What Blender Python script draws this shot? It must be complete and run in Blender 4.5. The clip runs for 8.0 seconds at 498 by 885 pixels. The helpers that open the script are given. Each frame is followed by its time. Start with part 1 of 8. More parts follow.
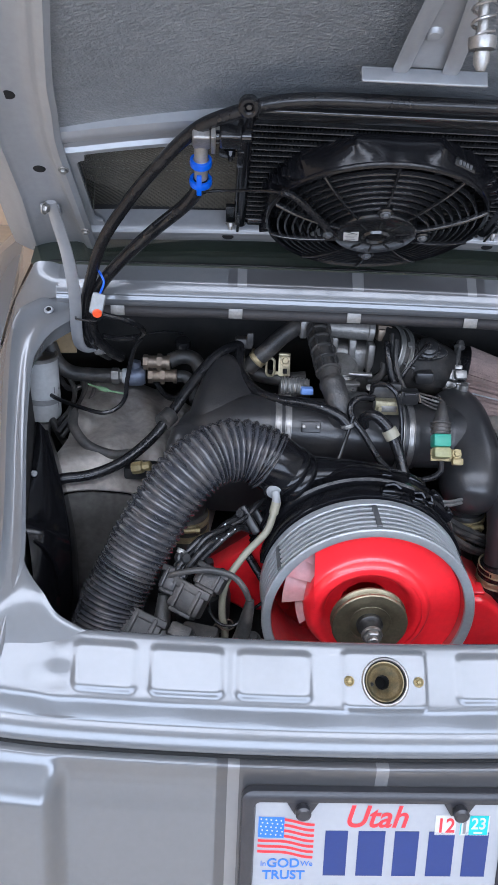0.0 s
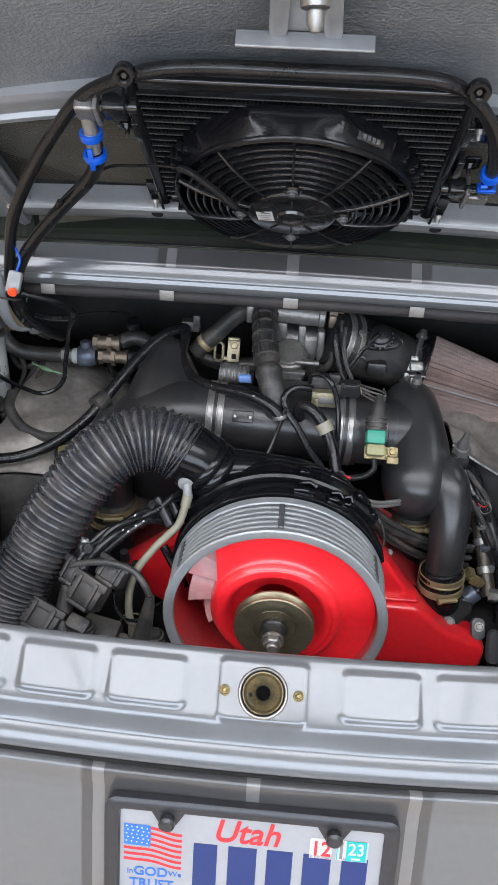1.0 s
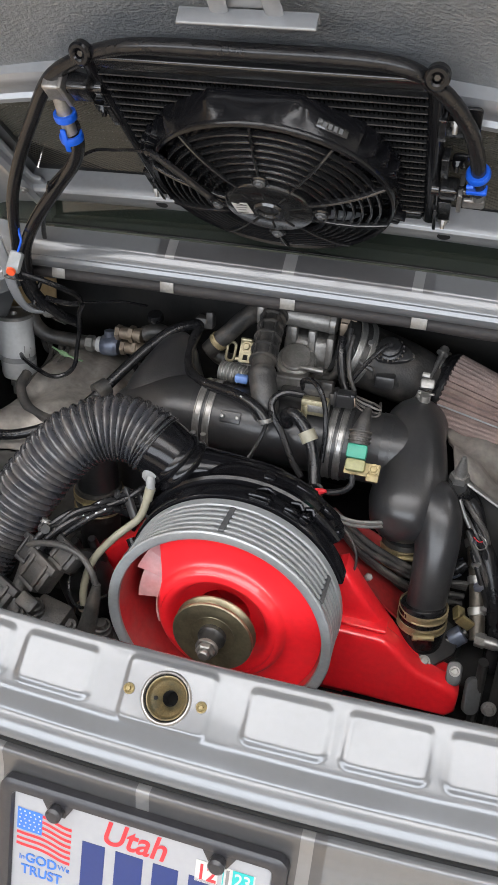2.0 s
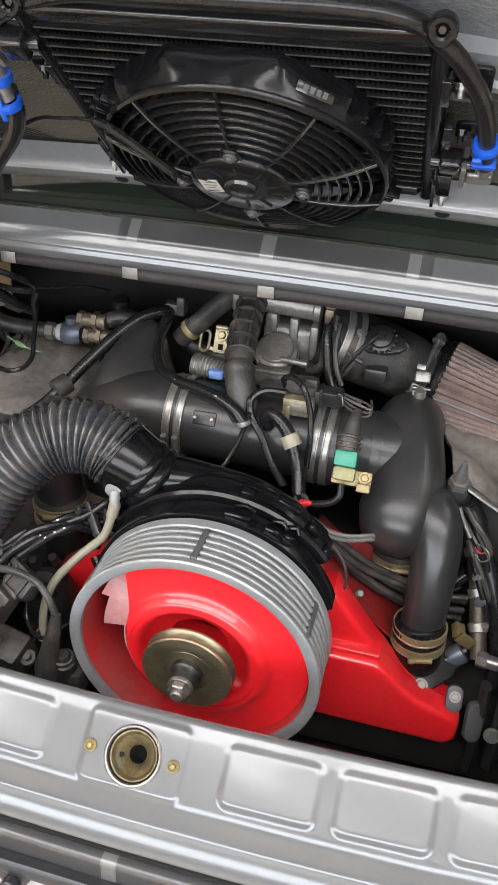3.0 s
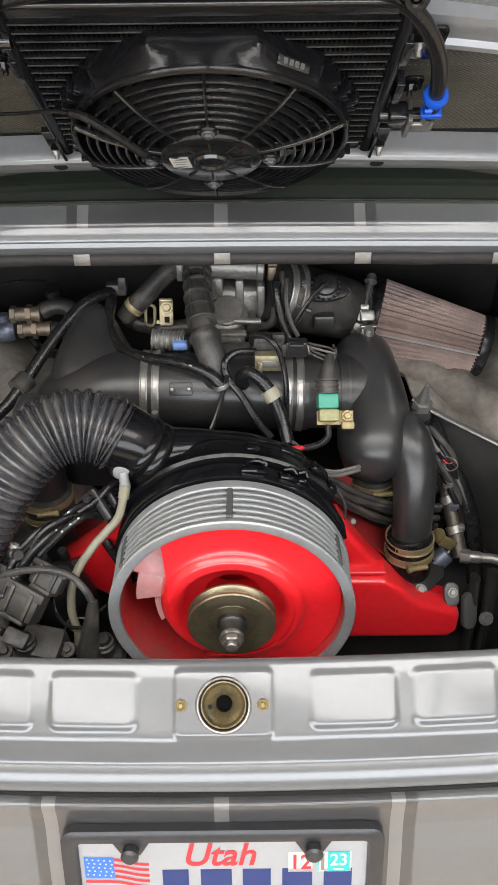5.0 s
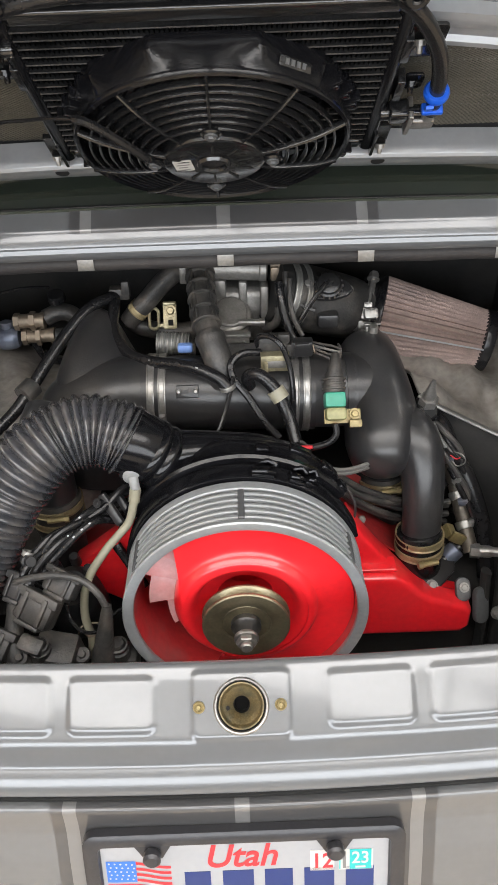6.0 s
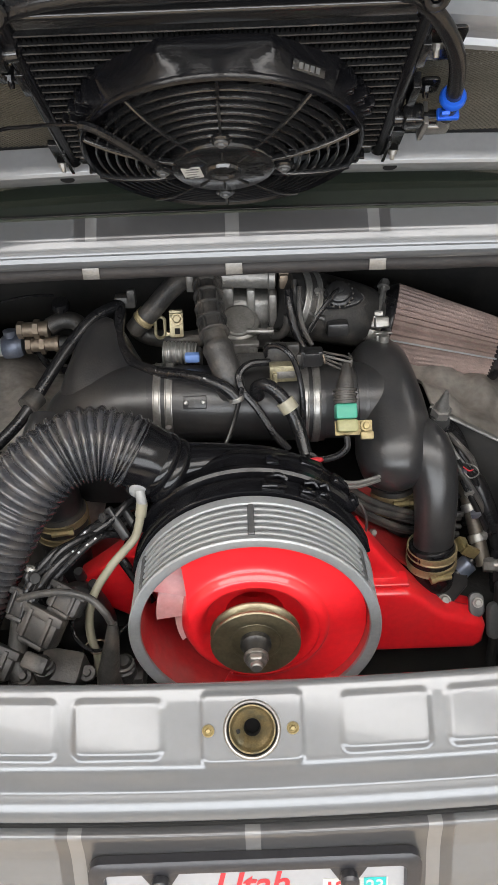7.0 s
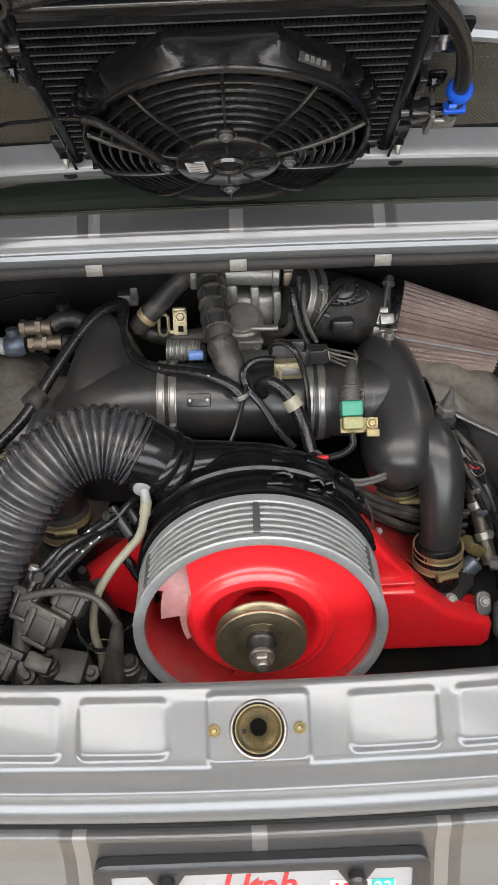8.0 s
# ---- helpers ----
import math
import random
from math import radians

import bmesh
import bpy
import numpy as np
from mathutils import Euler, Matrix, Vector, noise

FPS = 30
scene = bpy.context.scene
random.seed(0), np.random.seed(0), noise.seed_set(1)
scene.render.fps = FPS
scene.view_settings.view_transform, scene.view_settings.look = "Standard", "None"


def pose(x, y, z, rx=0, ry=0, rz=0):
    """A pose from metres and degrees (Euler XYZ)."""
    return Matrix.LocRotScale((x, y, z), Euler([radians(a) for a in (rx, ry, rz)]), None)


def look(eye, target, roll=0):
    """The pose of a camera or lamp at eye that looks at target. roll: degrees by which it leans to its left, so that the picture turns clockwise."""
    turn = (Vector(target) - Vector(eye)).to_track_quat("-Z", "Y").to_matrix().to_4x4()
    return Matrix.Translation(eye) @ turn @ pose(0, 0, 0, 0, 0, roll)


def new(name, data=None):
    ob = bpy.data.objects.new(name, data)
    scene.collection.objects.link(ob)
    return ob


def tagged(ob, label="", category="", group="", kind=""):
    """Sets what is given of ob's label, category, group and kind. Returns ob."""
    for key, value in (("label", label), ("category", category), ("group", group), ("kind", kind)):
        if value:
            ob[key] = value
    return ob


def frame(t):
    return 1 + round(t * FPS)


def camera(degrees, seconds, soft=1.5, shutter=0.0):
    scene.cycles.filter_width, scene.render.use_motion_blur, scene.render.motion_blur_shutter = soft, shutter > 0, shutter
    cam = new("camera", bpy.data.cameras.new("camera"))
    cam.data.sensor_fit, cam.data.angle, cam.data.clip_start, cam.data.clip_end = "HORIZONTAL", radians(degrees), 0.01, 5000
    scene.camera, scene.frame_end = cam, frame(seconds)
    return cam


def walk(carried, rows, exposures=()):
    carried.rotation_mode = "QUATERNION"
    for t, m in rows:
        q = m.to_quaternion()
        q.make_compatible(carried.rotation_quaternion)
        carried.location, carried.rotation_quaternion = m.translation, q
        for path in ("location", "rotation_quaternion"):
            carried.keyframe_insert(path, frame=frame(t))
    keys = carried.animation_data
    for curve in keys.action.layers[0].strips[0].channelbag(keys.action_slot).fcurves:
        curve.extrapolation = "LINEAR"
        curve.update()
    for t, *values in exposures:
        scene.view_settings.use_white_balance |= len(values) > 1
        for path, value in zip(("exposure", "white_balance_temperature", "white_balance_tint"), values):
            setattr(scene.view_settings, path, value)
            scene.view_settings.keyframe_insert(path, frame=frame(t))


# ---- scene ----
cam = camera(35.5, 8.0)
PATH = [
    (0, (-0.197, -0.57, 1.369), (-0.116, 1.186, 0.416), 3.0),
    (0.5, (-0.127, -0.615, 1.38), (-0.132, 1.124, 0.392), 2.8),
    (1, (0.011, -0.51, 1.369), (-0.09, 1.212, 0.356), 2.4),
    (1.5, (0.144, -0.412, 1.345), (-0.2, 1.292, 0.356), 2.5),
    (2, (0.22, -0.45, 1.341), (-0.232, 1.229, 0.353), 2.8),
    (2.2, (0.254, -0.441, 1.368), (-0.212, 1.233, 0.377), 2.9),
    (3.3, (0.136, -0.31, 1.325), (-0.159, 1.329, 0.217), 2.8),
    (3.5, (0.087, -0.347, 1.337), (-0.092, 1.298, 0.213), 2.9),
    (4, (0.027, -0.389, 1.35), (-0.03, 1.253, 0.209), 1.6),
    (4.5, (0.034, -0.395, 1.353), (0.015, 1.245, 0.208), 0.4),
    (6, (0.02, -0.398, 1.355), (0.021, 1.243, 0.212), -2.2),
    (6.5, (0.018, -0.384, 1.356), (0.018, 1.259, 0.217), -2.3),
    (7, (0.012, -0.373, 1.352), (0.008, 1.273, 0.215), -2.3),
    (7.5, (0.012, -0.374, 1.348), (0.002, 1.271, 0.211), -2.5),
    (8, (0.008, -0.369, 1.345), (0.0, 1.278, 0.21), -2.5),
]
walk(cam, [(t, look(eye, target, roll)) for t, eye, target, roll in PATH],
     [(0.0, 0.11, 5350, 14), (0.5, 0.11, 5500, 13), (1.0, 0.08, 5850, 12), (1.5, 0.12, 6100, 12), (2.0, 0.18, 6250, 12), (3.5, 0.46, 6450, 12), (4.0, 0.38, 6480, 12), (4.5, 0.25, 6500, 11), (8.0, 0.25, 6500, 11)])

# ---- light: a bright workshop with ceiling light panels ----
world = bpy.data.worlds.new("workshop_air")
scene.world = world
world.use_nodes = True
world.node_tree.nodes["Background"].inputs[0].default_value = (0.9, 0.95, 1.0, 1)
world.node_tree.nodes["Background"].inputs[1].default_value = 0.25
LAMP = 5.5
# fill light from the south; the window it stands in is unseen and added
south_fill = bpy.data.lights.new("window_fill", "AREA")
south_fill.shape, south_fill.size, south_fill.size_y, south_fill.energy, south_fill.color = "RECTANGLE", 7.1, 1.55, 205, (0.93, 0.97, 1.0)
new("window_fill", south_fill).matrix_world = look((0, -4.18, 1.725), (0, 0, 1.725))


# ---- materials ----
def mat(name, color, rough=0.5, metal=0.0, var=0.12, scale=40.0, bump=0.0, bscale=300.0, coat=0.0, dirt=None, dirt_amount=0.0, spec=0.5,
        streak=(1, 1, 1), emit=0.0, piece=0.0):
    """A procedural surface: colour with two scales of mottling, dust, uneven gloss and fine relief."""
    m = bpy.data.materials.new(name)
    m.use_nodes = True
    nt = m.node_tree
    b = nt.nodes["Principled BSDF"]
    b.inputs["Metallic"].default_value = metal
    b.inputs["Specular IOR Level"].default_value = spec
    b.inputs["Coat Weight"].default_value = coat
    b.inputs["Coat Roughness"].default_value = 0.06
    tc = nt.nodes.new("ShaderNodeTexCoord")
    mp = nt.nodes.new("ShaderNodeMapping")
    mp.inputs["Scale"].default_value = streak
    nt.links.new(tc.outputs["Object"], mp.inputs[0])

    def nz(sc, detail):
        n = nt.nodes.new("ShaderNodeTexNoise")
        n.inputs["Scale"].default_value = sc
        n.inputs["Detail"].default_value = detail
        nt.links.new(mp.outputs[0], n.inputs["Vector"])
        return n

    big, fine = nz(scale * 0.2, 4), nz(scale * 4, 3)
    add = nt.nodes.new("ShaderNodeMath")
    add.operation = "ADD"
    nt.links.new(big.outputs[0], add.inputs[0])
    nt.links.new(fine.outputs[0], add.inputs[1])
    rng = nt.nodes.new("ShaderNodeMapRange")
    rng.inputs[1].default_value, rng.inputs[2].default_value = 0.7, 1.3
    rng.inputs[3].default_value, rng.inputs[4].default_value = 1 - var, 1 + var
    nt.links.new(add.outputs[0], rng.inputs[0])
    last = rng.outputs[0]
    if piece:
        info = nt.nodes.new("ShaderNodeObjectInfo")
        pr = nt.nodes.new("ShaderNodeMapRange")
        pr.inputs[3].default_value, pr.inputs[4].default_value = 1 - piece, 1 + piece
        nt.links.new(info.outputs["Random"], pr.inputs[0])
        mul = nt.nodes.new("ShaderNodeMath")
        mul.operation = "MULTIPLY"
        nt.links.new(last, mul.inputs[0])
        nt.links.new(pr.outputs[0], mul.inputs[1])
        last = mul.outputs[0]
    sc = nt.nodes.new("ShaderNodeVectorMath")
    sc.operation = "SCALE"
    sc.inputs[0].default_value = color
    nt.links.new(last, sc.inputs["Scale"])
    col = sc.outputs[0]
    if dirt:
        dn = nz(scale * 0.6, 6)
        dr = nt.nodes.new("ShaderNodeMapRange")
        dr.inputs[1].default_value, dr.inputs[2].default_value = 0.45, 0.7
        dr.inputs[4].default_value = dirt_amount
        nt.links.new(dn.outputs[0], dr.inputs[0])
        mx = nt.nodes.new("ShaderNodeMix")
        mx.data_type = "RGBA"
        mx.inputs[7].default_value = (*dirt, 1)
        nt.links.new(dr.outputs[0], mx.inputs[0])
        nt.links.new(col, mx.inputs[6])
        col = mx.outputs[2]
    nt.links.new(col, b.inputs["Base Color"])
    rr = nt.nodes.new("ShaderNodeMapRange")
    rr.inputs[1].default_value, rr.inputs[2].default_value = 0.3, 0.7
    rr.inputs[3].default_value, rr.inputs[4].default_value = max(0.02, rough * 0.92), min(1, rough * 1.08)
    nt.links.new(big.outputs[0], rr.inputs[0])
    nt.links.new(rr.outputs[0], b.inputs["Roughness"])
    if bump:
        bn = nz(bscale, 3)
        bp = nt.nodes.new("ShaderNodeBump")
        bp.inputs["Strength"].default_value = bump
        bp.inputs["Distance"].default_value = 0.002
        nt.links.new(bn.outputs[0], bp.inputs["Height"])
        nt.links.new(bp.outputs[0], b.inputs["Normal"])
    if emit:
        b.inputs["Emission Color"].default_value = (*color, 1)
        b.inputs["Emission Strength"].default_value = emit
    return m


DUST = (0.22, 0.19, 0.16)
SILVER = mat("silver_paint", (0.143, 0.148, 0.155), 0.22, 0.26, 0.03, 30, 0.0, 900, coat=0.50)
SILVER_OLD = mat("silver_inner_paint", (0.30, 0.31, 0.325), 0.36, 0.32, 0.06, 30, 0.05, 500, coat=0.3, dirt=(0.28, 0.275, 0.27), dirt_amount=0.3)
SILVER.node_tree.nodes["Principled BSDF"].inputs["Coat Roughness"].default_value = 0.06
STRIPE = mat("dark_grey_stripe", (0.072, 0.072, 0.075), 0.32, 0.25, 0.04, 30, 0.02, 900, coat=0.6)
STRIPE_LIGHT = mat("light_grey_stripe", (0.185, 0.185, 0.187), 0.32, 0.3, 0.04, 30, 0.02, 900, coat=0.6)
INSUL = mat("textured_grey_lining", (0.195, 0.205, 0.217), 0.30, 0.25, 0.16, 25, 1.0, 330, streak=(0.7, 1, 1.1))
BLACK_GLOSS = mat("black_gloss_plastic", (0.006, 0.006, 0.007), 0.13, 0, 0.2, 40, 0.05, 400, spec=0.32)
BLACK_SATIN = mat("black_satin_plastic", (0.020, 0.020, 0.021), 0.33, 0, 0.2, 40, 0.12, 400, dirt=DUST, dirt_amount=0.05)
BLACK_MATT = mat("black_matt_duct", (0.023, 0.023, 0.024), 0.3, 0, 0.2, 30, 0.12, 300, dirt=DUST, dirt_amount=0.06)
RUBBER = mat("black_rubber", (0.010, 0.010, 0.011), 0.22, 0, 0.2, 60, 0.10, 500, dirt=DUST, dirt_amount=0.03, spec=0.36)
RUBBER_DUSTY = mat("dusty_black_rubber", (0.030, 0.029, 0.028), 0.46, 0, 0.35, 60, 0.3, 300, dirt=DUST, dirt_amount=0.26)
HOSE = mat("black_ribbed_hose", (0.036, 0.037, 0.042), 0.24, 0, 0.3, 60, 0.12, 200, coat=0.6, dirt=DUST, dirt_amount=0.22)
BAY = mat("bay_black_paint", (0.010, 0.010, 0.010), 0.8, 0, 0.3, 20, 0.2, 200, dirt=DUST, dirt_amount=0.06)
ARCH = mat("dusty_grey_arch", (0.40, 0.37, 0.335), 0.30, 0.55, 0.3, 22, 0.6, 40, dirt=(0.14, 0.12, 0.10), dirt_amount=0.6)
GLASS = mat("dark_rear_glass", (0.027, 0.034, 0.026), 0.06, 0, 0.1, 10, coat=0.5)
CORE = mat("cooler_black", (0.005, 0.005, 0.005), 0.4, 0.0, 0.25, 60, 0.1, 300, spec=0.2)
BLACK_DEEP = mat("black_moulded_fan_plastic", (0.010, 0.010, 0.0105), 0.19, 0, 0.2, 50, 0.15, 350, spec=0.5, coat=0.5)
FIN_EDGE = mat("worn_cooler_tube", (0.036, 0.036, 0.037), 0.3, 0.7, 0.6, 120, 0.2, 300)
MESH = mat("dark_wire_mesh", (0.085, 0.08, 0.066), 0.5, 0.4, 0.25, 90)
GREY_RING = mat("cast_grey_ring", (0.32, 0.335, 0.345), 0.36, 0.35, 0.08, 60, 0.15, 500, dirt=(0.2, 0.2, 0.2), dirt_amount=0.15)
GREY_DARK = mat("cast_grey_rib", (0.11, 0.113, 0.116), 0.5, 0.35, 0.1, 60, 0.15, 500)
RED = mat("glossy_red_paint", (0.84, 0.018, 0.026), 0.33, 0, 0.08, 30, 0.02, 500, coat=0.8, dirt=(0.62, 0.05, 0.05), dirt_amount=0.25)
# a darker, duller red than the shroud's
RED_DULL = mat("dull_red_paint", (0.50, 0.035, 0.038), 0.3, 0.0, 0.15, 30, 0.05, 500, coat=0.3, dirt=(0.30, 0.16, 0.15), dirt_amount=0.5)
# blade red lifted towards pink in place of the light the blades reflect
BLADE = mat("lit_red_blade", (0.55, 0.30, 0.30), 0.4, 0, 0.12, 40, 0.05, 500, coat=0.3, dirt=(0.5, 0.08, 0.08), dirt_amount=0.4)
BRASS = mat("zinc_yellow_pulley", (0.30, 0.262, 0.17), 0.36, 0.8, 0.15, 60, 0.08, 400, dirt=(0.12, 0.10, 0.07), dirt_amount=0.5)
GOLD = mat("dulled_brass", (0.27, 0.215, 0.10), 0.42, 0.4, 0.2, 80, 0.08, 400, dirt=(0.15, 0.13, 0.09), dirt_amount=0.5)
STEEL = mat("bright_steel", (0.27, 0.262, 0.252), 0.30, 0.7, 0.18, 80, 0.1, 500, dirt=(0.16, 0.145, 0.125), dirt_amount=0.45)
STEEL_DULL = mat("dull_steel", (0.29, 0.285, 0.272), 0.42, 0.7, 0.15, 60, 0.1, 400, dirt=DUST, dirt_amount=0.3)
ALU = mat("cast_aluminium", (0.25, 0.242, 0.228), 0.42, 0.6, 0.2, 50, 0.3, 300, dirt=(0.10, 0.088, 0.075), dirt_amount=0.6)
CREAM = mat("cream_rubber_hose", (0.25, 0.235, 0.175), 0.45, 0, 0.08, 60, 0.05, 300, dirt=(0.25, 0.22, 0.15), dirt_amount=0.3)
WHITE = mat("white_plastic", (0.50, 0.50, 0.49), 0.4, 0, 0.08, 50, dirt=(0.4, 0.38, 0.33), dirt_amount=0.3)
ZINC = mat("pale_yellow_zinc", (0.34, 0.305, 0.20), 0.35, 0.6, 0.25, 80, 0.15, 300, dirt=(0.13, 0.11, 0.07), dirt_amount=0.7)
LATCH_BRASS = mat("mottled_latch_brass", (0.20, 0.155, 0.080), 0.36, 0.6, 0.3, 120, 0.2, 300, dirt=(0.05, 0.075, 0.065), dirt_amount=0.6)
NIPPLE = mat("clouded_nipple_plastic", (0.25, 0.255, 0.255), 0.4, 0, 0.1, 60, 0.05, 300)
CANISTER = mat("cloudy_white_plastic", (0.50, 0.51, 0.51), 0.45, 0, 0.08, 40, 0.05, 300, dirt=(0.3, 0.28, 0.25), dirt_amount=0.3)
BLUE = mat("blue_anodised_clip", (0.01, 0.10, 0.62), 0.3, 0.2, 0.08, 60)
BLUE_PALE = mat("pale_blue_plastic", (0.14, 0.24, 0.52), 0.45, 0, 0.08, 60)
BLUE_GREY = mat("blue_grey_fitting", (0.13, 0.15, 0.20), 0.4, 0.5, 0.15, 60, dirt=DUST, dirt_amount=0.4)
BROWN = mat("brown_brass_fitting", (0.23, 0.185, 0.14), 0.48, 0.7, 0.2, 60, dirt=DUST, dirt_amount=0.4)
GREEN = mat("green_connector", (0.03, 0.25, 0.17), 0.4, 0, 0.08, 60)
ORANGE = mat("orange_red_plastic", (0.80, 0.10, 0.03), 0.4, 0, 0.05, 60)
PLEAT = mat("brown_filter_pleat", (0.25, 0.185, 0.165), 0.75, 0, 0.25, 120, 0.4, 500, dirt=(0.16, 0.12, 0.105), dirt_amount=0.4)
FRAME_BLACK = mat("black_plate_surround", (0.028, 0.028, 0.032), 0.32, 0, 0.15, 60, 0.04, 500)
PLATE = mat("white_plate", (0.31, 0.32, 0.34), 0.38, 0, 0.03, 40, 0.03, 600)
P_RED = mat("plate_red", (0.62, 0.03, 0.04), 0.4, 0, 0.04, 60)
P_BLUE = mat("plate_light_blue", (0.035, 0.15, 0.52), 0.4, 0, 0.04, 60)
P_NAVY = mat("plate_navy", (0.012, 0.03, 0.14), 0.4, 0, 0.04, 60)
P_TEAL = mat("plate_teal", (0.02, 0.42, 0.42), 0.4, 0, 0.04, 60)
P_GREY = mat("grey_lettering", (0.20, 0.20, 0.20), 0.4, 0.2, 0.04, 60)
CONCRETE = mat("beige_floor", (0.60, 0.50, 0.38), 0.35, 0, 0.12, 4, 0.1, 60, dirt=(0.36, 0.28, 0.2), dirt_amount=0.3)
WALL = mat("warm_white_wall", (0.62, 0.60, 0.56), 0.8, 0, 0.05, 3, 0.1, 80)
WALL_TAN = mat("tan_wooden_wall", (0.60, 0.46, 0.32), 0.5, 0, 0.25, 4, 0.1, 80, streak=(1, 6, 0.5))
WALL_DARK = mat("dark_reflection_paint", (0.05, 0.052, 0.055), 0.5, 0, 0.1, 3, 0.1, 80)
CEIL = mat("white_ceiling", (0.75, 0.75, 0.74), 0.9, 0, 0.04, 3, 0.1, 80)
CLAMP = mat("dusty_yellow_clamp", (0.33, 0.265, 0.15), 0.42, 0.45, 0.2, 80, 0.1, 400, dirt=(0.16, 0.125, 0.075), dirt_amount=0.5)
SEAL = mat("matt_brown_black_seal", (0.030, 0.027, 0.027), 0.62, 0, 0.2, 30, 0.15, 300, dirt=(0.07, 0.062, 0.056), dirt_amount=0.25)
LIGHT = mat("light_diffuser", (1.0, 0.985, 0.96), 0.6, emit=LAMP)
# near-black that stands in for the shade inside holes and gaps
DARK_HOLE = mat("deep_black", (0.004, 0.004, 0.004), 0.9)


# ---- building helpers ----
LID = Matrix(((1, 0, 0, 0), (0, -0.7815, -0.6239, 0.553), (0, 0.6239, -0.7815, 1.100), (0, 0, 0, 1)))   # across, up the lid, out of its underside
BASE = {}


def thing(name, at, label, category, group="", kind=""):
    ob = new(name)
    ob.empty_display_size = 0.05
    ob.location = at
    BASE[ob] = Vector(at)
    return tagged(ob, label, category, group, kind)


def part(name, bm, material, parent, label="", smooth=35):
    """Links a bmesh, given in world coordinates, as one mesh under a thing or a part."""
    base = BASE[parent]
    bmesh.ops.recalc_face_normals(bm, faces=bm.faces)
    bmesh.ops.translate(bm, verts=bm.verts, vec=-base)
    me = bpy.data.meshes.new(name)
    bm.to_mesh(me)
    bm.free()
    me.materials.append(material)
    if smooth:
        me.shade_smooth()
        me.set_sharp_from_angle(angle=radians(smooth))
    ob = new(name, me)
    ob.parent = parent
    BASE[ob] = base
    if label:
        ob["label"] = label
    return ob


def joined(*bms):
    out = bms[0]
    for b in bms[1:]:
        me = bpy.data.meshes.new("t")
        b.to_mesh(me)
        b.free()
        out.from_mesh(me)
        bpy.data.meshes.remove(me)
    return out


def moved(bm, m):
    bmesh.ops.transform(bm, matrix=m, verts=bm.verts)
    return bm


def curve(pts, n=6):
    """A smooth line through the points."""
    p = [Vector(q) for q in pts]
    if len(p) < 3:
        return [p[0].lerp(p[-1], i / n) for i in range(n + 1)]
    p = [2 * p[0] - p[1]] + p + [2 * p[-1] - p[-2]]
    out = []
    for i in range(1, len(p) - 2):
        a, b, c, d = p[i - 1:i + 3]
        for k in range(n):
            t = k / n
            out.append(0.5 * (2 * b + (c - a) * t + (2 * a - 5 * b + 4 * c - d) * t * t + (3 * b - a - 3 * c + d) * t ** 3))
    out.append(p[-2])
    return out


def tube(pts, r, seg=12, n=6, cap=True, flat=1.0, up=None):
    """A tube along a smooth line. r: a radius or a function of the way along it, 0 to 1."""
    line = curve(pts, n) if n else [Vector(p) for p in pts]
    rad = r if callable(r) else (lambda u: r)
    bm = bmesh.new()
    rings, q = [], None
    tan = (line[1] - line[0]).normalized()
    side = (Vector(up) if up else (Vector((0, 0, 1)) if abs(tan.z) < 0.9 else Vector((1, 0, 0))))
    side = (side - tan * side.dot(tan)).normalized()
    for i, c in enumerate(line):
        tan = (line[min(i + 1, len(line) - 1)] - line[max(i - 1, 0)]).normalized()
        side = (side - tan * side.dot(tan)).normalized()
        other = tan.cross(side)
        k = rad(i / (len(line) - 1))
        rings.append([bm.verts.new(c + (side * math.cos(a) * flat + other * math.sin(a)) * k)
                      for a in (2 * math.pi * j / seg for j in range(seg))])
    for a, b in zip(rings, rings[1:]):
        for j in range(seg):
            bm.faces.new((a[j], a[(j + 1) % seg], b[(j + 1) % seg], b[j]))
    if cap:
        bm.faces.new(rings[0][::-1])
        bm.faces.new(rings[-1])
    return bm


def lathe(profile, at, axis, seg=32, closed=False):
    """Turns (radius, height) pairs about an axis through at."""
    z = Vector(axis).normalized()
    x = (Vector((1, 0, 0)) if abs(z.x) < 0.9 else Vector((0, 1, 0)))
    x = (x - z * x.dot(z)).normalized()
    y = z.cross(x)
    bm = bmesh.new()
    rings = []
    for r, h in profile:
        c = Vector(at) + z * h
        if r < 1e-6:
            rings.append([bm.verts.new(c)])
        else:
            rings.append([bm.verts.new(c + (x * math.cos(a) + y * math.sin(a)) * r) for a in (2 * math.pi * j / seg for j in range(seg))])
    pairs = list(zip(rings, rings[1:]))
    if closed:
        pairs.append((rings[-1], rings[0]))
    for a, b in pairs:
        for j in range(seg):
            k = (j + 1) % seg
            if len(a) == 1 and len(b) == 1:
                break
            if len(a) == 1:
                bm.faces.new((a[0], b[k], b[j]))
            elif len(b) == 1:
                bm.faces.new((a[j], a[k], b[0]))
            else:
                bm.faces.new((a[j], a[k], b[k], b[j]))
    return bm


def box(size, m=None, bevel=0.002, seg=2):
    """A block with rounded edges about its middle, laid by m (a matrix or a place)."""
    bm = bmesh.new()
    bmesh.ops.create_cube(bm, size=1)
    bmesh.ops.scale(bm, vec=size, verts=bm.verts)
    if bevel:
        bmesh.ops.bevel(bm, geom=bm.edges[:], offset=min(bevel, 0.45 * min(size)), segments=seg, affect="EDGES", profile=0.5)
    if m is not None:
        moved(bm, m if isinstance(m, Matrix) else Matrix.Translation(m))
    return bm


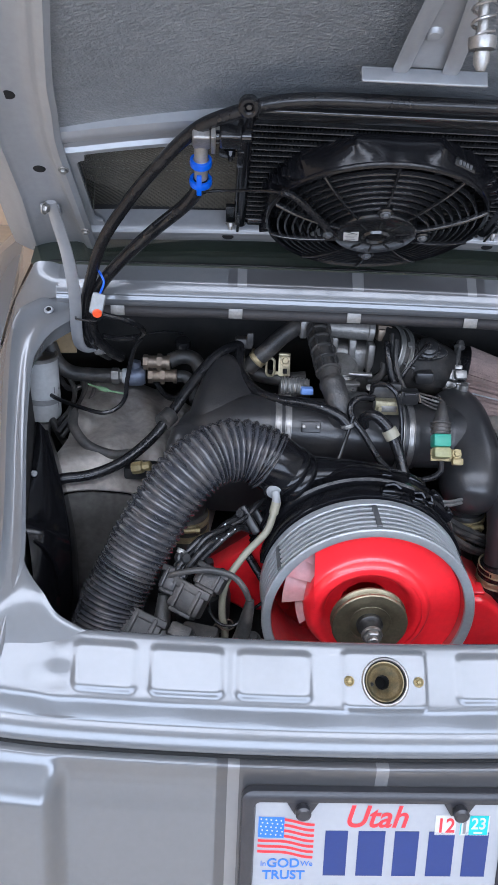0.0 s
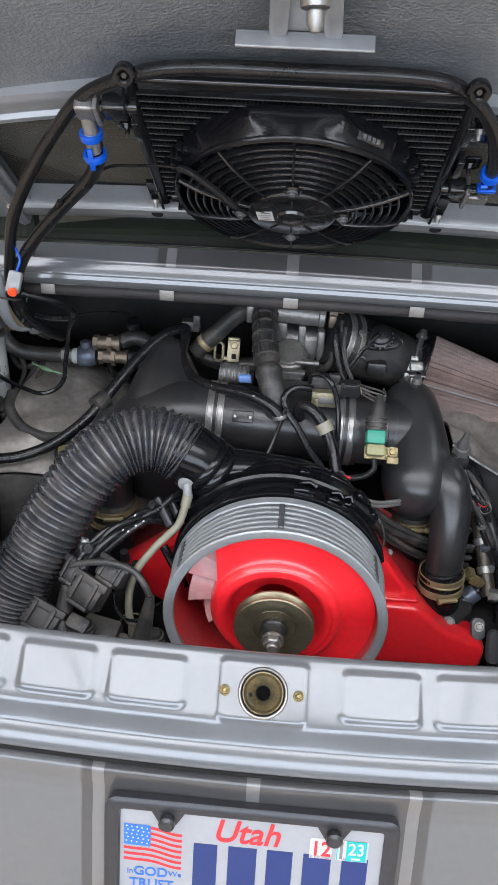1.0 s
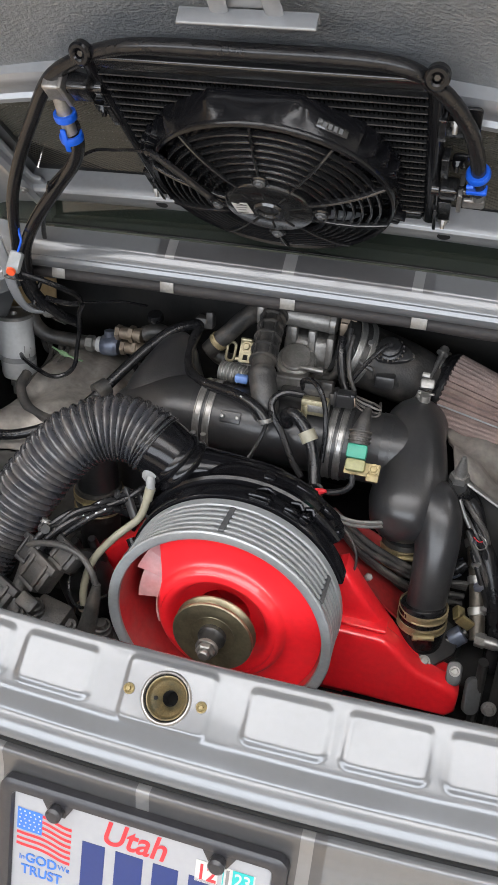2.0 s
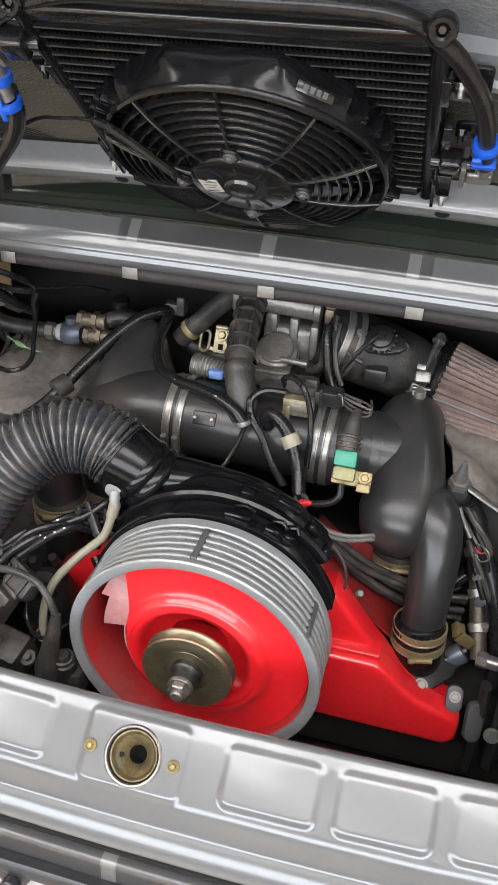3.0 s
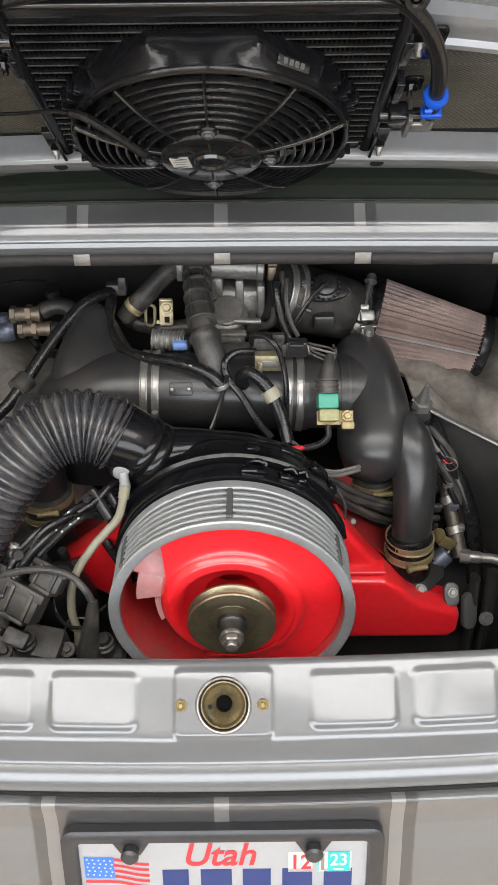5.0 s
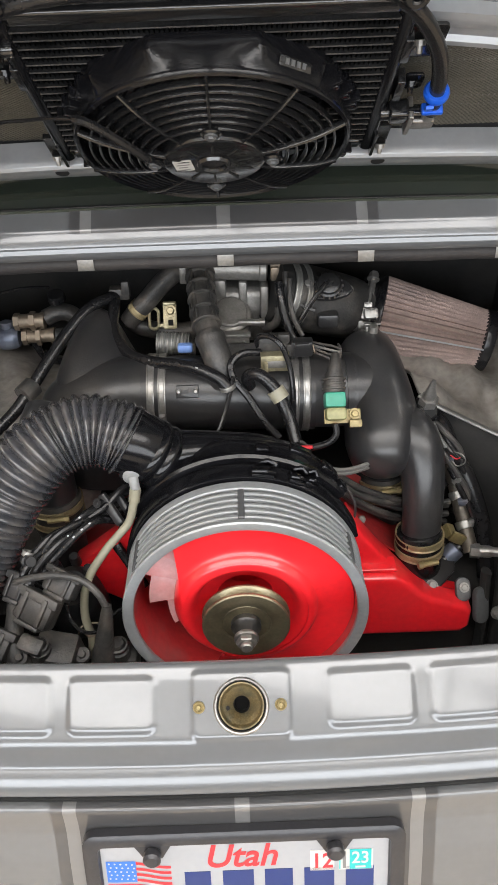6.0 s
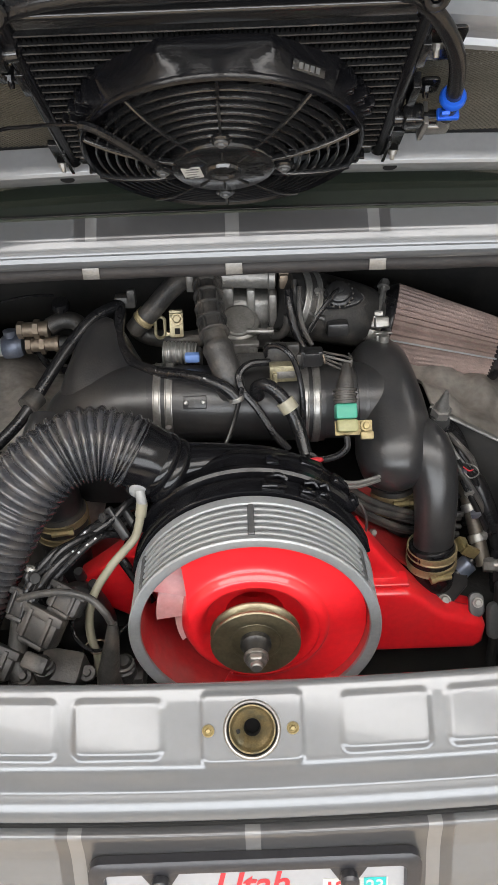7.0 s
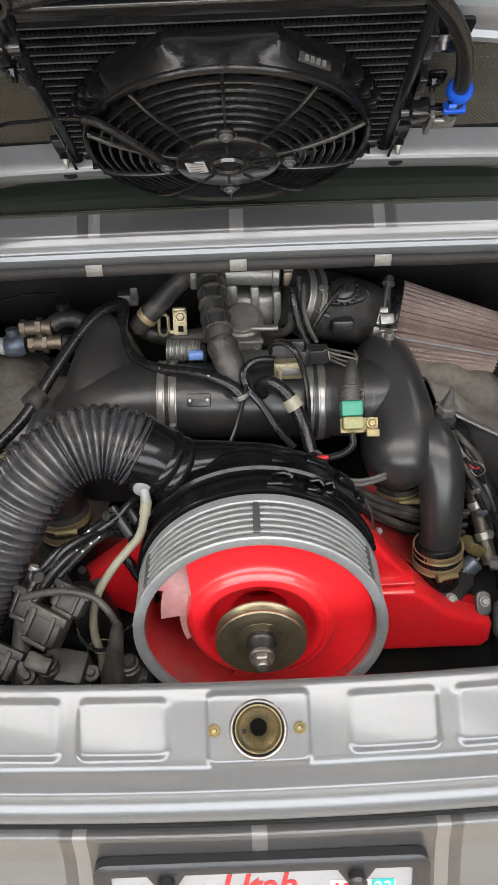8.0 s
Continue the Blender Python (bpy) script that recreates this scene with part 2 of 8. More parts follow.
def slab(outline, depth, m=None, bevel=0.0, seg=2):
    """A flat outline (x, y) given a depth along z, its edges rounded."""
    bm = bmesh.new()
    f = bm.faces.new([bm.verts.new((x, y, 0)) for x, y in outline])
    ext = bmesh.ops.extrude_face_region(bm, geom=[f])
    bmesh.ops.translate(bm, vec=(0, 0, depth), verts=[v for v in ext["geom"] if isinstance(v, bmesh.types.BMVert)])
    bmesh.ops.recalc_face_normals(bm, faces=bm.faces)
    if bevel:
        top = [e for e in bm.edges if e.is_manifold and e.calc_face_angle(0) > 0.6 and abs(e.verts[0].co.z - e.verts[1].co.z) < 1e-6]
        bmesh.ops.bevel(bm, geom=top, offset=bevel, segments=seg, affect="EDGES", profile=0.5)
    if m is not None:
        moved(bm, m)
    return bm


def rounded(w, h, r, n=5, cx=0.0, cy=0.0):
    """A rounded rectangle's outline."""
    out = []
    for sx, sy, a0 in ((1, 1, 0), (-1, 1, 90), (-1, -1, 180), (1, -1, 270)):
        for i in range(n + 1):
            a = radians(a0 + 90 * i / n)
            out.append((cx + sx * (w / 2 - r) + r * math.cos(a), cy + sy * (h / 2 - r) + r * math.sin(a)))
    return out


def grid(f, nu, nv):
    """A sheet of f(u, v), 0 to 1 both ways."""
    bm = bmesh.new()
    vs = [[bm.verts.new(f(i / nu, j / nv)) for j in range(nv + 1)] for i in range(nu + 1)]
    for i in range(nu):
        for j in range(nv):
            bm.faces.new((vs[i][j], vs[i + 1][j], vs[i + 1][j + 1], vs[i][j + 1]))
    return bm


def thick(bm, d):
    bmesh.ops.recalc_face_normals(bm, faces=bm.faces)
    bmesh.ops.solidify(bm, geom=bm.faces[:], thickness=d)
    return bm


def lerp(tab, x):
    """A value read from (x, value) pairs."""
    if x <= tab[0][0]:
        return tab[0][1]
    for (a, p), (b, q) in zip(tab, tab[1:]):
        if x <= b:
            return p + (q - p) * (x - a) / (b - a)
    return tab[-1][1]


def facing(at, z, x=(1, 0, 0)):
    """A matrix whose z axis points along z."""
    z = Vector(z).normalized()
    x = Vector(x)
    x = (x - z * x.dot(z)).normalized()
    y = z.cross(x)
    return Matrix.Translation(at) @ Matrix((x, y, z)).transposed().to_4x4()


def bolt(parent, at, axis, r=0.006, h=0.005, material=None, name="bolt", label=""):
    """A hexagon head on a washer."""
    m = facing(at, axis)
    head = lathe([(0, h), (r * 0.8, h), (r, h * 0.75), (r, 0.0015), (0, 0.0015)], (0, 0, 0), (0, 0, 1), 6)
    washer = lathe([(0, 0.0016), (r * 1.4, 0.0016), (r * 1.45, 0), (0, 0)], (0, 0, 0), (0, 0, 1), 16)
    return part(name, moved(joined(head, washer), m), material or STEEL, parent, label, 30)


def band(parent, at, axis, r, width=0.012, material=None, screw=None, name="hose_clamp", label=""):
    """A hose clamp: a strap with rolled edges and a worm screw housing at the angle given."""
    m = facing(at, axis)
    w = width / 2
    strap = lathe([(r - 0.001, -w), (r + 0.0012, -w), (r + 0.0016, -w * 0.7), (r + 0.0008, -w * 0.55), (r + 0.0008, w * 0.55), (r + 0.0016, w * 0.7),
                   (r + 0.0012, w), (r - 0.001, w)], (0, 0, 0), (0, 0, 1), 40, True)
    ob = part(name, moved(strap, m), material or STEEL, parent, label, 40)
    if screw is not None:
        a = radians(screw)
        c = Vector((math.cos(a), math.sin(a), 0))
        t = Vector((-math.sin(a), math.cos(a), 0))
        bm = tube([c * (r + 0.005) - t * 0.011, c * (r + 0.005) + t * 0.011], 0.0042, 10, 1)
        bm2 = lathe([(0, 0.006), (0.0055, 0.006), (0.0055, 0), (0, 0)], c * (r + 0.005) + t * 0.011, t, 6)
        part("screw", moved(joined(bm, bm2), m), GOLD if material is CLAMP else STEEL, ob)
    return ob


# ---- the workshop ----
def plain(name, bm, material, label, category):
    bmesh.ops.recalc_face_normals(bm, faces=bm.faces)
    me = bpy.data.meshes.new(name)
    bm.to_mesh(me)
    bm.free()
    me.materials.append(material)
    return tagged(new(name, me), label, category, kind="structure")


plain("floor", box((9.2, 9.2, 0.1), (0, 0.5, -0.05), 0), CONCRETE, "beige sealed concrete workshop floor", "floor")
plain("ceiling", box((9.2, 9.2, 0.1), (0, 0.5, 3.25), 0), CEIL, "plain white workshop ceiling", "ceiling")
plain("wall_north", box((9.2, 0.1, 3.196), (0, 5.15, 1.6), 0), WALL_TAN, "tan wooden workshop wall", "wall")
for sx in (-1, 1):
    plain("wall_south", box((1.0, 0.1, 3.196), (sx * 4.10, -4.15, 1.6), 0), WALL, "plain warm white workshop wall", "wall")
plain("wall_south_lintel", box((7.19, 0.1, 0.688), (0, -4.15, 2.854), 0), WALL, "plain wall above the added window", "wall")
# unseen wall, kept dark so the silver paint mirrors something dark
plain("wall_south_sill", box((7.19, 0.1, 0.936), (0, -4.15, 0.47), 0), WALL_DARK, "dark grey wall below the added window, for dark reflections in the paint", "wall")
plain("wall_east", box((0.1, 9.19, 3.196), (4.65, 0.5, 1.6), 0), WALL, "plain warm white workshop wall", "wall")
plain("wall_west", box((0.1, 9.19, 3.196), (-4.65, 0.5, 1.6), 0), WALL_TAN, "tan wooden workshop wall", "wall")


def ceiling_light(at, sx, sy):
    t = thing("ceiling_light", at, "long white ceiling light panel with a bright diffuser", "ceiling light", "ceiling lights")
    x, y, z = at
    part("casing", box((sx + 0.06, sy + 0.06, 0.05), (x, y, z - 0.026), 0.006), WHITE, t)
    part("diffuser", box((sx, sy, 0.02), (x, y, z - 0.062), 0.004), LIGHT, t, "glowing white diffuser")


for lx in (-2.5, -1.5, -0.5, 0.5, 1.5, 2.5):
    ceiling_light((lx, -1.7, 3.2), 0.92, 1.4)
for lx in (-2.6, 2.6):
    ceiling_light((lx, 1.6, 3.2), 0.7, 2.4)


# ---- car body ----
car = thing("car_body", (0, 0.9, 0), "silver car tail with dark grey racing stripes and open engine bay", "car")


def bow(x):
    return 0.06 * x * x + 0.25 * max(0, abs(x) - 0.36) ** 2


SLOPE = radians(42)


def soft_box(x, y, x0, x1, y0, y1, e):
    """1 inside a rounded field, falling to 0 over its edge."""
    cx, cy, hx, hy, r = (x0 + x1) / 2, (y0 + y1) / 2, (x1 - x0) / 2, (y1 - y0) / 2, 0.008
    dx, dy = max(abs(x - cx) - hx + r, 0), max(abs(y - cy) - hy + r, 0)
    d = math.hypot(dx, dy) - r
    k = min(1, max(0, 0.5 - d / e))
    return k * k * (3 - 2 * k)


PADS = [(0.085, 0.169), (0.186, 0.268), (0.285, 0.355)]
# the latch panel's section: along the slope from the bay's lip to the body gap, then its turned-down edges
SECTION = [(0.121, 0.680), (0.121, 0.715), (0.1195, 0.7285), (0.1155, 0.7355), (0.1095, 0.7362), (0.100, 0.7289), (0.079, 0.710), (0.058, 0.6911), (0.0548, 0.6874), (0.0530, 0.6832),
           (0.0510, 0.6786), (0.0480, 0.6720), (0.0452, 0.6664), (0.0442, 0.6648), (0.0420, 0.6636), (0.0388, 0.6606), (0.0356, 0.6568), (0.0328, 0.6525), (0.0305, 0.6480), (0.0290, 0.6442), (0.0285, 0.6418), (0.031, 0.6405)]


def section_line():
    out = []
    for (a, b), (c, d) in zip(SECTION, SECTION[1:]):
        n = max(2, int(math.hypot(c - a, d - b) / 0.0016))
        out += [(a + (c - a) * i / n, b + (d - b) * i / n) for i in range(n)]
    out.append(SECTION[-1])
    sm = out[:]
    for _ in range(3):
        sm = [sm[0]] + [((p[0] + 2 * q[0] + r[0]) / 4, (p[1] + 2 * q[1] + r[1]) / 4) for p, q, r in zip(sm, sm[1:], sm[2:])] + [sm[-1]]
    return sm


LINE = section_line()
LATCH = Vector((0.003, 0.079, 0.710))
UPN = Vector((0, -math.sin(SLOPE), math.cos(SLOPE)))


def latch_panel_point(u, v):
    x = -0.455 + 0.91 * u
    y, z = LINE[round(v * (len(LINE) - 1))]
    h = 0.0
    if 0.045 < y < 0.118:
        q = (y - 0.079) / math.cos(SLOPE)
        for a, b in PADS:
            k = soft_box(abs(x - 0.003), q, a, b, -0.022, 0.029, 0.0095)
            w = (abs(x - 0.003) - (a + b) / 2) / (b - a)
            h += (0.0023 - 0.0006 * (q - 0.0045) / 0.025 + 0.0010 * w * w) * k
        h += 0.0022 * soft_box(x, q, -0.045, 0.051, -0.030, 0.034, 0.007)
        h += (0.0003 * math.sin(23 * x + 60 * q) + 0.0002 * math.sin(61 * x + 1)) * min(1, (y - 0.045) / 0.012, (0.118 - y) / 0.008)
        h += 0.0012 * math.exp(-((abs(x) - 0.37) / 0.02) ** 2) * math.sin(q * 120)
    return Vector((x, y + bow(x), z + 0.9 * bow(x))) + UPN * h


def latch_panel():
    nv = len(LINE) - 1
    bm = grid(latch_panel_point, 455, nv)
    gone = [f for f in bm.faces if ((f.calc_center_median() - LATCH) - UPN * (f.calc_center_median() - LATCH).dot(UPN)).length < 0.0258
            and 0.04 < f.calc_center_median().y < 0.118]
    bmesh.ops.delete(bm, geom=gone, context="FACES")
    return bm


panel = part("latch_panel", latch_panel(), SILVER, car, "silver painted panel with embossed rectangular pads", 60)
part("latch_cup", lathe([(0.0240, 0.0032), (0.0245, 0.0042), (0.0260, 0.0044), (0.0274, 0.0030), (0.0274, -0.004), (0.0245, -0.004), (0.0236, 0.0005)], LATCH, UPN, 48, True), STEEL, panel)
part("latch_gap", lathe([(0.0241, 0.0020), (0.0226, -0.0005), (0.0218, -0.0012)], LATCH, UPN, 48), DARK_HOLE, panel)
part("latch_dish", lathe([(0.0228, -0.0010), (0.0222, 0.0008), (0.0210, 0.0004), (0.0196, -0.0016), (0.0186, -0.0040), (0.0172, -0.0052), (0.0150, -0.0070), (0.0122, -0.0100), (0.0098, -0.0128), (0.0082, -0.0150)],
                         LATCH, UPN, 48), LATCH_BRASS, panel, "worn yellowed zinc latch socket")
part("latch_hole", lathe([(0.0084, -0.0145), (0.0078, -0.017), (0.0075, -0.035), (0, -0.035)], LATCH, UPN, 24), DARK_HOLE, panel)
part("pin_hole", lathe([(0, 0.0004), (0.0022, 0.0002), (0.0022, -0.003), (0, -0.003)], LATCH + Vector((-0.0138, -0.0020, -0.0018)) - UPN * 0.0068, UPN, 12), DARK_HOLE, panel)
for sx in (-0.0385, 0.0415):
    at = Vector((sx, 0.079, 0.710)) + UPN * 0.0022
    part("screw_cup", lathe([(0, 0.0012), (0.0032, 0.0014), (0.0045, 0.0026), (0.0058, 0.0016), (0.006, 0), (0, -0.001)], at, UPN, 20), GOLD, panel, "brass screw with cup washer")
    part("screw_head", lathe([(0, 0.0036), (0.002, 0.0034), (0.003, 0.002), (0.003, 0), (0, 0)], at, UPN, 6), GOLD, panel)


# bumper skin with the plate's recess edge, stripes and the corner pods
def skin_y(z):
    return 0.012 + (z - 0.6) * 0.2735


def bumper_point(x, v):
    """v: 0 at the gap, 1 at the lower edge."""
    tab = [(0, 0.6368), (0.05, 0.6374), (0.1, 0.6380), (0.13, 0.6372), (0.16, 0.634), (0.88, 0.462), (0.93, 0.452), (0.97, 0.446), (1, 0.444)]
    z = lerp(tab, v)
    y = skin_y(z)
    if v < 0.417:
        # a flat shelf, a crest, and a hollow below it
        y += lerp([(0, 0.0130), (0.05, 0.0062), (0.1, 0.0002), (0.13, -0.0030), (0.16, -0.0037), (0.19, -0.0020), (0.237, 0.0006), (0.289, 0.0020), (0.353, 0.0014), (0.417, 0)], v)
    if v > 0.88:
        y += lerp([(0.88, 0), (0.93, 0.002), (0.97, 0.007), (1, 0.022)], v)
    # pods over the corners
    k = min(1, max(0, (abs(x) - 0.352) / 0.028))
    k = k * k * (3 - 2 * k)
    g = min(1, max(0, (0.640 - z) / 0.045))
    y -= 0.030 * k * g * g * (3 - 2 * g)
    a = abs(x)
    return Vector((x, y + bow(x) * (1 if a < 0.5 else 1) + 14 * max(0, a - 0.47) ** 2, z + 0.9 * bow(min(a, 0.45)) * (1 - v)))


XS = [-0.545, -0.52, -0.50, -0.45, -0.41] + [-0.395 + 0.0025 * i for i in range(22)] + [-0.33 + 0.02 * i for i in range(34)] + [0.3425 + 0.0025 * i for i in range(22)] + [0.41, 0.45, 0.50, 0.52, 0.545]


def strip_of(x0, x1, lift, v0=0.0, v1=1.0, nx=6, nv=70):
    def f(u, v):
        p = bumper_point(x0 + (x1 - x0) * u, v0 + (v1 - v0) * v)
        return p + Vector((0, -0.97, 0.25)) * lift
    return grid(f, nx, nv)


def bumper():
    n = len(XS) - 1
    return grid(lambda u, v: bumper_point(XS[round(u * n)], v), n, 90)


skin = part("bumper_skin", bumper(), SILVER, car, "silver painted rear bumper skin", 60)
for x0, x1, m, lb in ((-0.161, -0.0075, STRIPE, "dark grey"), (0.0075, 0.165, STRIPE, "dark grey"), (-0.0073, 0.0073, STRIPE_LIGHT, "light grey"),
                      (-0.1745, -0.1612, STRIPE_LIGHT, "light grey"), (0.1652, 0.1785, STRIPE_LIGHT, "light grey"),
                      (-0.1865, -0.1747, STRIPE, "dark grey"), (0.1787, 0.1905, STRIPE, "dark grey")):
    part("stripe", strip_of(x0, x1, 0.0007), m, skin, lb + " painted racing stripe", 60)

# black tube standing in for the shade in the gap between latch panel and bumper
part("gap_seal", tube([(x, 0.0290 + bow(x), 0.6395 + 0.9 * bow(x)) for x in (-0.455, -0.38, -0.3, -0.15, 0, 0.15, 0.3, 0.38, 0.455)], 0.0026, 10), DARK_HOLE, car)

# rails along both sides of the bay, and the quarter panels outside them
RAIL_IN = [(-0.396, 0.524, 0.983), (-0.4108, 0.5147, 0.9769), (-0.4366, 0.4925, 0.9651), (-0.4508, 0.4676, 0.9518), (-0.4565, 0.4350, 0.9345), (-0.447, 0.340, 0.884), (-0.432, 0.250, 0.838), (-0.420, 0.171, 0.797), (-0.430, 0.120, 0.752), (-0.438, 0.070, 0.694)]
RAIL_OUT = [(-0.405, 0.572, 1.006), (-0.4450, 0.5570, 0.9990), (-0.4800, 0.5390, 0.9895), (-0.4965, 0.515, 0.977), (-0.494, 0.460, 0.949), (-0.478, 0.348, 0.888), (-0.460, 0.240, 0.829), (-0.450, 0.150, 0.780), (-0.452, 0.098, 0.735), (-0.453, 0.050, 0.680)]
RAIL_END = [(-0.82, 0.80, 0.45), (-0.81, 0.70, 0.45), (-0.80, 0.60, 0.44), (-0.78, 0.50, 0.44), (-0.75, 0.40, 0.44), (-0.70, 0.30, 0.44), (-0.66, 0.22, 0.44), (-0.61, 0.16, 0.44), (-0.575, 0.12, 0.45), (-0.55, 0.09, 0.46)]


def rail(side):
    a, b, e = ([Vector((side * p[0] * -1, p[1], p[2])) for p in curve(t, 8)] for t in (RAIL_IN, RAIL_OUT, RAIL_END))
    n = len(a) - 1

    def f(u, v):
        i = round(u * n)
        p, q, r = a[i], b[i], e[i]
        w = v * 28
        out = (q - p).normalized()
        if w < 5:      # the wall that drops into the bay
            return p + out * (0.002 * (5 - w)) + Vector((0, 0, -0.0003 * (5 - w) ** 2 - 0.0038 * (5 - w)))
        if w < 8:
            return p + out * 0.003 * (w - 5) + Vector((0, 0, 0.0035 * math.sin((w - 5) / 3 * math.pi / 2)))
        if w < 16:     # the flat rail with a shallow gutter
            k = (w - 8) / 8
            return p.lerp(q, 0.15 + 0.85 * k) + Vector((0, 0, 0.0035 - 0.006 * math.sin(k * math.pi) ** 2))
        k = (w - 16) / 12
        return q.lerp(r, k) + Vector((-side * 0.008 * math.sin(math.pi * k), 0, -0.012 * math.sin(math.pi * k)))
    return grid(f, n, 28)


for s in (-1, 1):
    part("side_rail", rail(s), SILVER, car, "silver rail and quarter panel beside the bay", 50)


# corner webs that round the bay's opening off into the rails
WEB_IN = [(-0.424, 0.186, 0.803), (-0.4185, 0.171, 0.7945), (-0.407, 0.155, 0.787), (-0.392, 0.140, 0.778), (-0.3744, 0.1265, 0.7590), (-0.335, 0.1190, 0.7375)]
WEB_OUT = [(-0.452, 0.165, 0.785), (-0.450, 0.145, 0.773), (-0.448, 0.120, 0.758), (-0.436, 0.102, 0.728), (-0.390, 0.098, 0.7220), (-0.335, 0.106, 0.7270)]


def corner(side, inner, outer, lip):
    a, b = curve(inner, 6), curve(outer, 6)
    n = len(a) - 1

    def f(u, v):
        p, q = a[round(u * n)], b[round(u * n)]
        w = v * 12
        if w < 4:
            p = p + (q - p).normalized() * 0.0012 * (4 - w) + Vector((0, 0, -lip * (4 - w) / 4 - 0.002))
        elif w < 6:
            p = p + (q - p) * 0.06 * (w - 4) + Vector((0, 0, 0.0015 * (w - 4)))
        else:
            p = p.lerp(q, 0.12 + 0.88 * (w - 6) / 6) + Vector((0, 0, 0.003 - 0.002 * (w - 6) / 6))
        return Vector((-side * p.x, p.y, p.z))
    return grid(f, n, 12)


for s in (-1, 1):
    part("corner_web", corner(s, WEB_IN, WEB_OUT, 0.035), SILVER, car, "", 60)


# cowl under the rear window
def cowl_at(x):
    return 0.12 * x * x - 0.012 * x, -0.06 * x * x


COWL = [(0.5425, 1.0530), (0.5386, 1.0491), (0.5300, 1.0413), (0.5233, 1.0353), (0.5224, 1.0336), (0.5208, 1.0312), (0.5165, 1.0235), (0.5145, 1.0182), (0.5141, 1.0168), (0.5150, 1.0160),
        (0.5138, 1.0148), (0.5127, 1.0095), (0.5133, 1.0068), (0.5150, 1.0030), (0.5190, 0.9985), (0.5270, 0.9958), (0.548, 0.9955)]


def cowl_sheet(x0, x1, lift=0.0, i0=0, i1=None, nx=30):
    sec = [Vector((0, y, z)) for y, z in COWL[i0:i1]]
    line = []
    for a, b in zip(sec, sec[1:]):
        line += [a.lerp(b, i / 3) for i in range(3)]
    line.append(sec[-1])

    def f(u, v):
        x = x0 + (x1 - x0) * u
        dy, dz = cowl_at(x)
        return line[round(v * (len(line) - 1))] + Vector((x, dy, dz)) + Vector((0, -0.87, 0.5)) * lift
    return grid(f, nx, len(line) - 1)


cowl = part("cowl", cowl_sheet(-0.44, 0.44, 0, 0, None, 60), SILVER, car, "silver painted cowl below the rear window", 22)
for x0, x1, m, i1 in ((-0.161, -0.0085, STRIPE, 6), (0.0085, 0.161, STRIPE, 6), (-0.0083, 0.0083, STRIPE_LIGHT, 6), (-0.175, -0.1612, STRIPE_LIGHT, 6), (0.1612, 0.175, STRIPE_LIGHT, 6),
                      (-0.188, -0.1752, STRIPE, 6), (0.1752, 0.188, STRIPE, 6)):
    part("stripe", cowl_sheet(x0, x1, 0.0007, 0, i1, 10), m, cowl, "painted racing stripe", 40)


def cowl_line(dy, dz, xs=(-0.43, -0.3, -0.15, 0, 0.15, 0.3, 0.43)):
    return [(x, cowl_at(x)[0] + dy, cowl_at(x)[1] + dz) for x in xs]


part("drain_seal", tube(cowl_line(0.5425, 0.9858), lambda u: 0.0110 + 0.0005 * math.sin(u * 43) + 0.0004 * math.sin(u * 17), 18, 10), SEAL, car, "black rubber weather seal")
for x in (-0.352, -0.176, 0.0, 0.176, 0.352):
    dy, dz = cowl_at(x)
    part("seal_clip", joined(box((0.0205, 0.0012, 0.015), (x, 0.5300 + dy, 0.9872 + dz), 0.0004),
                             box((0.0205, 0.014, 0.0012), (x, 0.5365 + dy, 0.9952 + dz), 0.0004)), STEEL_DULL, car, "folded metal seal clip")
for s in (-1, 1):
    part("corner_screw", lathe([(0, 0.0005), (0.0025, 0.001), (0.0055, 0.0025), (0.007, 0.001), (0.007, 0), (0, 0)], (s * 0.449, 0.527, 0.9838), (0, -0.47, 0.88), 18), SILVER_OLD, car)
    part("corner_hole", lathe([(0, 0.0030), (0.0030, 0.0030), (0.0034, 0.0022), (0.0034, 0), (0, 0)], (s * 0.449, 0.527, 0.9838), (0, -0.47, 0.88), 16), DARK_HOLE, car)


# rear window, its trim, and the roof that closes the car
def window_point(u, v):
    x = -0.48 + 0.96 * u
    dy, dz = cowl_at(x)
    return Vector((x, 0.5415 + 0.7615 * v + dy * (1 - v) + 0.08 * x * x * v, 1.0515 + 0.3085 * v + dz * (1 - v) - 0.17 * v * x * x))


glass = part("rear_window", thick(grid(window_point, 30, 16), -0.004), GLASS, car, "dark tinted rear window glass")
part("trim", tube([window_point(0.11 + 0.78 * i / 12, 0.019) + Vector((0, 0, 0.0012)) for i in range(13)], 0.0013, 8), BRASS, glass, "thin bright trim line")
part("gasket", tube([window_point(0.03 + 0.94 * i / 12, 0.005) + Vector((0, 0, 0.0005)) for i in range(13)], 0.0045, 8), RUBBER, glass)


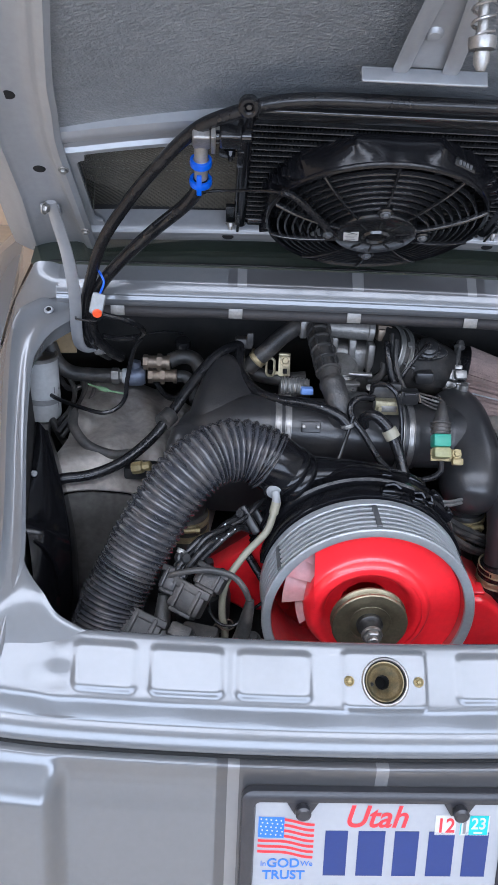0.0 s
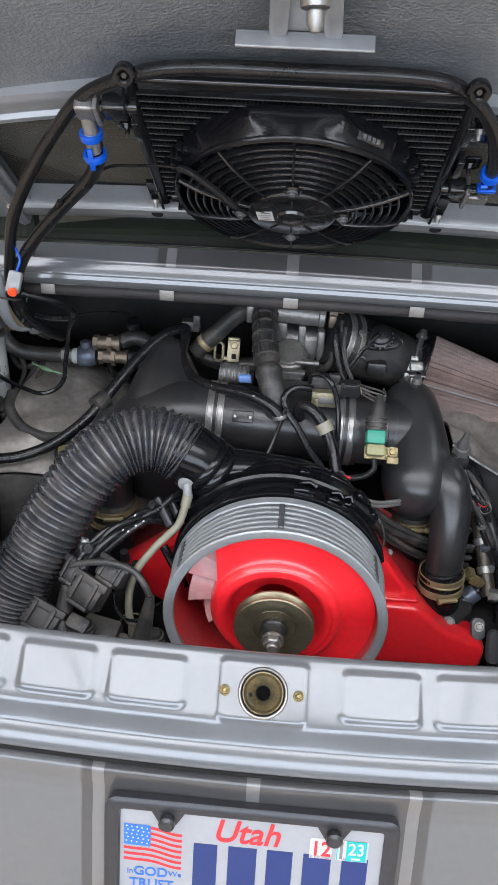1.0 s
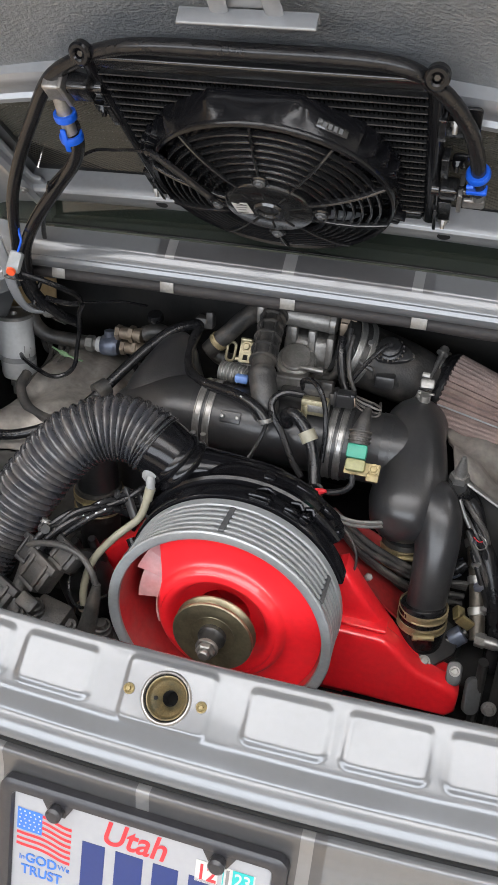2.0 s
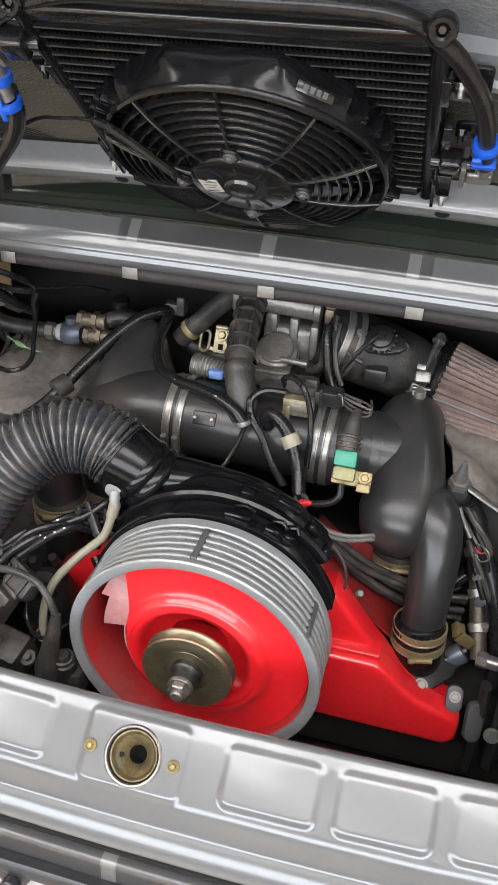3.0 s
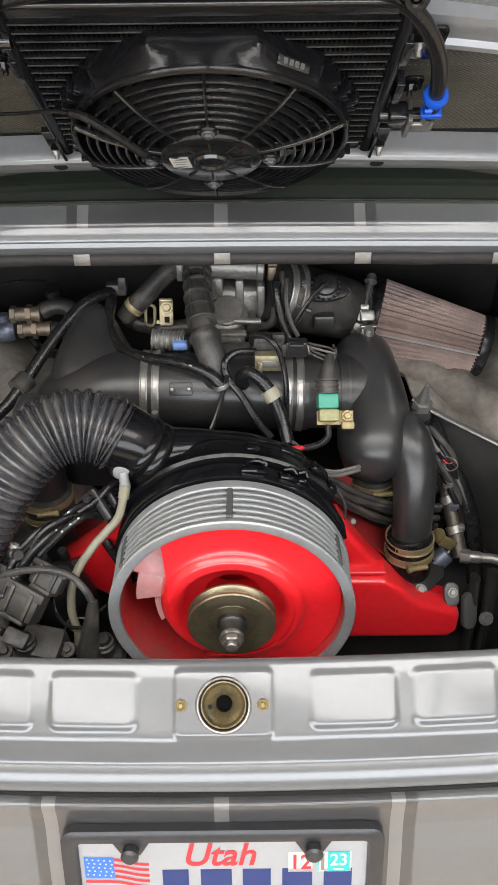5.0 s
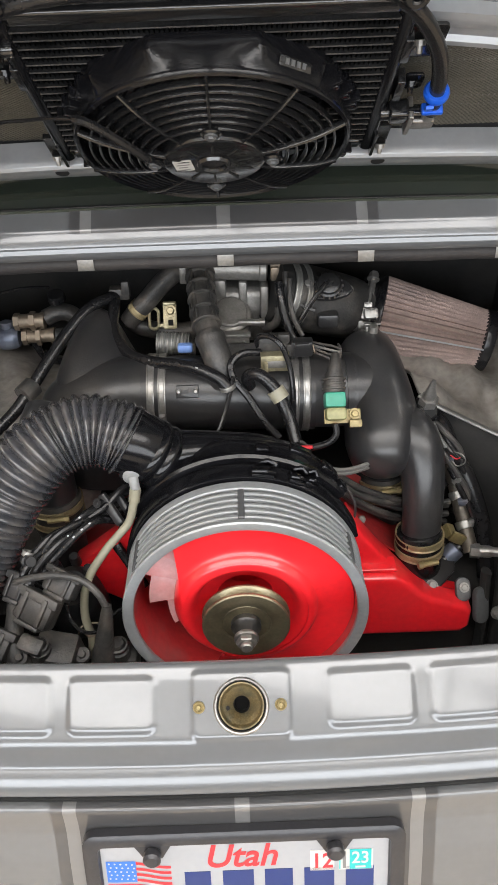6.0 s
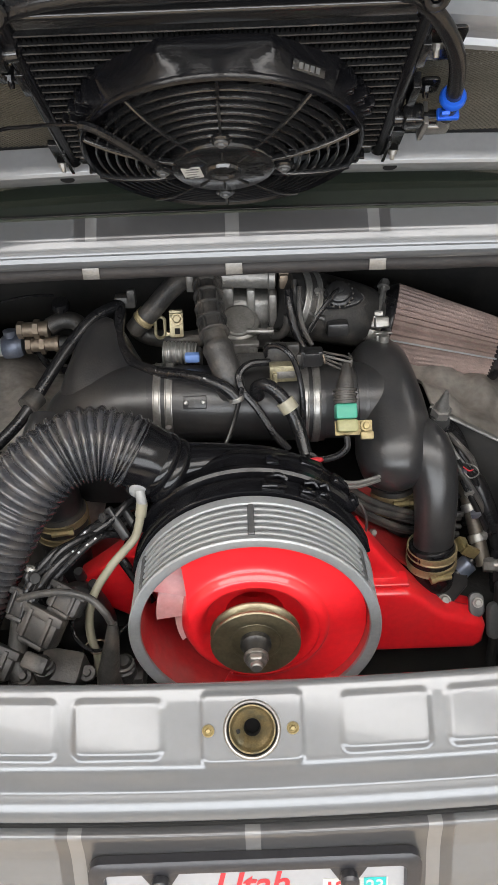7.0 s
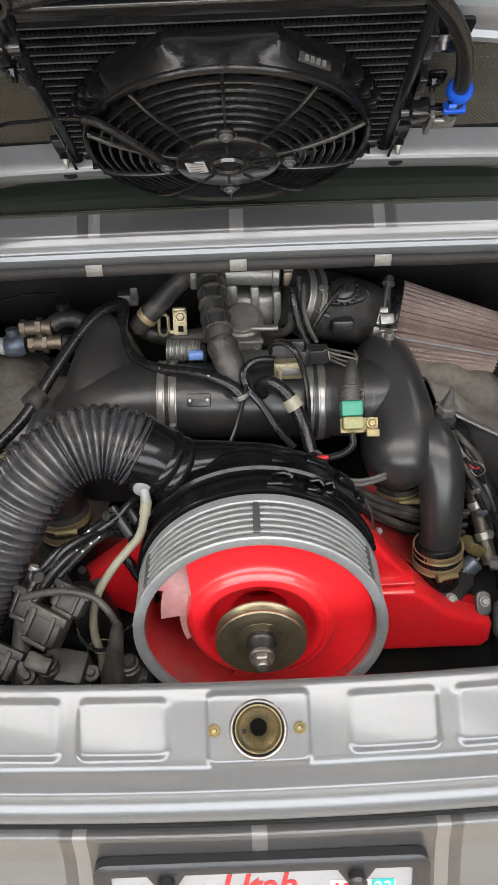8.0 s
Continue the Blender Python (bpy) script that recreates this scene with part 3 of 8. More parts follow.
# plain shell that closes the car ahead of the rear window
SHELL = [(1.30, (0, 1.356), (0.45, 1.325), (0.57, 1.25), (0.67, 0.90), (0.80, 0.80), (0.825, 0.55), (0.80, 0.28)),
         (1.95, (0, 1.37), (0.45, 1.345), (0.57, 1.27), (0.68, 0.90), (0.79, 0.80), (0.81, 0.55), (0.79, 0.26)),
         (2.45, (0, 1.30), (0.43, 1.28), (0.55, 1.21), (0.68, 0.90), (0.79, 0.80), (0.81, 0.55), (0.79, 0.26)),
         (2.95, (0, 0.97), (0.44, 0.95), (0.58, 0.92), (0.68, 0.88), (0.79, 0.78), (0.81, 0.55), (0.79, 0.26)),
         (3.45, (0, 0.86), (0.36, 0.85), (0.54, 0.89), (0.66, 0.89), (0.78, 0.76), (0.80, 0.52), (0.78, 0.26)),
         (3.90, (0, 0.70), (0.36, 0.70), (0.52, 0.77), (0.64, 0.77), (0.74, 0.66), (0.77, 0.48), (0.75, 0.26)),
         (4.12, (0, 0.52), (0.34, 0.52), (0.50, 0.58), (0.60, 0.57), (0.68, 0.52), (0.70, 0.42), (0.68, 0.30))]


def body_shell():
    cols = [curve([(x, y, z) for x, z in reversed(ps)] + [(-x, y, z) for x, z in ps[1:]], 5) for y, *ps in SHELL]
    m = len(cols[0])
    lines = [curve([c[j] for c in cols], 5) for j in range(m)]
    bm = grid(lambda u, v: lines[round(v * (m - 1))][round(u * (len(lines[0]) - 1))], len(lines[0]) - 1, m - 1)
    cut = [f for f in bm.faces if abs(f.calc_center_median().x) > 0.7 and math.hypot(f.calc_center_median().y - 3.22, f.calc_center_median().z - 0.322) < 0.36]
    bmesh.ops.delete(bm, geom=cut, context="FACES")
    return bm


part("body_shell", body_shell(), SILVER, car, "plain silver body and roof", 50)


def fender(s):
    def f(u, v):
        a = Vector((s * (0.56 + 0.11 * u), 0.62 + 0.68 * u, 0.70 + 0.20 * u))
        c = curve([a, (s * (0.70 + 0.06 * u), a.y, 0.70 + 0.11 * u), (s * 0.815, a.y, 0.62), (s * 0.825, a.y, 0.45), (s * 0.80, a.y, 0.27)], 6)
        return c[round(v * 24)]
    bm = grid(f, 24, 24)
    cut = [q for q in bm.faces if abs(q.calc_center_median().x) > 0.7 and math.hypot(q.calc_center_median().y - 0.95, q.calc_center_median().z - 0.322) < 0.36]
    bmesh.ops.delete(bm, geom=cut, context="FACES")
    return bm


for s in (-1, 1):
    part("rear_fender", fender(s), SILVER, car, "", 50)


def pillar(s):
    def f(u, v):
        a = window_point(0 if s < 0 else 1, u) + Vector((0, 0, 0.002))
        b = Vector((s * (0.56 + 0.11 * u), 0.62 + 0.68 * u, 0.70 + 0.20 * u))
        return a.lerp(b, v) + Vector((s * 0.03 * math.sin(math.pi * v), 0, 0.01 * math.sin(math.pi * v)))
    return grid(f, 16, 10)


for s in (-1, 1):
    part("pillar", pillar(s), SILVER, car)


for s in (-1, 1):
    dy = 0.0104 if s > 0 else 0.0
    near = [Vector((s * -q.x, q.y, q.z)) for q in curve([(-0.4365, 0.5712 - dy, 1.0420), (-0.4365, 0.5520 - dy, 1.0245), (-0.4368, 0.5452 - dy, 1.0125), (-0.438, 0.5425 - dy, 1.000), (-0.462, 0.547, 0.9925), (-0.481, 0.539, 0.9890), (-0.4965, 0.515, 0.977)], 5)]
    far = [Vector((s * -q.x, q.y, q.z)) for q in curve([(-0.478, 0.571, 1.034), (-0.492, 0.574, 1.012), (-0.505, 0.578, 0.990), (-0.514, 0.581, 0.970), (-0.545, 0.593, 0.888), (-0.560, 0.606, 0.805), (-0.560, 0.620, 0.700)], 5)]
    part("quarter_top", grid(lambda u, v, s=s, near=near, far=far: near[round(u * 30)].lerp(far[round(u * 30)], v) + Vector((s * 0.010, -0.004, 0.006)) * math.sin(math.pi * v), 30, 8), SILVER, car, "", 60)


# inside of the bay
def sheet(pts_a, pts_b, n=10, m=8, bulge=(0, 0, 0)):
    a, b = curve(pts_a, n), curve(pts_b, n)
    k = len(a) - 1
    return grid(lambda u, v: a[round(u * k)].lerp(b[round(u * k)], v) + Vector(bulge) * math.sin(math.pi * v), k, m)


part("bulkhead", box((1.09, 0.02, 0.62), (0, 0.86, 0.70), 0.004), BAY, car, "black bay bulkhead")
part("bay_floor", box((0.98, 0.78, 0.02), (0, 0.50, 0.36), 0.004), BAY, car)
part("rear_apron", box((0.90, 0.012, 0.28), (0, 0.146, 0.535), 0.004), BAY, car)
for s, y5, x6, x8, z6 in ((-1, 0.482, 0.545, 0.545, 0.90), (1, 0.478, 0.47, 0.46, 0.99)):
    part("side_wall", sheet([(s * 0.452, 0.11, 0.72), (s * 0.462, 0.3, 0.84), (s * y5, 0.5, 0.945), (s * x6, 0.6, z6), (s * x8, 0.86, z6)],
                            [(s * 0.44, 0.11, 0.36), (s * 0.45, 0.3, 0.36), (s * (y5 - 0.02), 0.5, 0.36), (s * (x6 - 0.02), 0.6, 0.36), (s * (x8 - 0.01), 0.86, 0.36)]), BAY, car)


def arch(top, low, bulge):
    """A beaten sheet with long creases."""
    a, b = curve(top, 12), curve(low, 12)
    k = len(a) - 1

    def f(u, v):
        q = a[round(u * k)].lerp(b[round(u * k)], v) + Vector(bulge) * math.sin(math.pi * v)
        w = 0.005 * math.sin(7 * u + 16 * v) + 0.004 * math.sin(23 * u - 9 * v + 1) + 0.014 * abs(math.sin(3.5 * u + 4 * v + 0.4)) + 0.004 * abs(math.sin(15 * u - 6 * v))
        return q + Vector((0, -0.4, 0.9)) * w * math.sin(math.pi * min(1, 6 * v, 5 * (1 - v)) / 2)
    return thick(grid(f, k, 24), -0.003)


part("wheel_arch", arch([(-0.425, 0.76, 0.788), (-0.36, 0.755, 0.770), (-0.26, 0.74, 0.735), (-0.19, 0.70, 0.69)],
                        [(-0.466, 0.43, 0.722), (-0.38, 0.44, 0.730), (-0.29, 0.46, 0.700), (-0.21, 0.47, 0.62)], (0.015, 0, 0.016)), ARCH, car, "dusty creased grey inner wheel arch")
part("wheel_arch", arch([(0.46, 0.80, 0.770), (0.38, 0.79, 0.760), (0.30, 0.78, 0.752), (0.22, 0.76, 0.742)],
                        [(0.455, 0.475, 0.700), (0.40, 0.485, 0.719), (0.341, 0.500, 0.744), (0.255, 0.512, 0.792)], (0.0, 0, 0.012)), ARCH, car, "dusty pale grey inner wheel arch")
part("arch_edge", tube([(0.255, 0.507, 0.793), (0.275, 0.500, 0.782), (0.341, 0.497, 0.7455), (0.40, 0.482, 0.7205), (0.45, 0.472, 0.703)], 0.0048, 8, 6, True, 0.6), STEEL_DULL, car, "bright folded arch edge")
part("arch_side", thick(sheet([(0.262, 0.520, 0.786), (0.341, 0.506, 0.740), (0.40, 0.49, 0.714), (0.455, 0.48, 0.695)], [(0.30, 0.50, 0.45), (0.35, 0.49, 0.45), (0.40, 0.48, 0.45), (0.45, 0.47, 0.45)]), 0.003), BAY, car)
# left side face, darker than the arch sheet above it
part("arch_side", thick(sheet([(-0.22, 0.475, 0.615), (-0.29, 0.466, 0.694), (-0.38, 0.446, 0.724), (-0.448, 0.436, 0.719)], [(-0.22, 0.46, 0.42), (-0.30, 0.45, 0.42), (-0.38, 0.44, 0.42), (-0.44, 0.43, 0.42)]), 0.003), mat("dark_arch_side", (0.085, 0.080, 0.074), 0.5, 0.1, 0.4, 20, 0.4, 60, dirt=(0.03, 0.028, 0.026), dirt_amount=0.6), car)
part("cowl_underside", box((0.90, 0.30, 0.01), (0, 0.705, 1.005), 0.002), BAY, car)


# ---- engine lid ----


def lid_box(u0, u1, s0, s1, n0, n1, bevel=0.004):
    return moved(box((u1 - u0, s1 - s0, n1 - n0), ((u0 + u1) / 2, (s0 + s1) / 2, (n0 + n1) / 2), bevel, 3), LID)


def lid_pt(u, s, n):
    return LID @ Vector((u, s, n))


TOP = 0.66


def outer_skin():
    def quad(u0, u1, s0, s1):
        return grid(lambda u, v: lid_pt(u0 + (u1 - u0) * u, s0 + (s1 - s0) * v, -0.068 - 0.03 * (1 - ((u0 + (u1 - u0) * u) / 0.52) ** 2)), 12, 6)
    out = quad(-0.50, 0.50, 0.19, TOP)
    out = joined(out, quad(-0.50, -0.375, -0.05, 0.19), quad(0.375, 0.50, -0.05, 0.19), quad(-0.375, 0.375, -0.05, -0.005))
    return thick(out, 0.0015)


lid = part("engine_lid", outer_skin(), SILVER, car, "open silver engine lid with textured grey lining and mesh grille", 40)

def crown(u):
    return -0.050 + 0.046 * min(1, (u / 0.385) ** 2)


part("lining", thick(grid(lambda u, v: lid_pt(-0.386 + 0.772 * u, 0.205 + (TOP - 0.245) * v, crown(-0.386 + 0.772 * u) - 0.004), 40, 20), 0.002), INSUL, lid, "textured grey lining sheet")


# side frames: a swept section with a raised inner flange, a flat with round holes and a turned outer lip
def side_frame(s):
    def f(u, v):
        t = -0.105 + (TOP + 0.085) * u
        inner, outer = lerp([(-0.105, 0.386), (0.2, 0.3863), (0.24, 0.3845), (0.285, 0.3785), (0.33, 0.3745), (0.395, 0.3632), (0.451, 0.3526), (0.66, 0.325)], t), 0.468 - 0.035 * u + 0.035 * max(0, 0.25 - u) ** 1.0
        sec = [(inner + 0.002, -0.014), (inner - 0.001, 0.004), (inner + 0.005, 0.009), (inner + 0.014, 0.006), (inner + 0.022, -0.004), (inner + 0.032, -0.007), (outer - 0.02, -0.006), (outer - 0.008, -0.003),
               (outer, 0.000), (outer + 0.004, 0.003), (outer + 0.010, 0.001), (outer + 0.016, -0.002), (outer + 0.026, -0.006), (outer + 0.042, -0.014), (outer + 0.040, -0.020), (inner, -0.030)]
        w = v * (len(sec) - 1)
        i = min(int(w), len(sec) - 2)
        a, b = Vector(sec[i]), Vector(sec[i + 1])
        q = a.lerp(b, w - i)
        return lid_pt(s * q.x, t, q.y - 0.25 * max(0, 0.08 - u) * 0.3)
    return grid(f, 44, 45)


sides = [part("side_frame", side_frame(s), SILVER_OLD, lid, "silver pressed side frame with drain holes", 45) for s in (-1, 1)]
for s, ob in zip((-1, 1), sides):
    for t in (0.145, 0.295, 0.445):
        bm = lathe([(0, 0.0008), (0.0072, 0.0008), (0.0085, -0.001), (0, -0.001)], (0, 0, 0), (0, 0, 1), 20)
        part("drain_hole", moved(moved(bm, Matrix.Translation((s * 0.428, t, -0.0063))), LID), DARK_HOLE, lid)
    for t in (0.005, 0.172):
        bolt(lid, lid_pt(s * 0.392, t, 0.008), LID.to_3x3() @ Vector((0, 0, 1)), 0.0045, 0.005, STEEL_DULL)


def cross_frame(s0, s1, sec, nx=40, bend=0.0, deep=0.0):
    def f(u, v):
        x = -0.39 + 0.78 * u
        w = v * (len(sec) - 1)
        i = min(int(w), len(sec) - 2)
        q = Vector(sec[i]).lerp(Vector(sec[i + 1]), w - i)
        return lid_pt(x, s0 + (s1 - s0) * q.x - bend * x * x, q.y + (crown(x) * deep))
    return grid(f, nx, 3 * (len(sec) - 1))


part("middle_rail", cross_frame(0.180, 0.240, [(0, -0.030), (0, -0.004), (0.06, 0.001), (0.2, 0.002), (0.26, -0.003), (0.55, -0.004), (0.62, 0.004), (0.8, 0.006), (0.95, 0.003), (1.0, -0.012)], 40, 0.0, 0.8), SILVER_OLD, lid, "silver pressed cross rail", 45)
part("front_rail", cross_frame(-0.030, 0.014, [(0, -0.045), (-0.02, -0.010), (0.05, -0.003), (0.3, 0.000), (0.5, 0.001), (0.72, 0.001), (0.80, 0.004), (0.93, 0.004), (1, 0.0), (1, -0.03)], 40, 0.12), SILVER_OLD, lid, "silver front edge of the lid", 45)


part("end_rail", cross_frame(TOP - 0.05, TOP, [(0, -0.02), (0.05, 0.002), (0.3, 0.006), (0.7, 0.006), (0.95, 0.002), (1, -0.05)]), SILVER_OLD, lid, "", 45)


# webs that round the grille opening's corners off
for s in (-1, 1):
    arcs = [(0.366 + 0.012 * math.cos(radians(a)), 0.160 + 0.010 * math.sin(radians(a))) for a in (80, 60, 40, 20, 0)] + [(0.366 + 0.012 * math.cos(radians(a)), 0.020 + 0.010 * math.sin(radians(a))) for a in (0, -20, -40, -60, -80)]
    edge = [(s * x, y) for x, y in [(0.391, -0.012), (0.391, 0.186), (0.366, 0.186)] + arcs + [(0.366, -0.012)]]
    part("corner_web", moved(slab(edge, 0.006, None, 0.0015), LID @ Matrix.Translation((0, 0, -0.011))), SILVER_OLD, lid, "", 40)


# wire mesh in the grille opening
def mesh_grille(u0, u1, s0, s1, pitch, n, w=0.0011):
    verts, faces = [], []

    def bar(a, b):
        a, b = Vector(a), Vector(b)
        d = (b - a).normalized()
        o = Vector((-d.y, d.x, 0)) * w * 0.5
        up = Vector((0, 0, w * 0.6))
        k = len(verts)
        for p in (a, b):
            for q in (o, up, -o):
                verts.append(lid_pt(*(p + q)))
        faces.extend([(k, k + 1, k + 4, k + 3), (k + 1, k + 2, k + 5, k + 4), (k + 2, k, k + 3, k + 5)])
    span = s1 - s0
    x = u0 - span
    while x < u1 + span:
        for sgn in (1, -1):
            xa, xb = (x, x + span * 1.6) if sgn > 0 else (x + span * 1.6, x)
            sa, sb = s0, s1
            lo, hi = min(xa, xb), max(xa, xb)
            if hi <= u0 or lo >= u1:
                continue
            ta, tb = 0.0, 1.0
            dx = xb - xa
            t0, t1 = (u0 - xa) / dx, (u1 - xa) / dx
            ta, tb = max(ta, min(t0, t1)), min(tb, max(t0, t1))
            if tb - ta > 0.01:
                bar((xa + dx * ta, sa + span * ta, n + 0.0004 * sgn), (xa + dx * tb, sa + span * tb, n + 0.0004 * sgn))
        x += pitch
    me = bpy.data.meshes.new("mesh_grille")
    me.from_pydata([v - BASE[lid] for v in verts], [], faces)
    me.materials.append(MESH)
    ob = new("mesh_grille", me)
    ob.parent = lid
    BASE[ob] = BASE[lid]
    ob["label"] = "dark woven wire grille mesh"
    return ob


mesh_grille(-0.386, 0.386, 0.002, 0.190, 0.0062, -0.036, 0.0014)
# dark sheet in place of the shade behind the mesh
part("grille_backing", lid_box(-0.384, 0.384, 0.0, 0.188, -0.066, -0.063, 0.001), mat("grille_shadow", (0.03, 0.028, 0.024), 0.8), lid, "dark louvred backing for the shade behind the mesh")
# walls added to stop lamps showing through the mesh
part("grille_surround", joined(lid_box(-0.388, -0.3845, 0.0, 0.188, -0.066, -0.030, 0.001), lid_box(0.3845, 0.388, 0.0, 0.188, -0.066, -0.030, 0.001), lid_box(-0.384, 0.384, -0.006, -0.001, -0.066, -0.030, 0.001), lid_box(-0.384, 0.384, 0.189, 0.193, -0.066, -0.030, 0.001)), BLACK_MATT, lid)
for i in range(9):
    part("grille_slat", moved(moved(box((0.766, 0.015, 0.0015), (0, 0, 0), 0.0005), Matrix.Translation((0, 0.016 + 0.0195 * i, -0.052)) @ pose(0, 0, 0, 28)), LID), BLACK_MATT, lid)

# hinge arms that carry the lid
for s in (-1, 1):
    arm = thing("lid_hinge_arm", (s * 0.405, 0.55, 0.915), "silver cranked lid hinge arm bolted to the frame", "hinge", "lid hinge arms")
    pts = [(s * 0.4085, 0.405, 1.164), (s * 0.4070, 0.428, 1.134), (s * 0.4030, 0.455, 1.0886), (s * 0.4020, 0.485, 1.022), (s * 0.4080, 0.515, 0.9593), (s * 0.4085, 0.538, 0.926), (s * 0.3985, 0.556, 0.911), (s * 0.3819, 0.575, 0.910)]
    part("arm", tube(pts, lambda u: 0.0068 + 0.002 * math.sin(u * 3.1), 10, 8, True, 0.45, (0.0, 1, 0.3)), SILVER_OLD, arm)
    part("clevis", moved(joined(box((0.004, 0.024, 0.022), (s * 0.425, 0.050, 0.008), 0.001), box((0.026, 0.024, 0.004), (s * 0.432, 0.050, -0.001), 0.001)), LID), SILVER_OLD, arm)
    bolt(arm, Vector((s * 0.4160, 0.402, 1.157)), (-s * 0.9, -0.4, -0.1), 0.0055, 0.006, STEEL_DULL)
    part("pivot_boss", lathe([(0, 0.010), (0.010, 0.009), (0.012, 0), (0.012, -0.006), (0, -0.006)], (s * 0.384, 0.570, 0.911), (-s * 0.9, -0.3, 0.2), 20), STEEL_DULL, arm)

# latch bracket and striker on the lining
brk = thing("latch_bracket", lid_pt(0, 0.36, -0.012), "silver latch bracket with a striker pin and coil spring", "latch")
for s in (-1, 1):
    part("leg", tube([lid_pt(s * 0.0265, 0.290, -0.050), lid_pt(s * 0.0265, 0.318, -0.026), lid_pt(s * 0.0255, 0.345, -0.017), lid_pt(s * 0.0225, 0.40, -0.015), lid_pt(s * 0.0165, 0.48, -0.014), lid_pt(s * 0.012, 0.55, -0.02)], 0.0085, 8, 6, True, 0.28, LID.to_3x3() @ Vector((0, 0, 1))), SILVER_OLD, brk)
part("cross_plate", joined(lid_box(-0.064, 0.064, 0.3465, 0.350, -0.020, -0.004, 0.0015), lid_box(-0.064, 0.064, 0.3385, 0.350, -0.0205, -0.0175, 0.001)), SILVER_OLD, brk)
part("gusset", moved(slab([(-0.022, 0.350), (0.022, 0.350), (0.014, 0.52), (-0.014, 0.52)], 0.003, Matrix.Translation((0, 0, -0.024)), 0.001), LID), SILVER_OLD, brk)
part("gusset_boss", moved(lathe([(0, 0.006), (0.006, 0.005), (0.009, 0.002), (0.010, 0), (0, 0)], (-0.005, 0.40, -0.022), (0, 0, 1), 20), LID), SILVER_OLD, brk)
part("striker_plate", moved(box((0.062, 0.04, 0.004), (0.004, 0.515, -0.010), 0.001), LID), STEEL_DULL, brk)
pin_root = lid_pt(0.004, 0.520, -0.008)
tip = Vector((0.009, 0.131, 1.341))
ax = (tip - pin_root).normalized()
length = (tip - pin_root).length
part("striker_pin", lathe([(0, length), (0.0035, length), (0.0065, length - 0.006), (0.0065, length - 0.014), (0.0045, length - 0.016), (0.0045, 0), (0, 0)], pin_root, ax, 20), STEEL_DULL, brk, "greenish zinc striker pin")
part("spring_seat", lathe([(0.005, length - 0.016), (0.0105, length - 0.016), (0.0115, length - 0.020), (0.0115, length - 0.025), (0.005, length - 0.026)], pin_root, ax, 24), STEEL, brk)
side = ax.orthogonal().normalized()
oth = ax.cross(side)
part("coil_spring", tube([pin_root + ax * ((length - 0.026) * i / 72) + (side * math.cos(i * 0.5236) + oth * math.sin(i * 0.5236)) * 0.0088 for i in range(73)], 0.0014, 6, 0), STEEL, brk, "bright coil spring")


# ---- oil cooler on the lid ----
cooler = thing("oil_cooler", lid_pt(0, 0.03, -0.01), "black finned oil cooler bolted under the open lid", "oil cooler")
ROWS_N = 19
for i in range(ROWS_N):
    s = 0.052 + 0.0124 * i
    part("cooler_tube", moved(box((0.330, 0.0022, 0.030), (-0.003, s, -0.012), 0.0008, 1), LID), FIN_EDGE, cooler)


def fins():
    verts, faces = [], []
    for i in range(ROWS_N - 1):
        s0, s1 = 0.0532 + 0.0124 * i, 0.0632 + 0.0124 * i
        n = 150
        for j in range(n + 1):
            u = -0.166 + 0.326 * j / n
            s = s0 if j % 2 else s1
            verts += [lid_pt(u, s, 0.0005) - BASE[cooler], lid_pt(u, s, -0.026) - BASE[cooler]]
        k = len(verts) - 2 * (n + 1)
        faces += [(k + 2 * j, k + 2 * j + 2, k + 2 * j + 3, k + 2 * j + 1) for j in range(n)]
    me = bpy.data.meshes.new("cooler_fin")
    me.from_pydata(verts, [], faces)
    me.materials.append(CORE)
    ob = new("cooler_fin", me)
    ob.parent = cooler
    ob["label"] = "dense black zigzag cooling fins"
    ob["kind"] = "stuff"


fins()
part("top_tank", lid_box(-0.166, 0.160, 0.283, 0.301, -0.008, 0.003, 0.003), BLACK_DEEP, cooler)
part("bottom_tank", lid_box(-0.166, 0.160, 0.030, 0.046, -0.028, 0.002, 0.003), BLACK_DEEP, cooler)
for u in (-0.1745, 0.1685):
    part("side_tank", moved(joined(tube([(u, 0.028, -0.006), (u, 0.297, -0.006)], 0.0095, 16, 2), box((0.016, 0.246, 0.018), (u, 0.155, -0.016), 0.003)), LID), BLACK_GLOSS, cooler)
    ea = (0, 0.55, 0.83)
    part("mounting_eye", moved(lathe([(0.0046, -0.003), (0.0046, 0.0045), (0.0065, 0.006), (0.0095, 0.006), (0.0115, 0.004), (0.0115, -0.004), (0.0046, -0.004)], (u, 0.304, 0.0), ea, 24), LID), BLACK_GLOSS, cooler)
    part("eye_bolt", moved(lathe([(0, 0.003), (0.003, 0.003), (0.0044, 0.002), (0.0044, -0.004), (0, -0.004)], (u, 0.304, 0), ea, 6), LID), BLACK_DEEP, cooler)
NRM = LID.to_3x3() @ Vector((0, 0, 1))
UPS = (0.0, -0.55, 0.83)
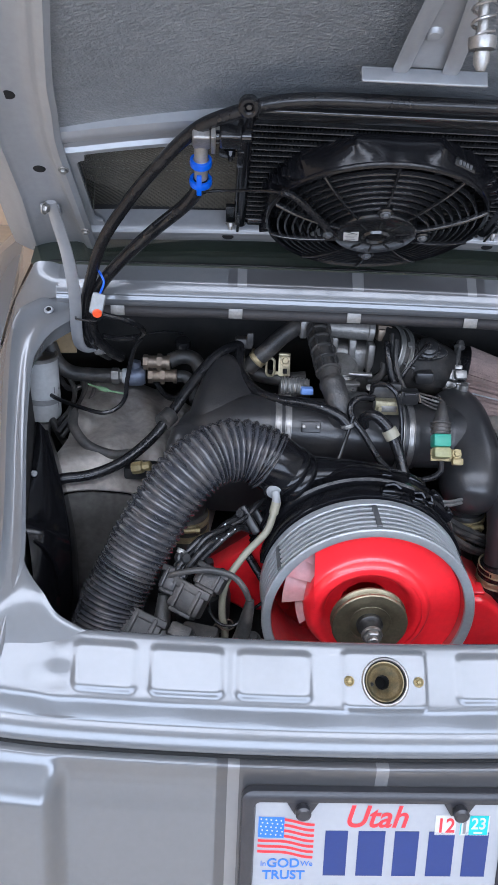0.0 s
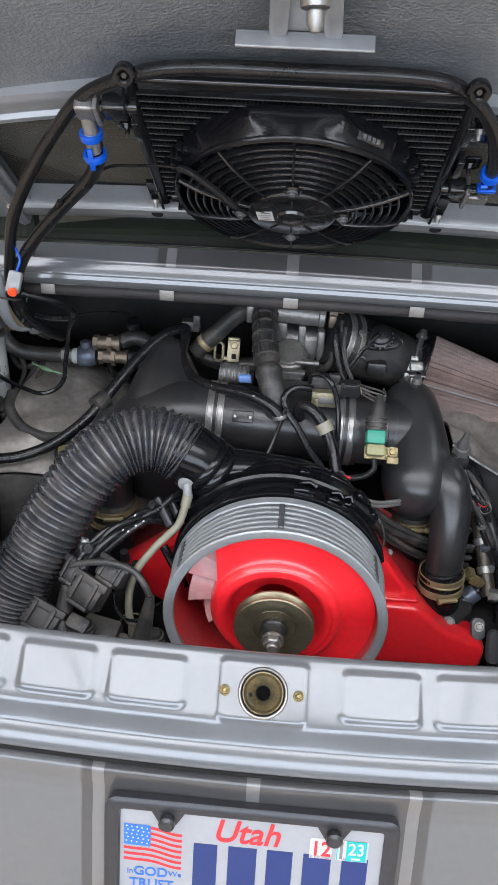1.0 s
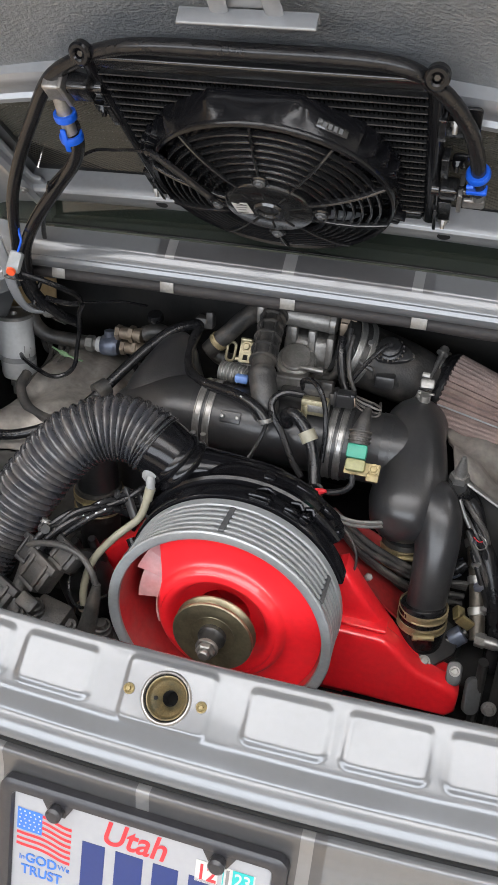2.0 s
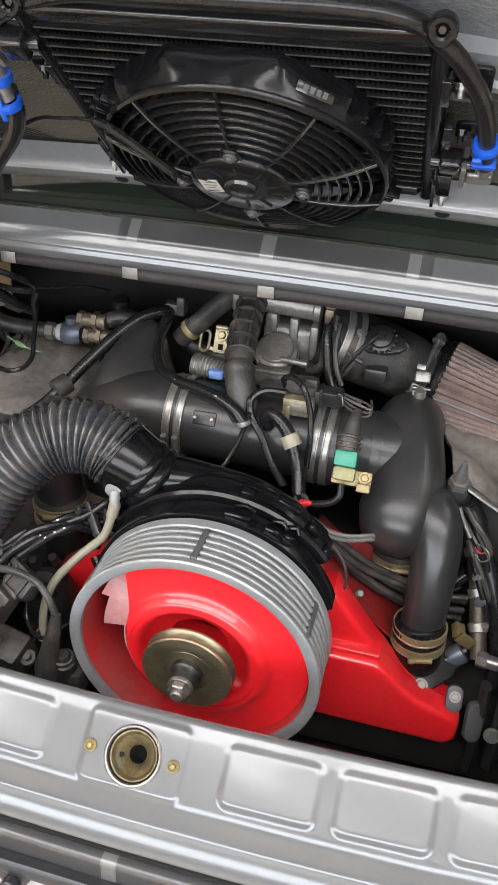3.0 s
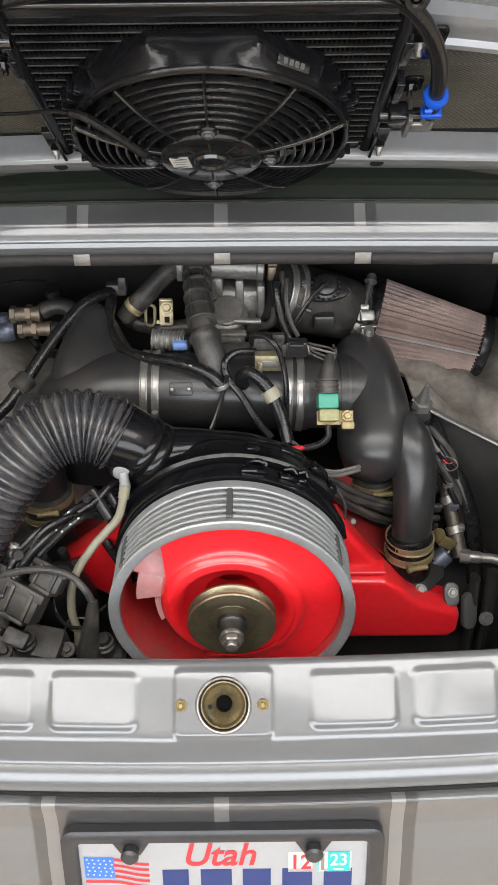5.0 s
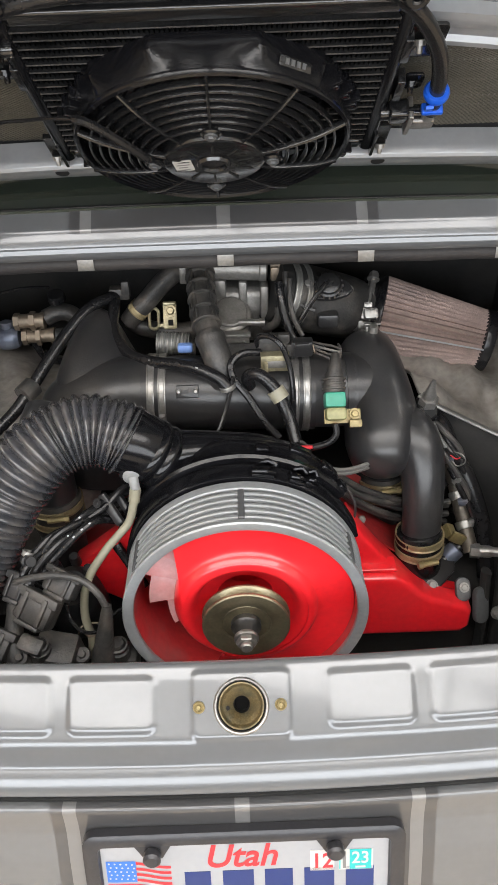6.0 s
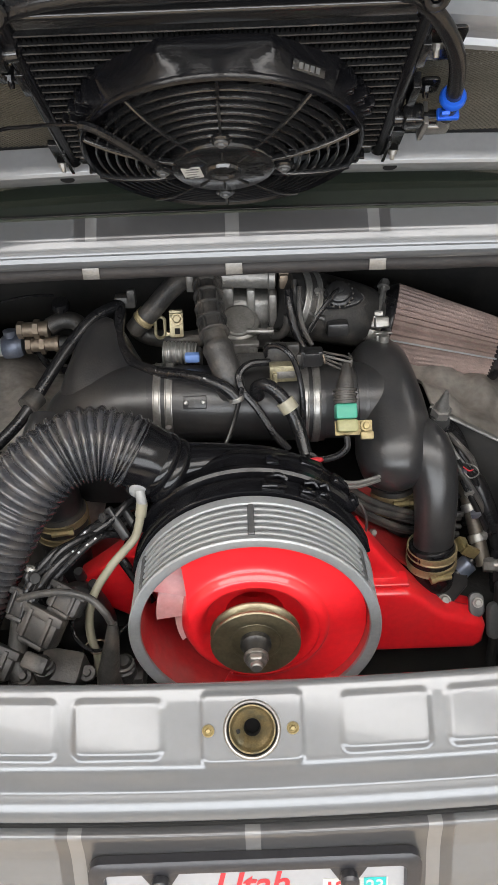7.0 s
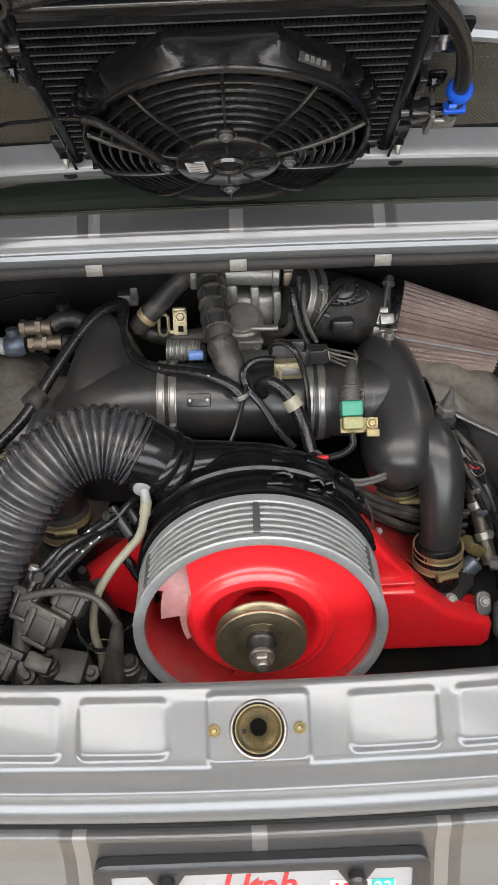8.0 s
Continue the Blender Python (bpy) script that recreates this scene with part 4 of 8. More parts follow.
for u in (-0.186, 0.183):
    sg = 1 if u > 0 else -1
    foot = part("mounting_bracket", joined(lid_box(u - 0.009, u + 0.009, 0.016, 0.066, -0.012, -0.005, 0.001), lid_box(u - sg * 0.008 - 0.002, u - sg * 0.008 + 0.002, 0.016, 0.066, -0.012, 0.006, 0.001)), BLACK_DEEP, cooler)
    part("stud", moved(lathe([(0, 0.011), (0.0022, 0.011), (0.0028, 0.009), (0.0028, 0.005), (0.0052, 0.005), (0.0052, 0.001), (0.0070, 0.001), (0.0070, 0), (0, 0)], (u + sg * 0.002, 0.026, -0.004), UPS, 10), LID), STEEL_DULL, foot)
    part("lid_hole", moved(lathe([(0, 0.0004), (0.0080, 0.0004), (0.0084, 0.0), (0, 0.0)], (u + sg * 0.005, -0.009, 0.0016), (0, 0, 1), 20), LID), DARK_HOLE, lid)
for u, s, big in ((0.188, 0.228, 1), (0.194, 0.158, 0), (-0.192, 0.205, 0)):
    sg = 1 if u > 0 else -1
    w = 0.020 if big else 0.010
    br = part("side_bracket", joined(moved(slab(rounded(2 * w, 0.050 if big else 0.026, 0.006), 0.004, Matrix.Translation((u + sg * 0.004, s - 0.006, -0.012)), 0.001), LID), lid_box(u - sg * 0.012 - 0.004, u - sg * 0.012 + 0.004, s - 0.02, s + 0.016, -0.012, 0.004, 0.001)), BLACK_DEEP, cooler)
    part("stud", moved(lathe([(0, 0.012), (0.0024, 0.012), (0.0030, 0.010), (0.0030, 0.005), (0.0056, 0.005), (0.0056, 0.001), (0.0078, 0.001), (0.0078, 0), (0, 0)], (u, s, -0.007), UPS, 10), LID), STEEL_DULL if big else BLACK_GLOSS, br)


# ---- electric fan ----
fan = thing("electric_fan", lid_pt(-0.005, 0.135, 0.005), "black plastic electric cooling fan with curved grille", "fan")
FC = (-0.0045, 0.1245)


def fan_pt(r, a, n):
    return lid_pt(FC[0] + r * math.cos(a), FC[1] + r * math.sin(a), n)


shroud_prof = [(0.1400, 0.004), (0.1410, 0.016), (0.1408, 0.033), (0.1395, 0.0365), (0.1370, 0.0380), (0.1345, 0.0355), (0.1332, 0.020), (0.1332, 0.004)]
part("shroud_ring", moved(lathe(shroud_prof, (FC[0], FC[1], 0), (0, 0, 1), 72, True), LID), BLACK_GLOSS, fan)


def flange():
    """The outer skirt: a plain wall with two straight-edged wings beside a shallow scallop."""
    bm = bmesh.new()
    n = 180
    rings = [[], [], [], []]
    for i in range(n):
        t = 2 * math.pi * i / n
        k = abs(((math.degrees(t) - 90 + 180) % 360) - 180)
        r = 0.1440 + 0.0022 * max(0, math.cos(4 * (t - math.pi / 4)))
        h = 0.010
        if k <= 19:
            r, h = 0.1430 + 0.0055 * (k / 19) ** 2.2, 0.0105 + 0.0035 * (k / 19) ** 2
        elif k < 48:
            r, h = 0.1441 / math.cos(radians(k - 33)), 0.014
        for ring, (q, z) in zip(rings, ((0.1400, 0.0345), (0.1424, 0.0260 if 12 < k < 48 else 0.0210), (r, h), (r + 0.0008, 0.002))):
            ring.append(bm.verts.new(fan_pt(q, t, z)))
    for a, b in zip(rings, rings[1:]):
        for i in range(n):
            j = (i + 1) % n
            bm.faces.new((a[i], a[j], b[j], b[i]))
    return bm


part("skirt", flange(), BLACK_GLOSS, fan, "", 18)
LIDC = LID @ Matrix.Translation((0, 0, 0.0015))
RINGS = 7
for i in range(RINGS):
    r = 0.0665 + 0.0096 * i
    n = 0.0515 - 0.0021 * i
    prof = [(r - 0.0014, n - 0.0050), (r + 0.0022, n - 0.0044), (r + 0.0014, n + 0.0002), (r + 0.0002, n + 0.0008), (r - 0.0012, n + 0.0004)]
    part("grille_ring", moved(lathe(prof, (FC[0], FC[1], 0), (0, 0, 1), 64, True), LID), BLACK_DEEP, fan)
for k in range(10):
    a = radians(90 + 36 * k)
    d = Vector((math.cos(a), math.sin(a), 0))
    o = Vector((-math.sin(a), math.cos(a), 0))
    wide = 0.0050 if k in (2, 3, 7, 8) else 0.0036
    pts = [Vector((FC[0], FC[1], 0.0515)) + d * 0.050, Vector((FC[0], FC[1], 0.0505)) + d * 0.075, Vector((FC[0], FC[1], 0.0450)) + d * 0.110, Vector((FC[0], FC[1], 0.0370)) + d * 0.1365]
    part("spoke", moved(tube(pts, wide * 0.5, 8, 3, True, 1.5, (0, 0, 1)), LID), BLACK_DEEP, fan)
mot = part("motor_cap", moved(lathe([(0, 0.0545), (0.012, 0.0545), (0.013, 0.0575), (0.0165, 0.0575), (0.018, 0.0545), (0.048, 0.0545), (0.0515, 0.0525), (0.053, 0.049), (0.053, 0.022), (0, 0.022)], (FC[0], FC[1], 0), (0, 0, 1), 48), LIDC), BLACK_DEEP, fan)
for k in range(10):
    a = radians(18 + 36 * k)
    m = Matrix.Translation((FC[0] + 0.034 * math.cos(a), FC[1] + 0.034 * math.sin(a), 0.0548)) @ pose(0, 0, 0, 0, 0, math.degrees(a))
    part("slot", moved(box((0.017, 0.0022, 0.0012), m, 0.0004, 1), LIDC), DARK_HOLE, mot)
for k in range(4):
    a = radians(90 * k + 90)
    c = (FC[0] + 0.0605 * math.cos(a), FC[1] + 0.0605 * math.sin(a), 0)
    ear = lathe([(0.010, 0.040), (0.0105, 0.052), (0.0085, 0.0535), (0, 0.0535)], c, (0, 0, 1), 18)
    ob = part("motor_ear", moved(ear, LIDC), BLACK_DEEP, fan)
    bolt(ob, lid_pt(c[0], c[1], 0.0550), NRM, 0.0045, 0.004, GREY_DARK)
lbl = part("sticker", moved(box((0.019, 0.024, 0.0006), Matrix.Translation((FC[0] - 0.031, FC[1] + 0.000, 0.0550)) @ pose(0, 0, 0, 0, 0, 8), 0), LIDC), WHITE, fan, "small white rating sticker")
for i in range(4):
    part("print_bar", moved(box((0.014 - 0.004 * (i % 2), 0.0018, 0.0004), Matrix.Translation((FC[0] - 0.0315, FC[1] - 0.0085 + 0.0055 * i, 0.0554)) @ pose(0, 0, 0, 0, 0, 8), 0), LIDC), P_GREY, lbl)
# blades behind the grille
for k in range(9):
    a0 = 2 * math.pi * k / 9

    def bl(u, v, a0=a0):
        r = 0.045 + 0.085 * u
        a = a0 + (v - 0.5) * (0.52 - 0.12 * u) + 0.35 * u * u
        return fan_pt(r, a, 0.014 + 0.016 * (v - 0.5))
    part("fan_blade", thick(grid(bl, 6, 4), 0.0015), BLACK_GLOSS, fan)
# clips and ears round the skirt
for a, w in ((158, 0.020), (150, 0.012), (30, 0.016), (22, 0.02), (38, 0.01), (143, 0.014), (-20, 0.018), (200, 0.018), (-60, 0.014), (240, 0.014)):
    t = radians(a)
    m = Matrix.Translation((FC[0] + 0.1455 * math.cos(t), FC[1] + 0.1455 * math.sin(t), 0.018)) @ pose(0, 0, 0, 0, 0, a)
    part("fan_clip", moved(joined(box((0.012, w * 0.5, 0.024), m, 0.002), box((0.016, 0.003, 0.012), m @ Matrix.Translation((0.003, w * 0.3, 0.004)), 0.001)), LID), BLACK_GLOSS, fan)
t = radians(57)
maker = part("maker_plate", moved(box((0.034, 0.009, 0.001), Matrix.Translation((FC[0] + 0.1438 * math.cos(t), FC[1] + 0.1438 * math.sin(t), 0.0212)) @ pose(0, 0, 0, 0, 0, -33) @ pose(0, 0, 0, -70, 0, 0), 0.0003), LID), BLACK_DEEP, fan, "small raised maker's plate")
for k in range(4):
    part("print_bar", moved(box((0.0040, 0.0050, 0.0008), Matrix.Translation((FC[0] + 0.1444 * math.cos(t), FC[1] + 0.1444 * math.sin(t), 0.0214)) @ pose(0, 0, 0, 0, 0, -33) @ pose(-0.009 + 0.0060 * k, 0, 0, -70, 0, 0), 0), LID), GREY_DARK, maker)
# supply lead taped along a spoke
part("lead", tube([lid_pt(*q) for q in ((-0.054, 0.132, 0.059), (-0.070, 0.150, 0.058), (-0.093, 0.178, 0.052), (-0.118, 0.204, 0.046), (-0.136, 0.200, 0.040), (-0.162, 0.182, 0.030), (-0.189, 0.160, 0.020), (-0.222, 0.150, 0.018), (-0.255, 0.140, 0.034), (-0.285, 0.12, 0.05))],
     lambda u: 0.0044 if 0.08 < u < 0.42 else 0.0019, 8, 6), RUBBER, fan, "black wrapped supply lead")

# ---- cooler lines ----
right = thing("oil_line_fitting", lid_pt(0.205, 0.12, 0.0), "grey line fitting with a blue clamp on the cooler", "pipe fitting", "line fittings")
part("port", moved(tube([(0.170, 0.115, 0.004), (0.212, 0.115, 0.004)], 0.0075, 14, 1), LID), BLACK_DEEP, right)
part("port_block", lid_box(0.178, 0.199, 0.108, 0.128, -0.006, 0.014, 0.004), BLACK_DEEP, right)
part("elbow", joined(lid_box(0.204, 0.229, 0.091, 0.108, -0.006, 0.012, 0.003), lid_box(0.199, 0.204, 0.084, 0.122, -0.010, 0.014, 0.001), moved(tube([(0.2210, 0.108, 0.006), (0.2200, 0.136, 0.010)], 0.0068, 14, 2), LID)), STEEL, right, "bright machined elbow")
HOSE_R = [(0.2200, 0.128, 0.010), (0.2185, 0.150, 0.010), (0.2165, 0.170, 0.010), (0.2120, 0.200, 0.008), (0.2030, 0.231, 0.004), (0.1860, 0.262, -0.001), (0.1640, 0.288, -0.004), (0.137, 0.307, -0.005),
          (0.09, 0.314, -0.005), (0.0, 0.314, -0.005), (-0.09, 0.314, -0.005), (-0.143, 0.306, -0.005), (-0.190, 0.286, -0.003)]
LINE_R = [LID @ Vector(p) for p in HOSE_R]
DOWN_A = [(-0.2330, 0.352, 1.2588), (-0.2805, 0.39, 1.2099), (-0.3184, 0.42, 1.1627), (-0.3559, 0.455, 1.1049), (-0.3812, 0.492, 1.0388), (-0.3942, 0.518, 0.9927), (-0.3961, 0.54, 0.9454), (-0.385, 0.575, 0.905), (-0.375, 0.60, 0.885)]
part("hose", tube(LINE_R + [Vector(q) for q in DOWN_A], 0.0078, 14, 8), RUBBER, right, "long black rubber oil hose")
cl = part("blue_clamp", moved(lathe([(0.0078, -0.004), (0.0115, -0.004), (0.0128, -0.001), (0.0128, 0.003), (0.0110, 0.006), (0.0078, 0.006)], (0.2170, 0.164, 0.010), (-0.06, 1, 0.0), 28, True), LID), BLUE, right, "bright blue hose clamp")
part("clamp_tab", moved(joined(box((0.008, 0.030, 0.004), Matrix.Translation((0.2125, 0.148, 0.018)) @ pose(0, 0, 0, 20, 0, 8), 0.001), box((0.022, 0.006, 0.012), Matrix.Translation((0.2180, 0.140, 0.014)), 0.002)), LID), BLUE, cl)

left = thing("oil_line_fitting", lid_pt(-0.22, 0.24, 0.0), "grey square elbow fitting with a blue clamp on the cooler", "pipe fitting", "line fittings")
part("port", moved(tube([(-0.170, 0.255, 0.004), (-0.210, 0.255, 0.006)], 0.0065, 14, 1), LID), BLACK_DEEP, left)
part("port_block", lid_box(-0.205, -0.180, 0.245, 0.270, -0.008, 0.016, 0.003), BLACK_DEEP, left)
part("elbow", joined(lid_box(-0.235, -0.214, 0.241, 0.265, -0.001, 0.015, 0.003), lid_box(-0.214, -0.209, 0.236, 0.270, -0.004, 0.017, 0.001)), STEEL, left, "bright machined elbow")
part("spigot", moved(lathe([(0.008, 0), (0.008, 0.020), (0.0095, 0.021), (0.0095, 0.026), (0.008, 0.027), (0.008, 0.045), (0, 0.045)], (-0.2255, 0.242, 0.008), (-0.01, -1, 0.45), 18), LID), STEEL_DULL, left)
cl = part("blue_clamp", moved(joined(lathe([(0.0092, 0.020), (0.0125, 0.020), (0.013, 0.024), (0.0125, 0.028), (0.0092, 0.028)], (-0.2255, 0.242, 0.008), (-0.01, -1, 0.45), 24, True),
                                     lathe([(0.0095, 0.046), (0.0130, 0.046), (0.0138, 0.050), (0.0130, 0.054), (0.0095, 0.054)], (-0.2255, 0.242, 0.008), (-0.01, -1, 0.45), 24, True),
                                     box((0.006, 0.028, 0.003), Matrix.Translation((-0.2275, 0.203, 0.038)) @ pose(0, 0, 0, -24), 0.001)), LID), BLUE, left, "bright blue hose clamp")
DOWN_B = [(-0.2255, 0.384, 1.2120), (-0.2288, 0.40, 1.1897), (-0.2466, 0.42, 1.1636), (-0.2862, 0.445, 1.1262), (-0.3327, 0.47, 1.0785), (-0.3679, 0.495, 1.0327), (-0.3844, 0.518, 0.993), (-0.3877, 0.54, 0.9457), (-0.372, 0.575, 0.905), (-0.358, 0.61, 0.88)]
part("hose", tube(DOWN_B, 0.0085, 14, 8), RUBBER, left, "black rubber oil hose")

lead = thing("wiring_lead", (-0.37, 0.52, 0.95), "black wiring lead running down beside the oil hoses", "cable")
part("cable", tube([LID @ Vector(p) for p in ((-0.285, 0.12, 0.05), (-0.31, 0.075, 0.052), (-0.337, 0.03, 0.056), (-0.365, -0.03, 0.058), (-0.385, -0.085, 0.060))] + [Vector((-0.390, 0.535, 0.93))], 0.0035, 8, 6), RUBBER, lead)
part("cable_tie", tube([(-0.405, 0.498, 0.985), (-0.40, 0.486, 0.986), (-0.375, 0.482, 0.986), (-0.366, 0.50, 0.984)], 0.0016, 6, 6), BLACK_DEEP, lead)

con = thing("wiring_connector", (-0.364, 0.465, 1.01), "clear white connector with an orange seal and blue wire", "connector")
part("shell", box((0.019, 0.012, 0.030), Matrix.Translation((-0.367, 0.462, 1.018)) @ pose(0, 0, 0, -20, 12, 0), 0.004), mat("cloudy_clear_plastic", (0.24, 0.25, 0.255), 0.25, 0, 0.1, 60), con)
part("seal", lathe([(0, 0.004), (0.006, 0.004), (0.0065, 0), (0, 0)], (-0.366, 0.449, 1.010), (0.1, -0.8, -0.4), 14), ORANGE, con, "orange rubber seal")
part("wire", tube([(-0.364, 0.465, 1.03), (-0.358, 0.467, 1.046), (-0.361, 0.47, 1.055), (-0.367, 0.48, 1.060)], 0.0016, 6), BLUE, con, "blue wire")
part("tail", tube([(-0.362, 0.47, 1.00), (-0.335, 0.48, 0.99), (-0.318, 0.50, 0.975), (-0.312, 0.53, 0.955), (-0.325, 0.555, 0.935), (-0.352, 0.56, 0.930), (-0.375, 0.545, 0.940)], 0.0042, 8), RUBBER, con)


# ---- engine cooling fan ----
FX, FZ, FY = 0.0092, 0.681, -0.009
BACK = (0, 1, 0)
efan = thing("engine_fan", (FX, 0.26, 0.42), "grey louvred engine fan housing with a red impeller", "engine fan")


def on_axis(profile, seg=64, closed=False):
    """profile: (radius, y)"""
    return lathe([(r, y) for r, y in profile], (FX, FY, FZ), BACK, seg, closed)


part("housing_lip", on_axis([(0.1416, 0.2308), (0.1400, 0.2292), (0.1318, 0.2296), (0.1290, 0.2316), (0.1284, 0.2365), (0.1305, 0.2425), (0.1382, 0.2400), (0.1412, 0.2358)], 96, True), GREY_RING, efan)
part("inner_duct", on_axis([(0.1281, 0.2352), (0.1272, 0.2420), (0.1272, 0.3300), (0.1300, 0.3300), (0.1305, 0.2440)], 96, True), RED_DULL, efan, "dull red inner wall of the fan housing")
for i in range(5):
    y = 0.2400 + 0.0097 * i
    part("louvre_ring", on_axis([(0.1360, y - 0.0010), (0.1398, y - 0.0006), (0.1408, y + 0.0008), (0.1404, y + 0.0040), (0.1392, y + 0.0048), (0.1360, y + 0.0050)], 96, True), GREY_RING, efan)
part("rear_ring", on_axis([(0.1310, 0.2885), (0.1396, 0.2880), (0.1412, 0.2892), (0.1416, 0.2930), (0.1416, 0.3000), (0.1310, 0.3020)], 96, True), GREY_RING, efan)
for k in range(6):
    a = radians(90 + 60 * k)
    c = Vector((FX + 0.1385 * math.cos(a), 0.2625 + FY, FZ + 0.1385 * math.sin(a)))
    part("louvre_post", box((0.0072, 0.0480, 0.0066), Matrix.Translation(c) @ pose(0, 0, 0, 0, 90 - math.degrees(a), 0), 0.001, 1), GREY_DARK, efan)
# black sleeve painting the shade between the louvre rings
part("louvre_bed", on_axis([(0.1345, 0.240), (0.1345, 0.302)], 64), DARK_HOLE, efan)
# impeller
part("impeller_hub", on_axis([(0.034, 0.2620), (0.0520, 0.2560), (0.0560, 0.2500), (0.0600, 0.2420), (0.0640, 0.2370), (0.0690, 0.2345), (0.0735, 0.2352), (0.0770, 0.2385), (0.0800, 0.2440), (0.0830, 0.2490), (0.0838, 0.2600), (0.0838, 0.3060), (0.034, 0.3200)], 96, True), RED, efan, "glossy red impeller hub", 60)


def shell(u, v):
    """The red outer dish."""
    a = radians(360 * u)
    r, y = curve([(0.0725, 0.2346, 0), (0.0775, 0.2354, 0), (0.0812, 0.2395, 0), (0.0850, 0.2440, 0), (0.0960, 0.2464, 0), (0.1262, 0.2470, 0)], 4)[round(v * 20)][:2]
    return Vector((FX + r * math.cos(a), y + FY, FZ + r * math.sin(a)))


def dish():
    """The dish with its opening: an upright edge beside the hub, open from there down and round below it."""
    bm = grid(shell, 180, 20)
    bmesh.ops.remove_doubles(bm, verts=bm.verts, dist=1e-6)
    side, end = Vector((1, 0, 0.06)), radians(248)
    for co, no in (((FX - 0.071, 0, FZ), side), ((FX, 0, FZ), (0, 0, 1)), ((FX, 0, FZ), (math.sin(end), 0, -math.cos(end)))):
        bmesh.ops.bisect_plane(bm, geom=bm.verts[:] + bm.edges[:] + bm.faces[:], plane_co=co, plane_no=no)
    gone = []
    for f in bm.faces:
        c = f.calc_center_median()
        a = math.atan2(c.z - FZ, c.x - FX) % math.tau
        if math.pi < a < end or (math.pi / 2 < a <= math.pi and (c - Vector((FX - 0.071, 0, FZ))).dot(side) < 0):
            gone.append(f)
    bmesh.ops.delete(bm, geom=gone, context="FACES")
    return thick(bm, 0.0015)


part("impeller_dish", dish(), RED, efan, "glossy red outer dish", 60)
# each blade's front edge stands before the back edge of the one above it
for front, reach in ((100, 0.047), (120, 0.047), (139, 0.047), (156, 0.042), (178, 0.034), (201, 0.015)):
    def vane(u, v, front=front, reach=reach):
        a, r = radians(front - 25 * v + 3 * u), 0.0790 + reach * u
        return Vector((FX + r * math.cos(a), 0.2500 + 0.020 * v - 0.004 * math.sin(math.pi * v), FZ + r * math.sin(a)))
    part("impeller_blade", thick(grid(vane, 6, 8), 0.0018), BLADE, efan, "red impeller blade, made pale for the light it reflects", 50)
pul = part("pulley", on_axis([(0.0165, 0.2190), (0.0270, 0.2195), (0.0300, 0.2170), (0.0420, 0.2155), (0.0485, 0.2148), (0.0500, 0.2160), (0.0502, 0.2178), (0.0465, 0.2205), (0.0430, 0.2232), (0.0465, 0.2258), (0.0502, 0.2283), (0.0506, 0.2302), (0.0490, 0.2320), (0.0300, 0.2360), (0.0165, 0.2420)], 64, True), BRASS, efan, "yellow zinc pulley with a belt groove", 40)
part("pulley_rim", on_axis([(0.0265, 0.2190), (0.0285, 0.2176), (0.0305, 0.2190)], 48), BRASS, pul)
part("shaft", on_axis([(0.0172, 0.2400), (0.0172, 0.2130), (0.0155, 0.2110), (0.0138, 0.2070), (0.0128, 0.1990), (0, 0.1990)], 32), BLACK_SATIN, pul, "black hub bore and shaft")
part("hub_washer", on_axis([(0, 0.1995), (0.0130, 0.1995), (0.0138, 0.1985), (0.0138, 0.1960), (0.0128, 0.1945), (0, 0.1945)], 28), STEEL, pul)
part("hub_nut", on_axis([(0, 0.1946), (0.0112, 0.1946), (0.0116, 0.1935), (0.0116, 0.1890), (0.0100, 0.1875), (0, 0.1875)], 6), STEEL_DULL, pul, "steel hub nut")
part("shaft_thread", on_axis([(0, 0.1880), (0.0068, 0.1880), (0.0068, 0.1835), (0.0056, 0.1820), (0, 0.1820)], 20), STEEL_DULL, pul)

# black strap and air duct over the fan
strap = thing("fan_strap", (FX, 0.32, FZ + 0.14), "black fan retaining strap with a buckle and clips", "strap")


def arc(profile, a0, a1, n=56):
    """A closed section of (radius, y) swept about the fan's axis between two angles."""
    m = len(profile)
    bm = grid(lambda u, v: Vector((FX + profile[round(v * m) % m][0] * math.cos(radians(a0 + (a1 - a0) * u)), profile[round(v * m) % m][1] + FY, FZ + profile[round(v * m) % m][0] * math.sin(radians(a0 + (a1 - a0) * u)))), n, m)
    bmesh.ops.remove_doubles(bm, verts=bm.verts, dist=1e-6)
    bmesh.ops.holes_fill(bm, edges=[e for e in bm.edges if e.is_boundary])
    return bm


part("strap_band", arc([(0.1300, 0.3030), (0.1445, 0.3035), (0.1455, 0.3050), (0.1455, 0.3280), (0.1440, 0.3300), (0.1300, 0.3300)], 20, 168), BLACK_GLOSS, strap)
part("shroud_ridge", arc([(0.1300, 0.3320), (0.1500, 0.3330), (0.1530, 0.3360), (0.1530, 0.3420), (0.1500, 0.3450), (0.1300, 0.3470)], 36, 152), BLACK_GLOSS, strap)
part("shroud_drum", arc([(0.1300, 0.3480), (0.1470, 0.3490), (0.1485, 0.3530), (0.1470, 0.3780), (0.1400, 0.3860), (0.06, 0.3880), (0.06, 0.3480)], 34, 150), BLACK_GLOSS, strap)
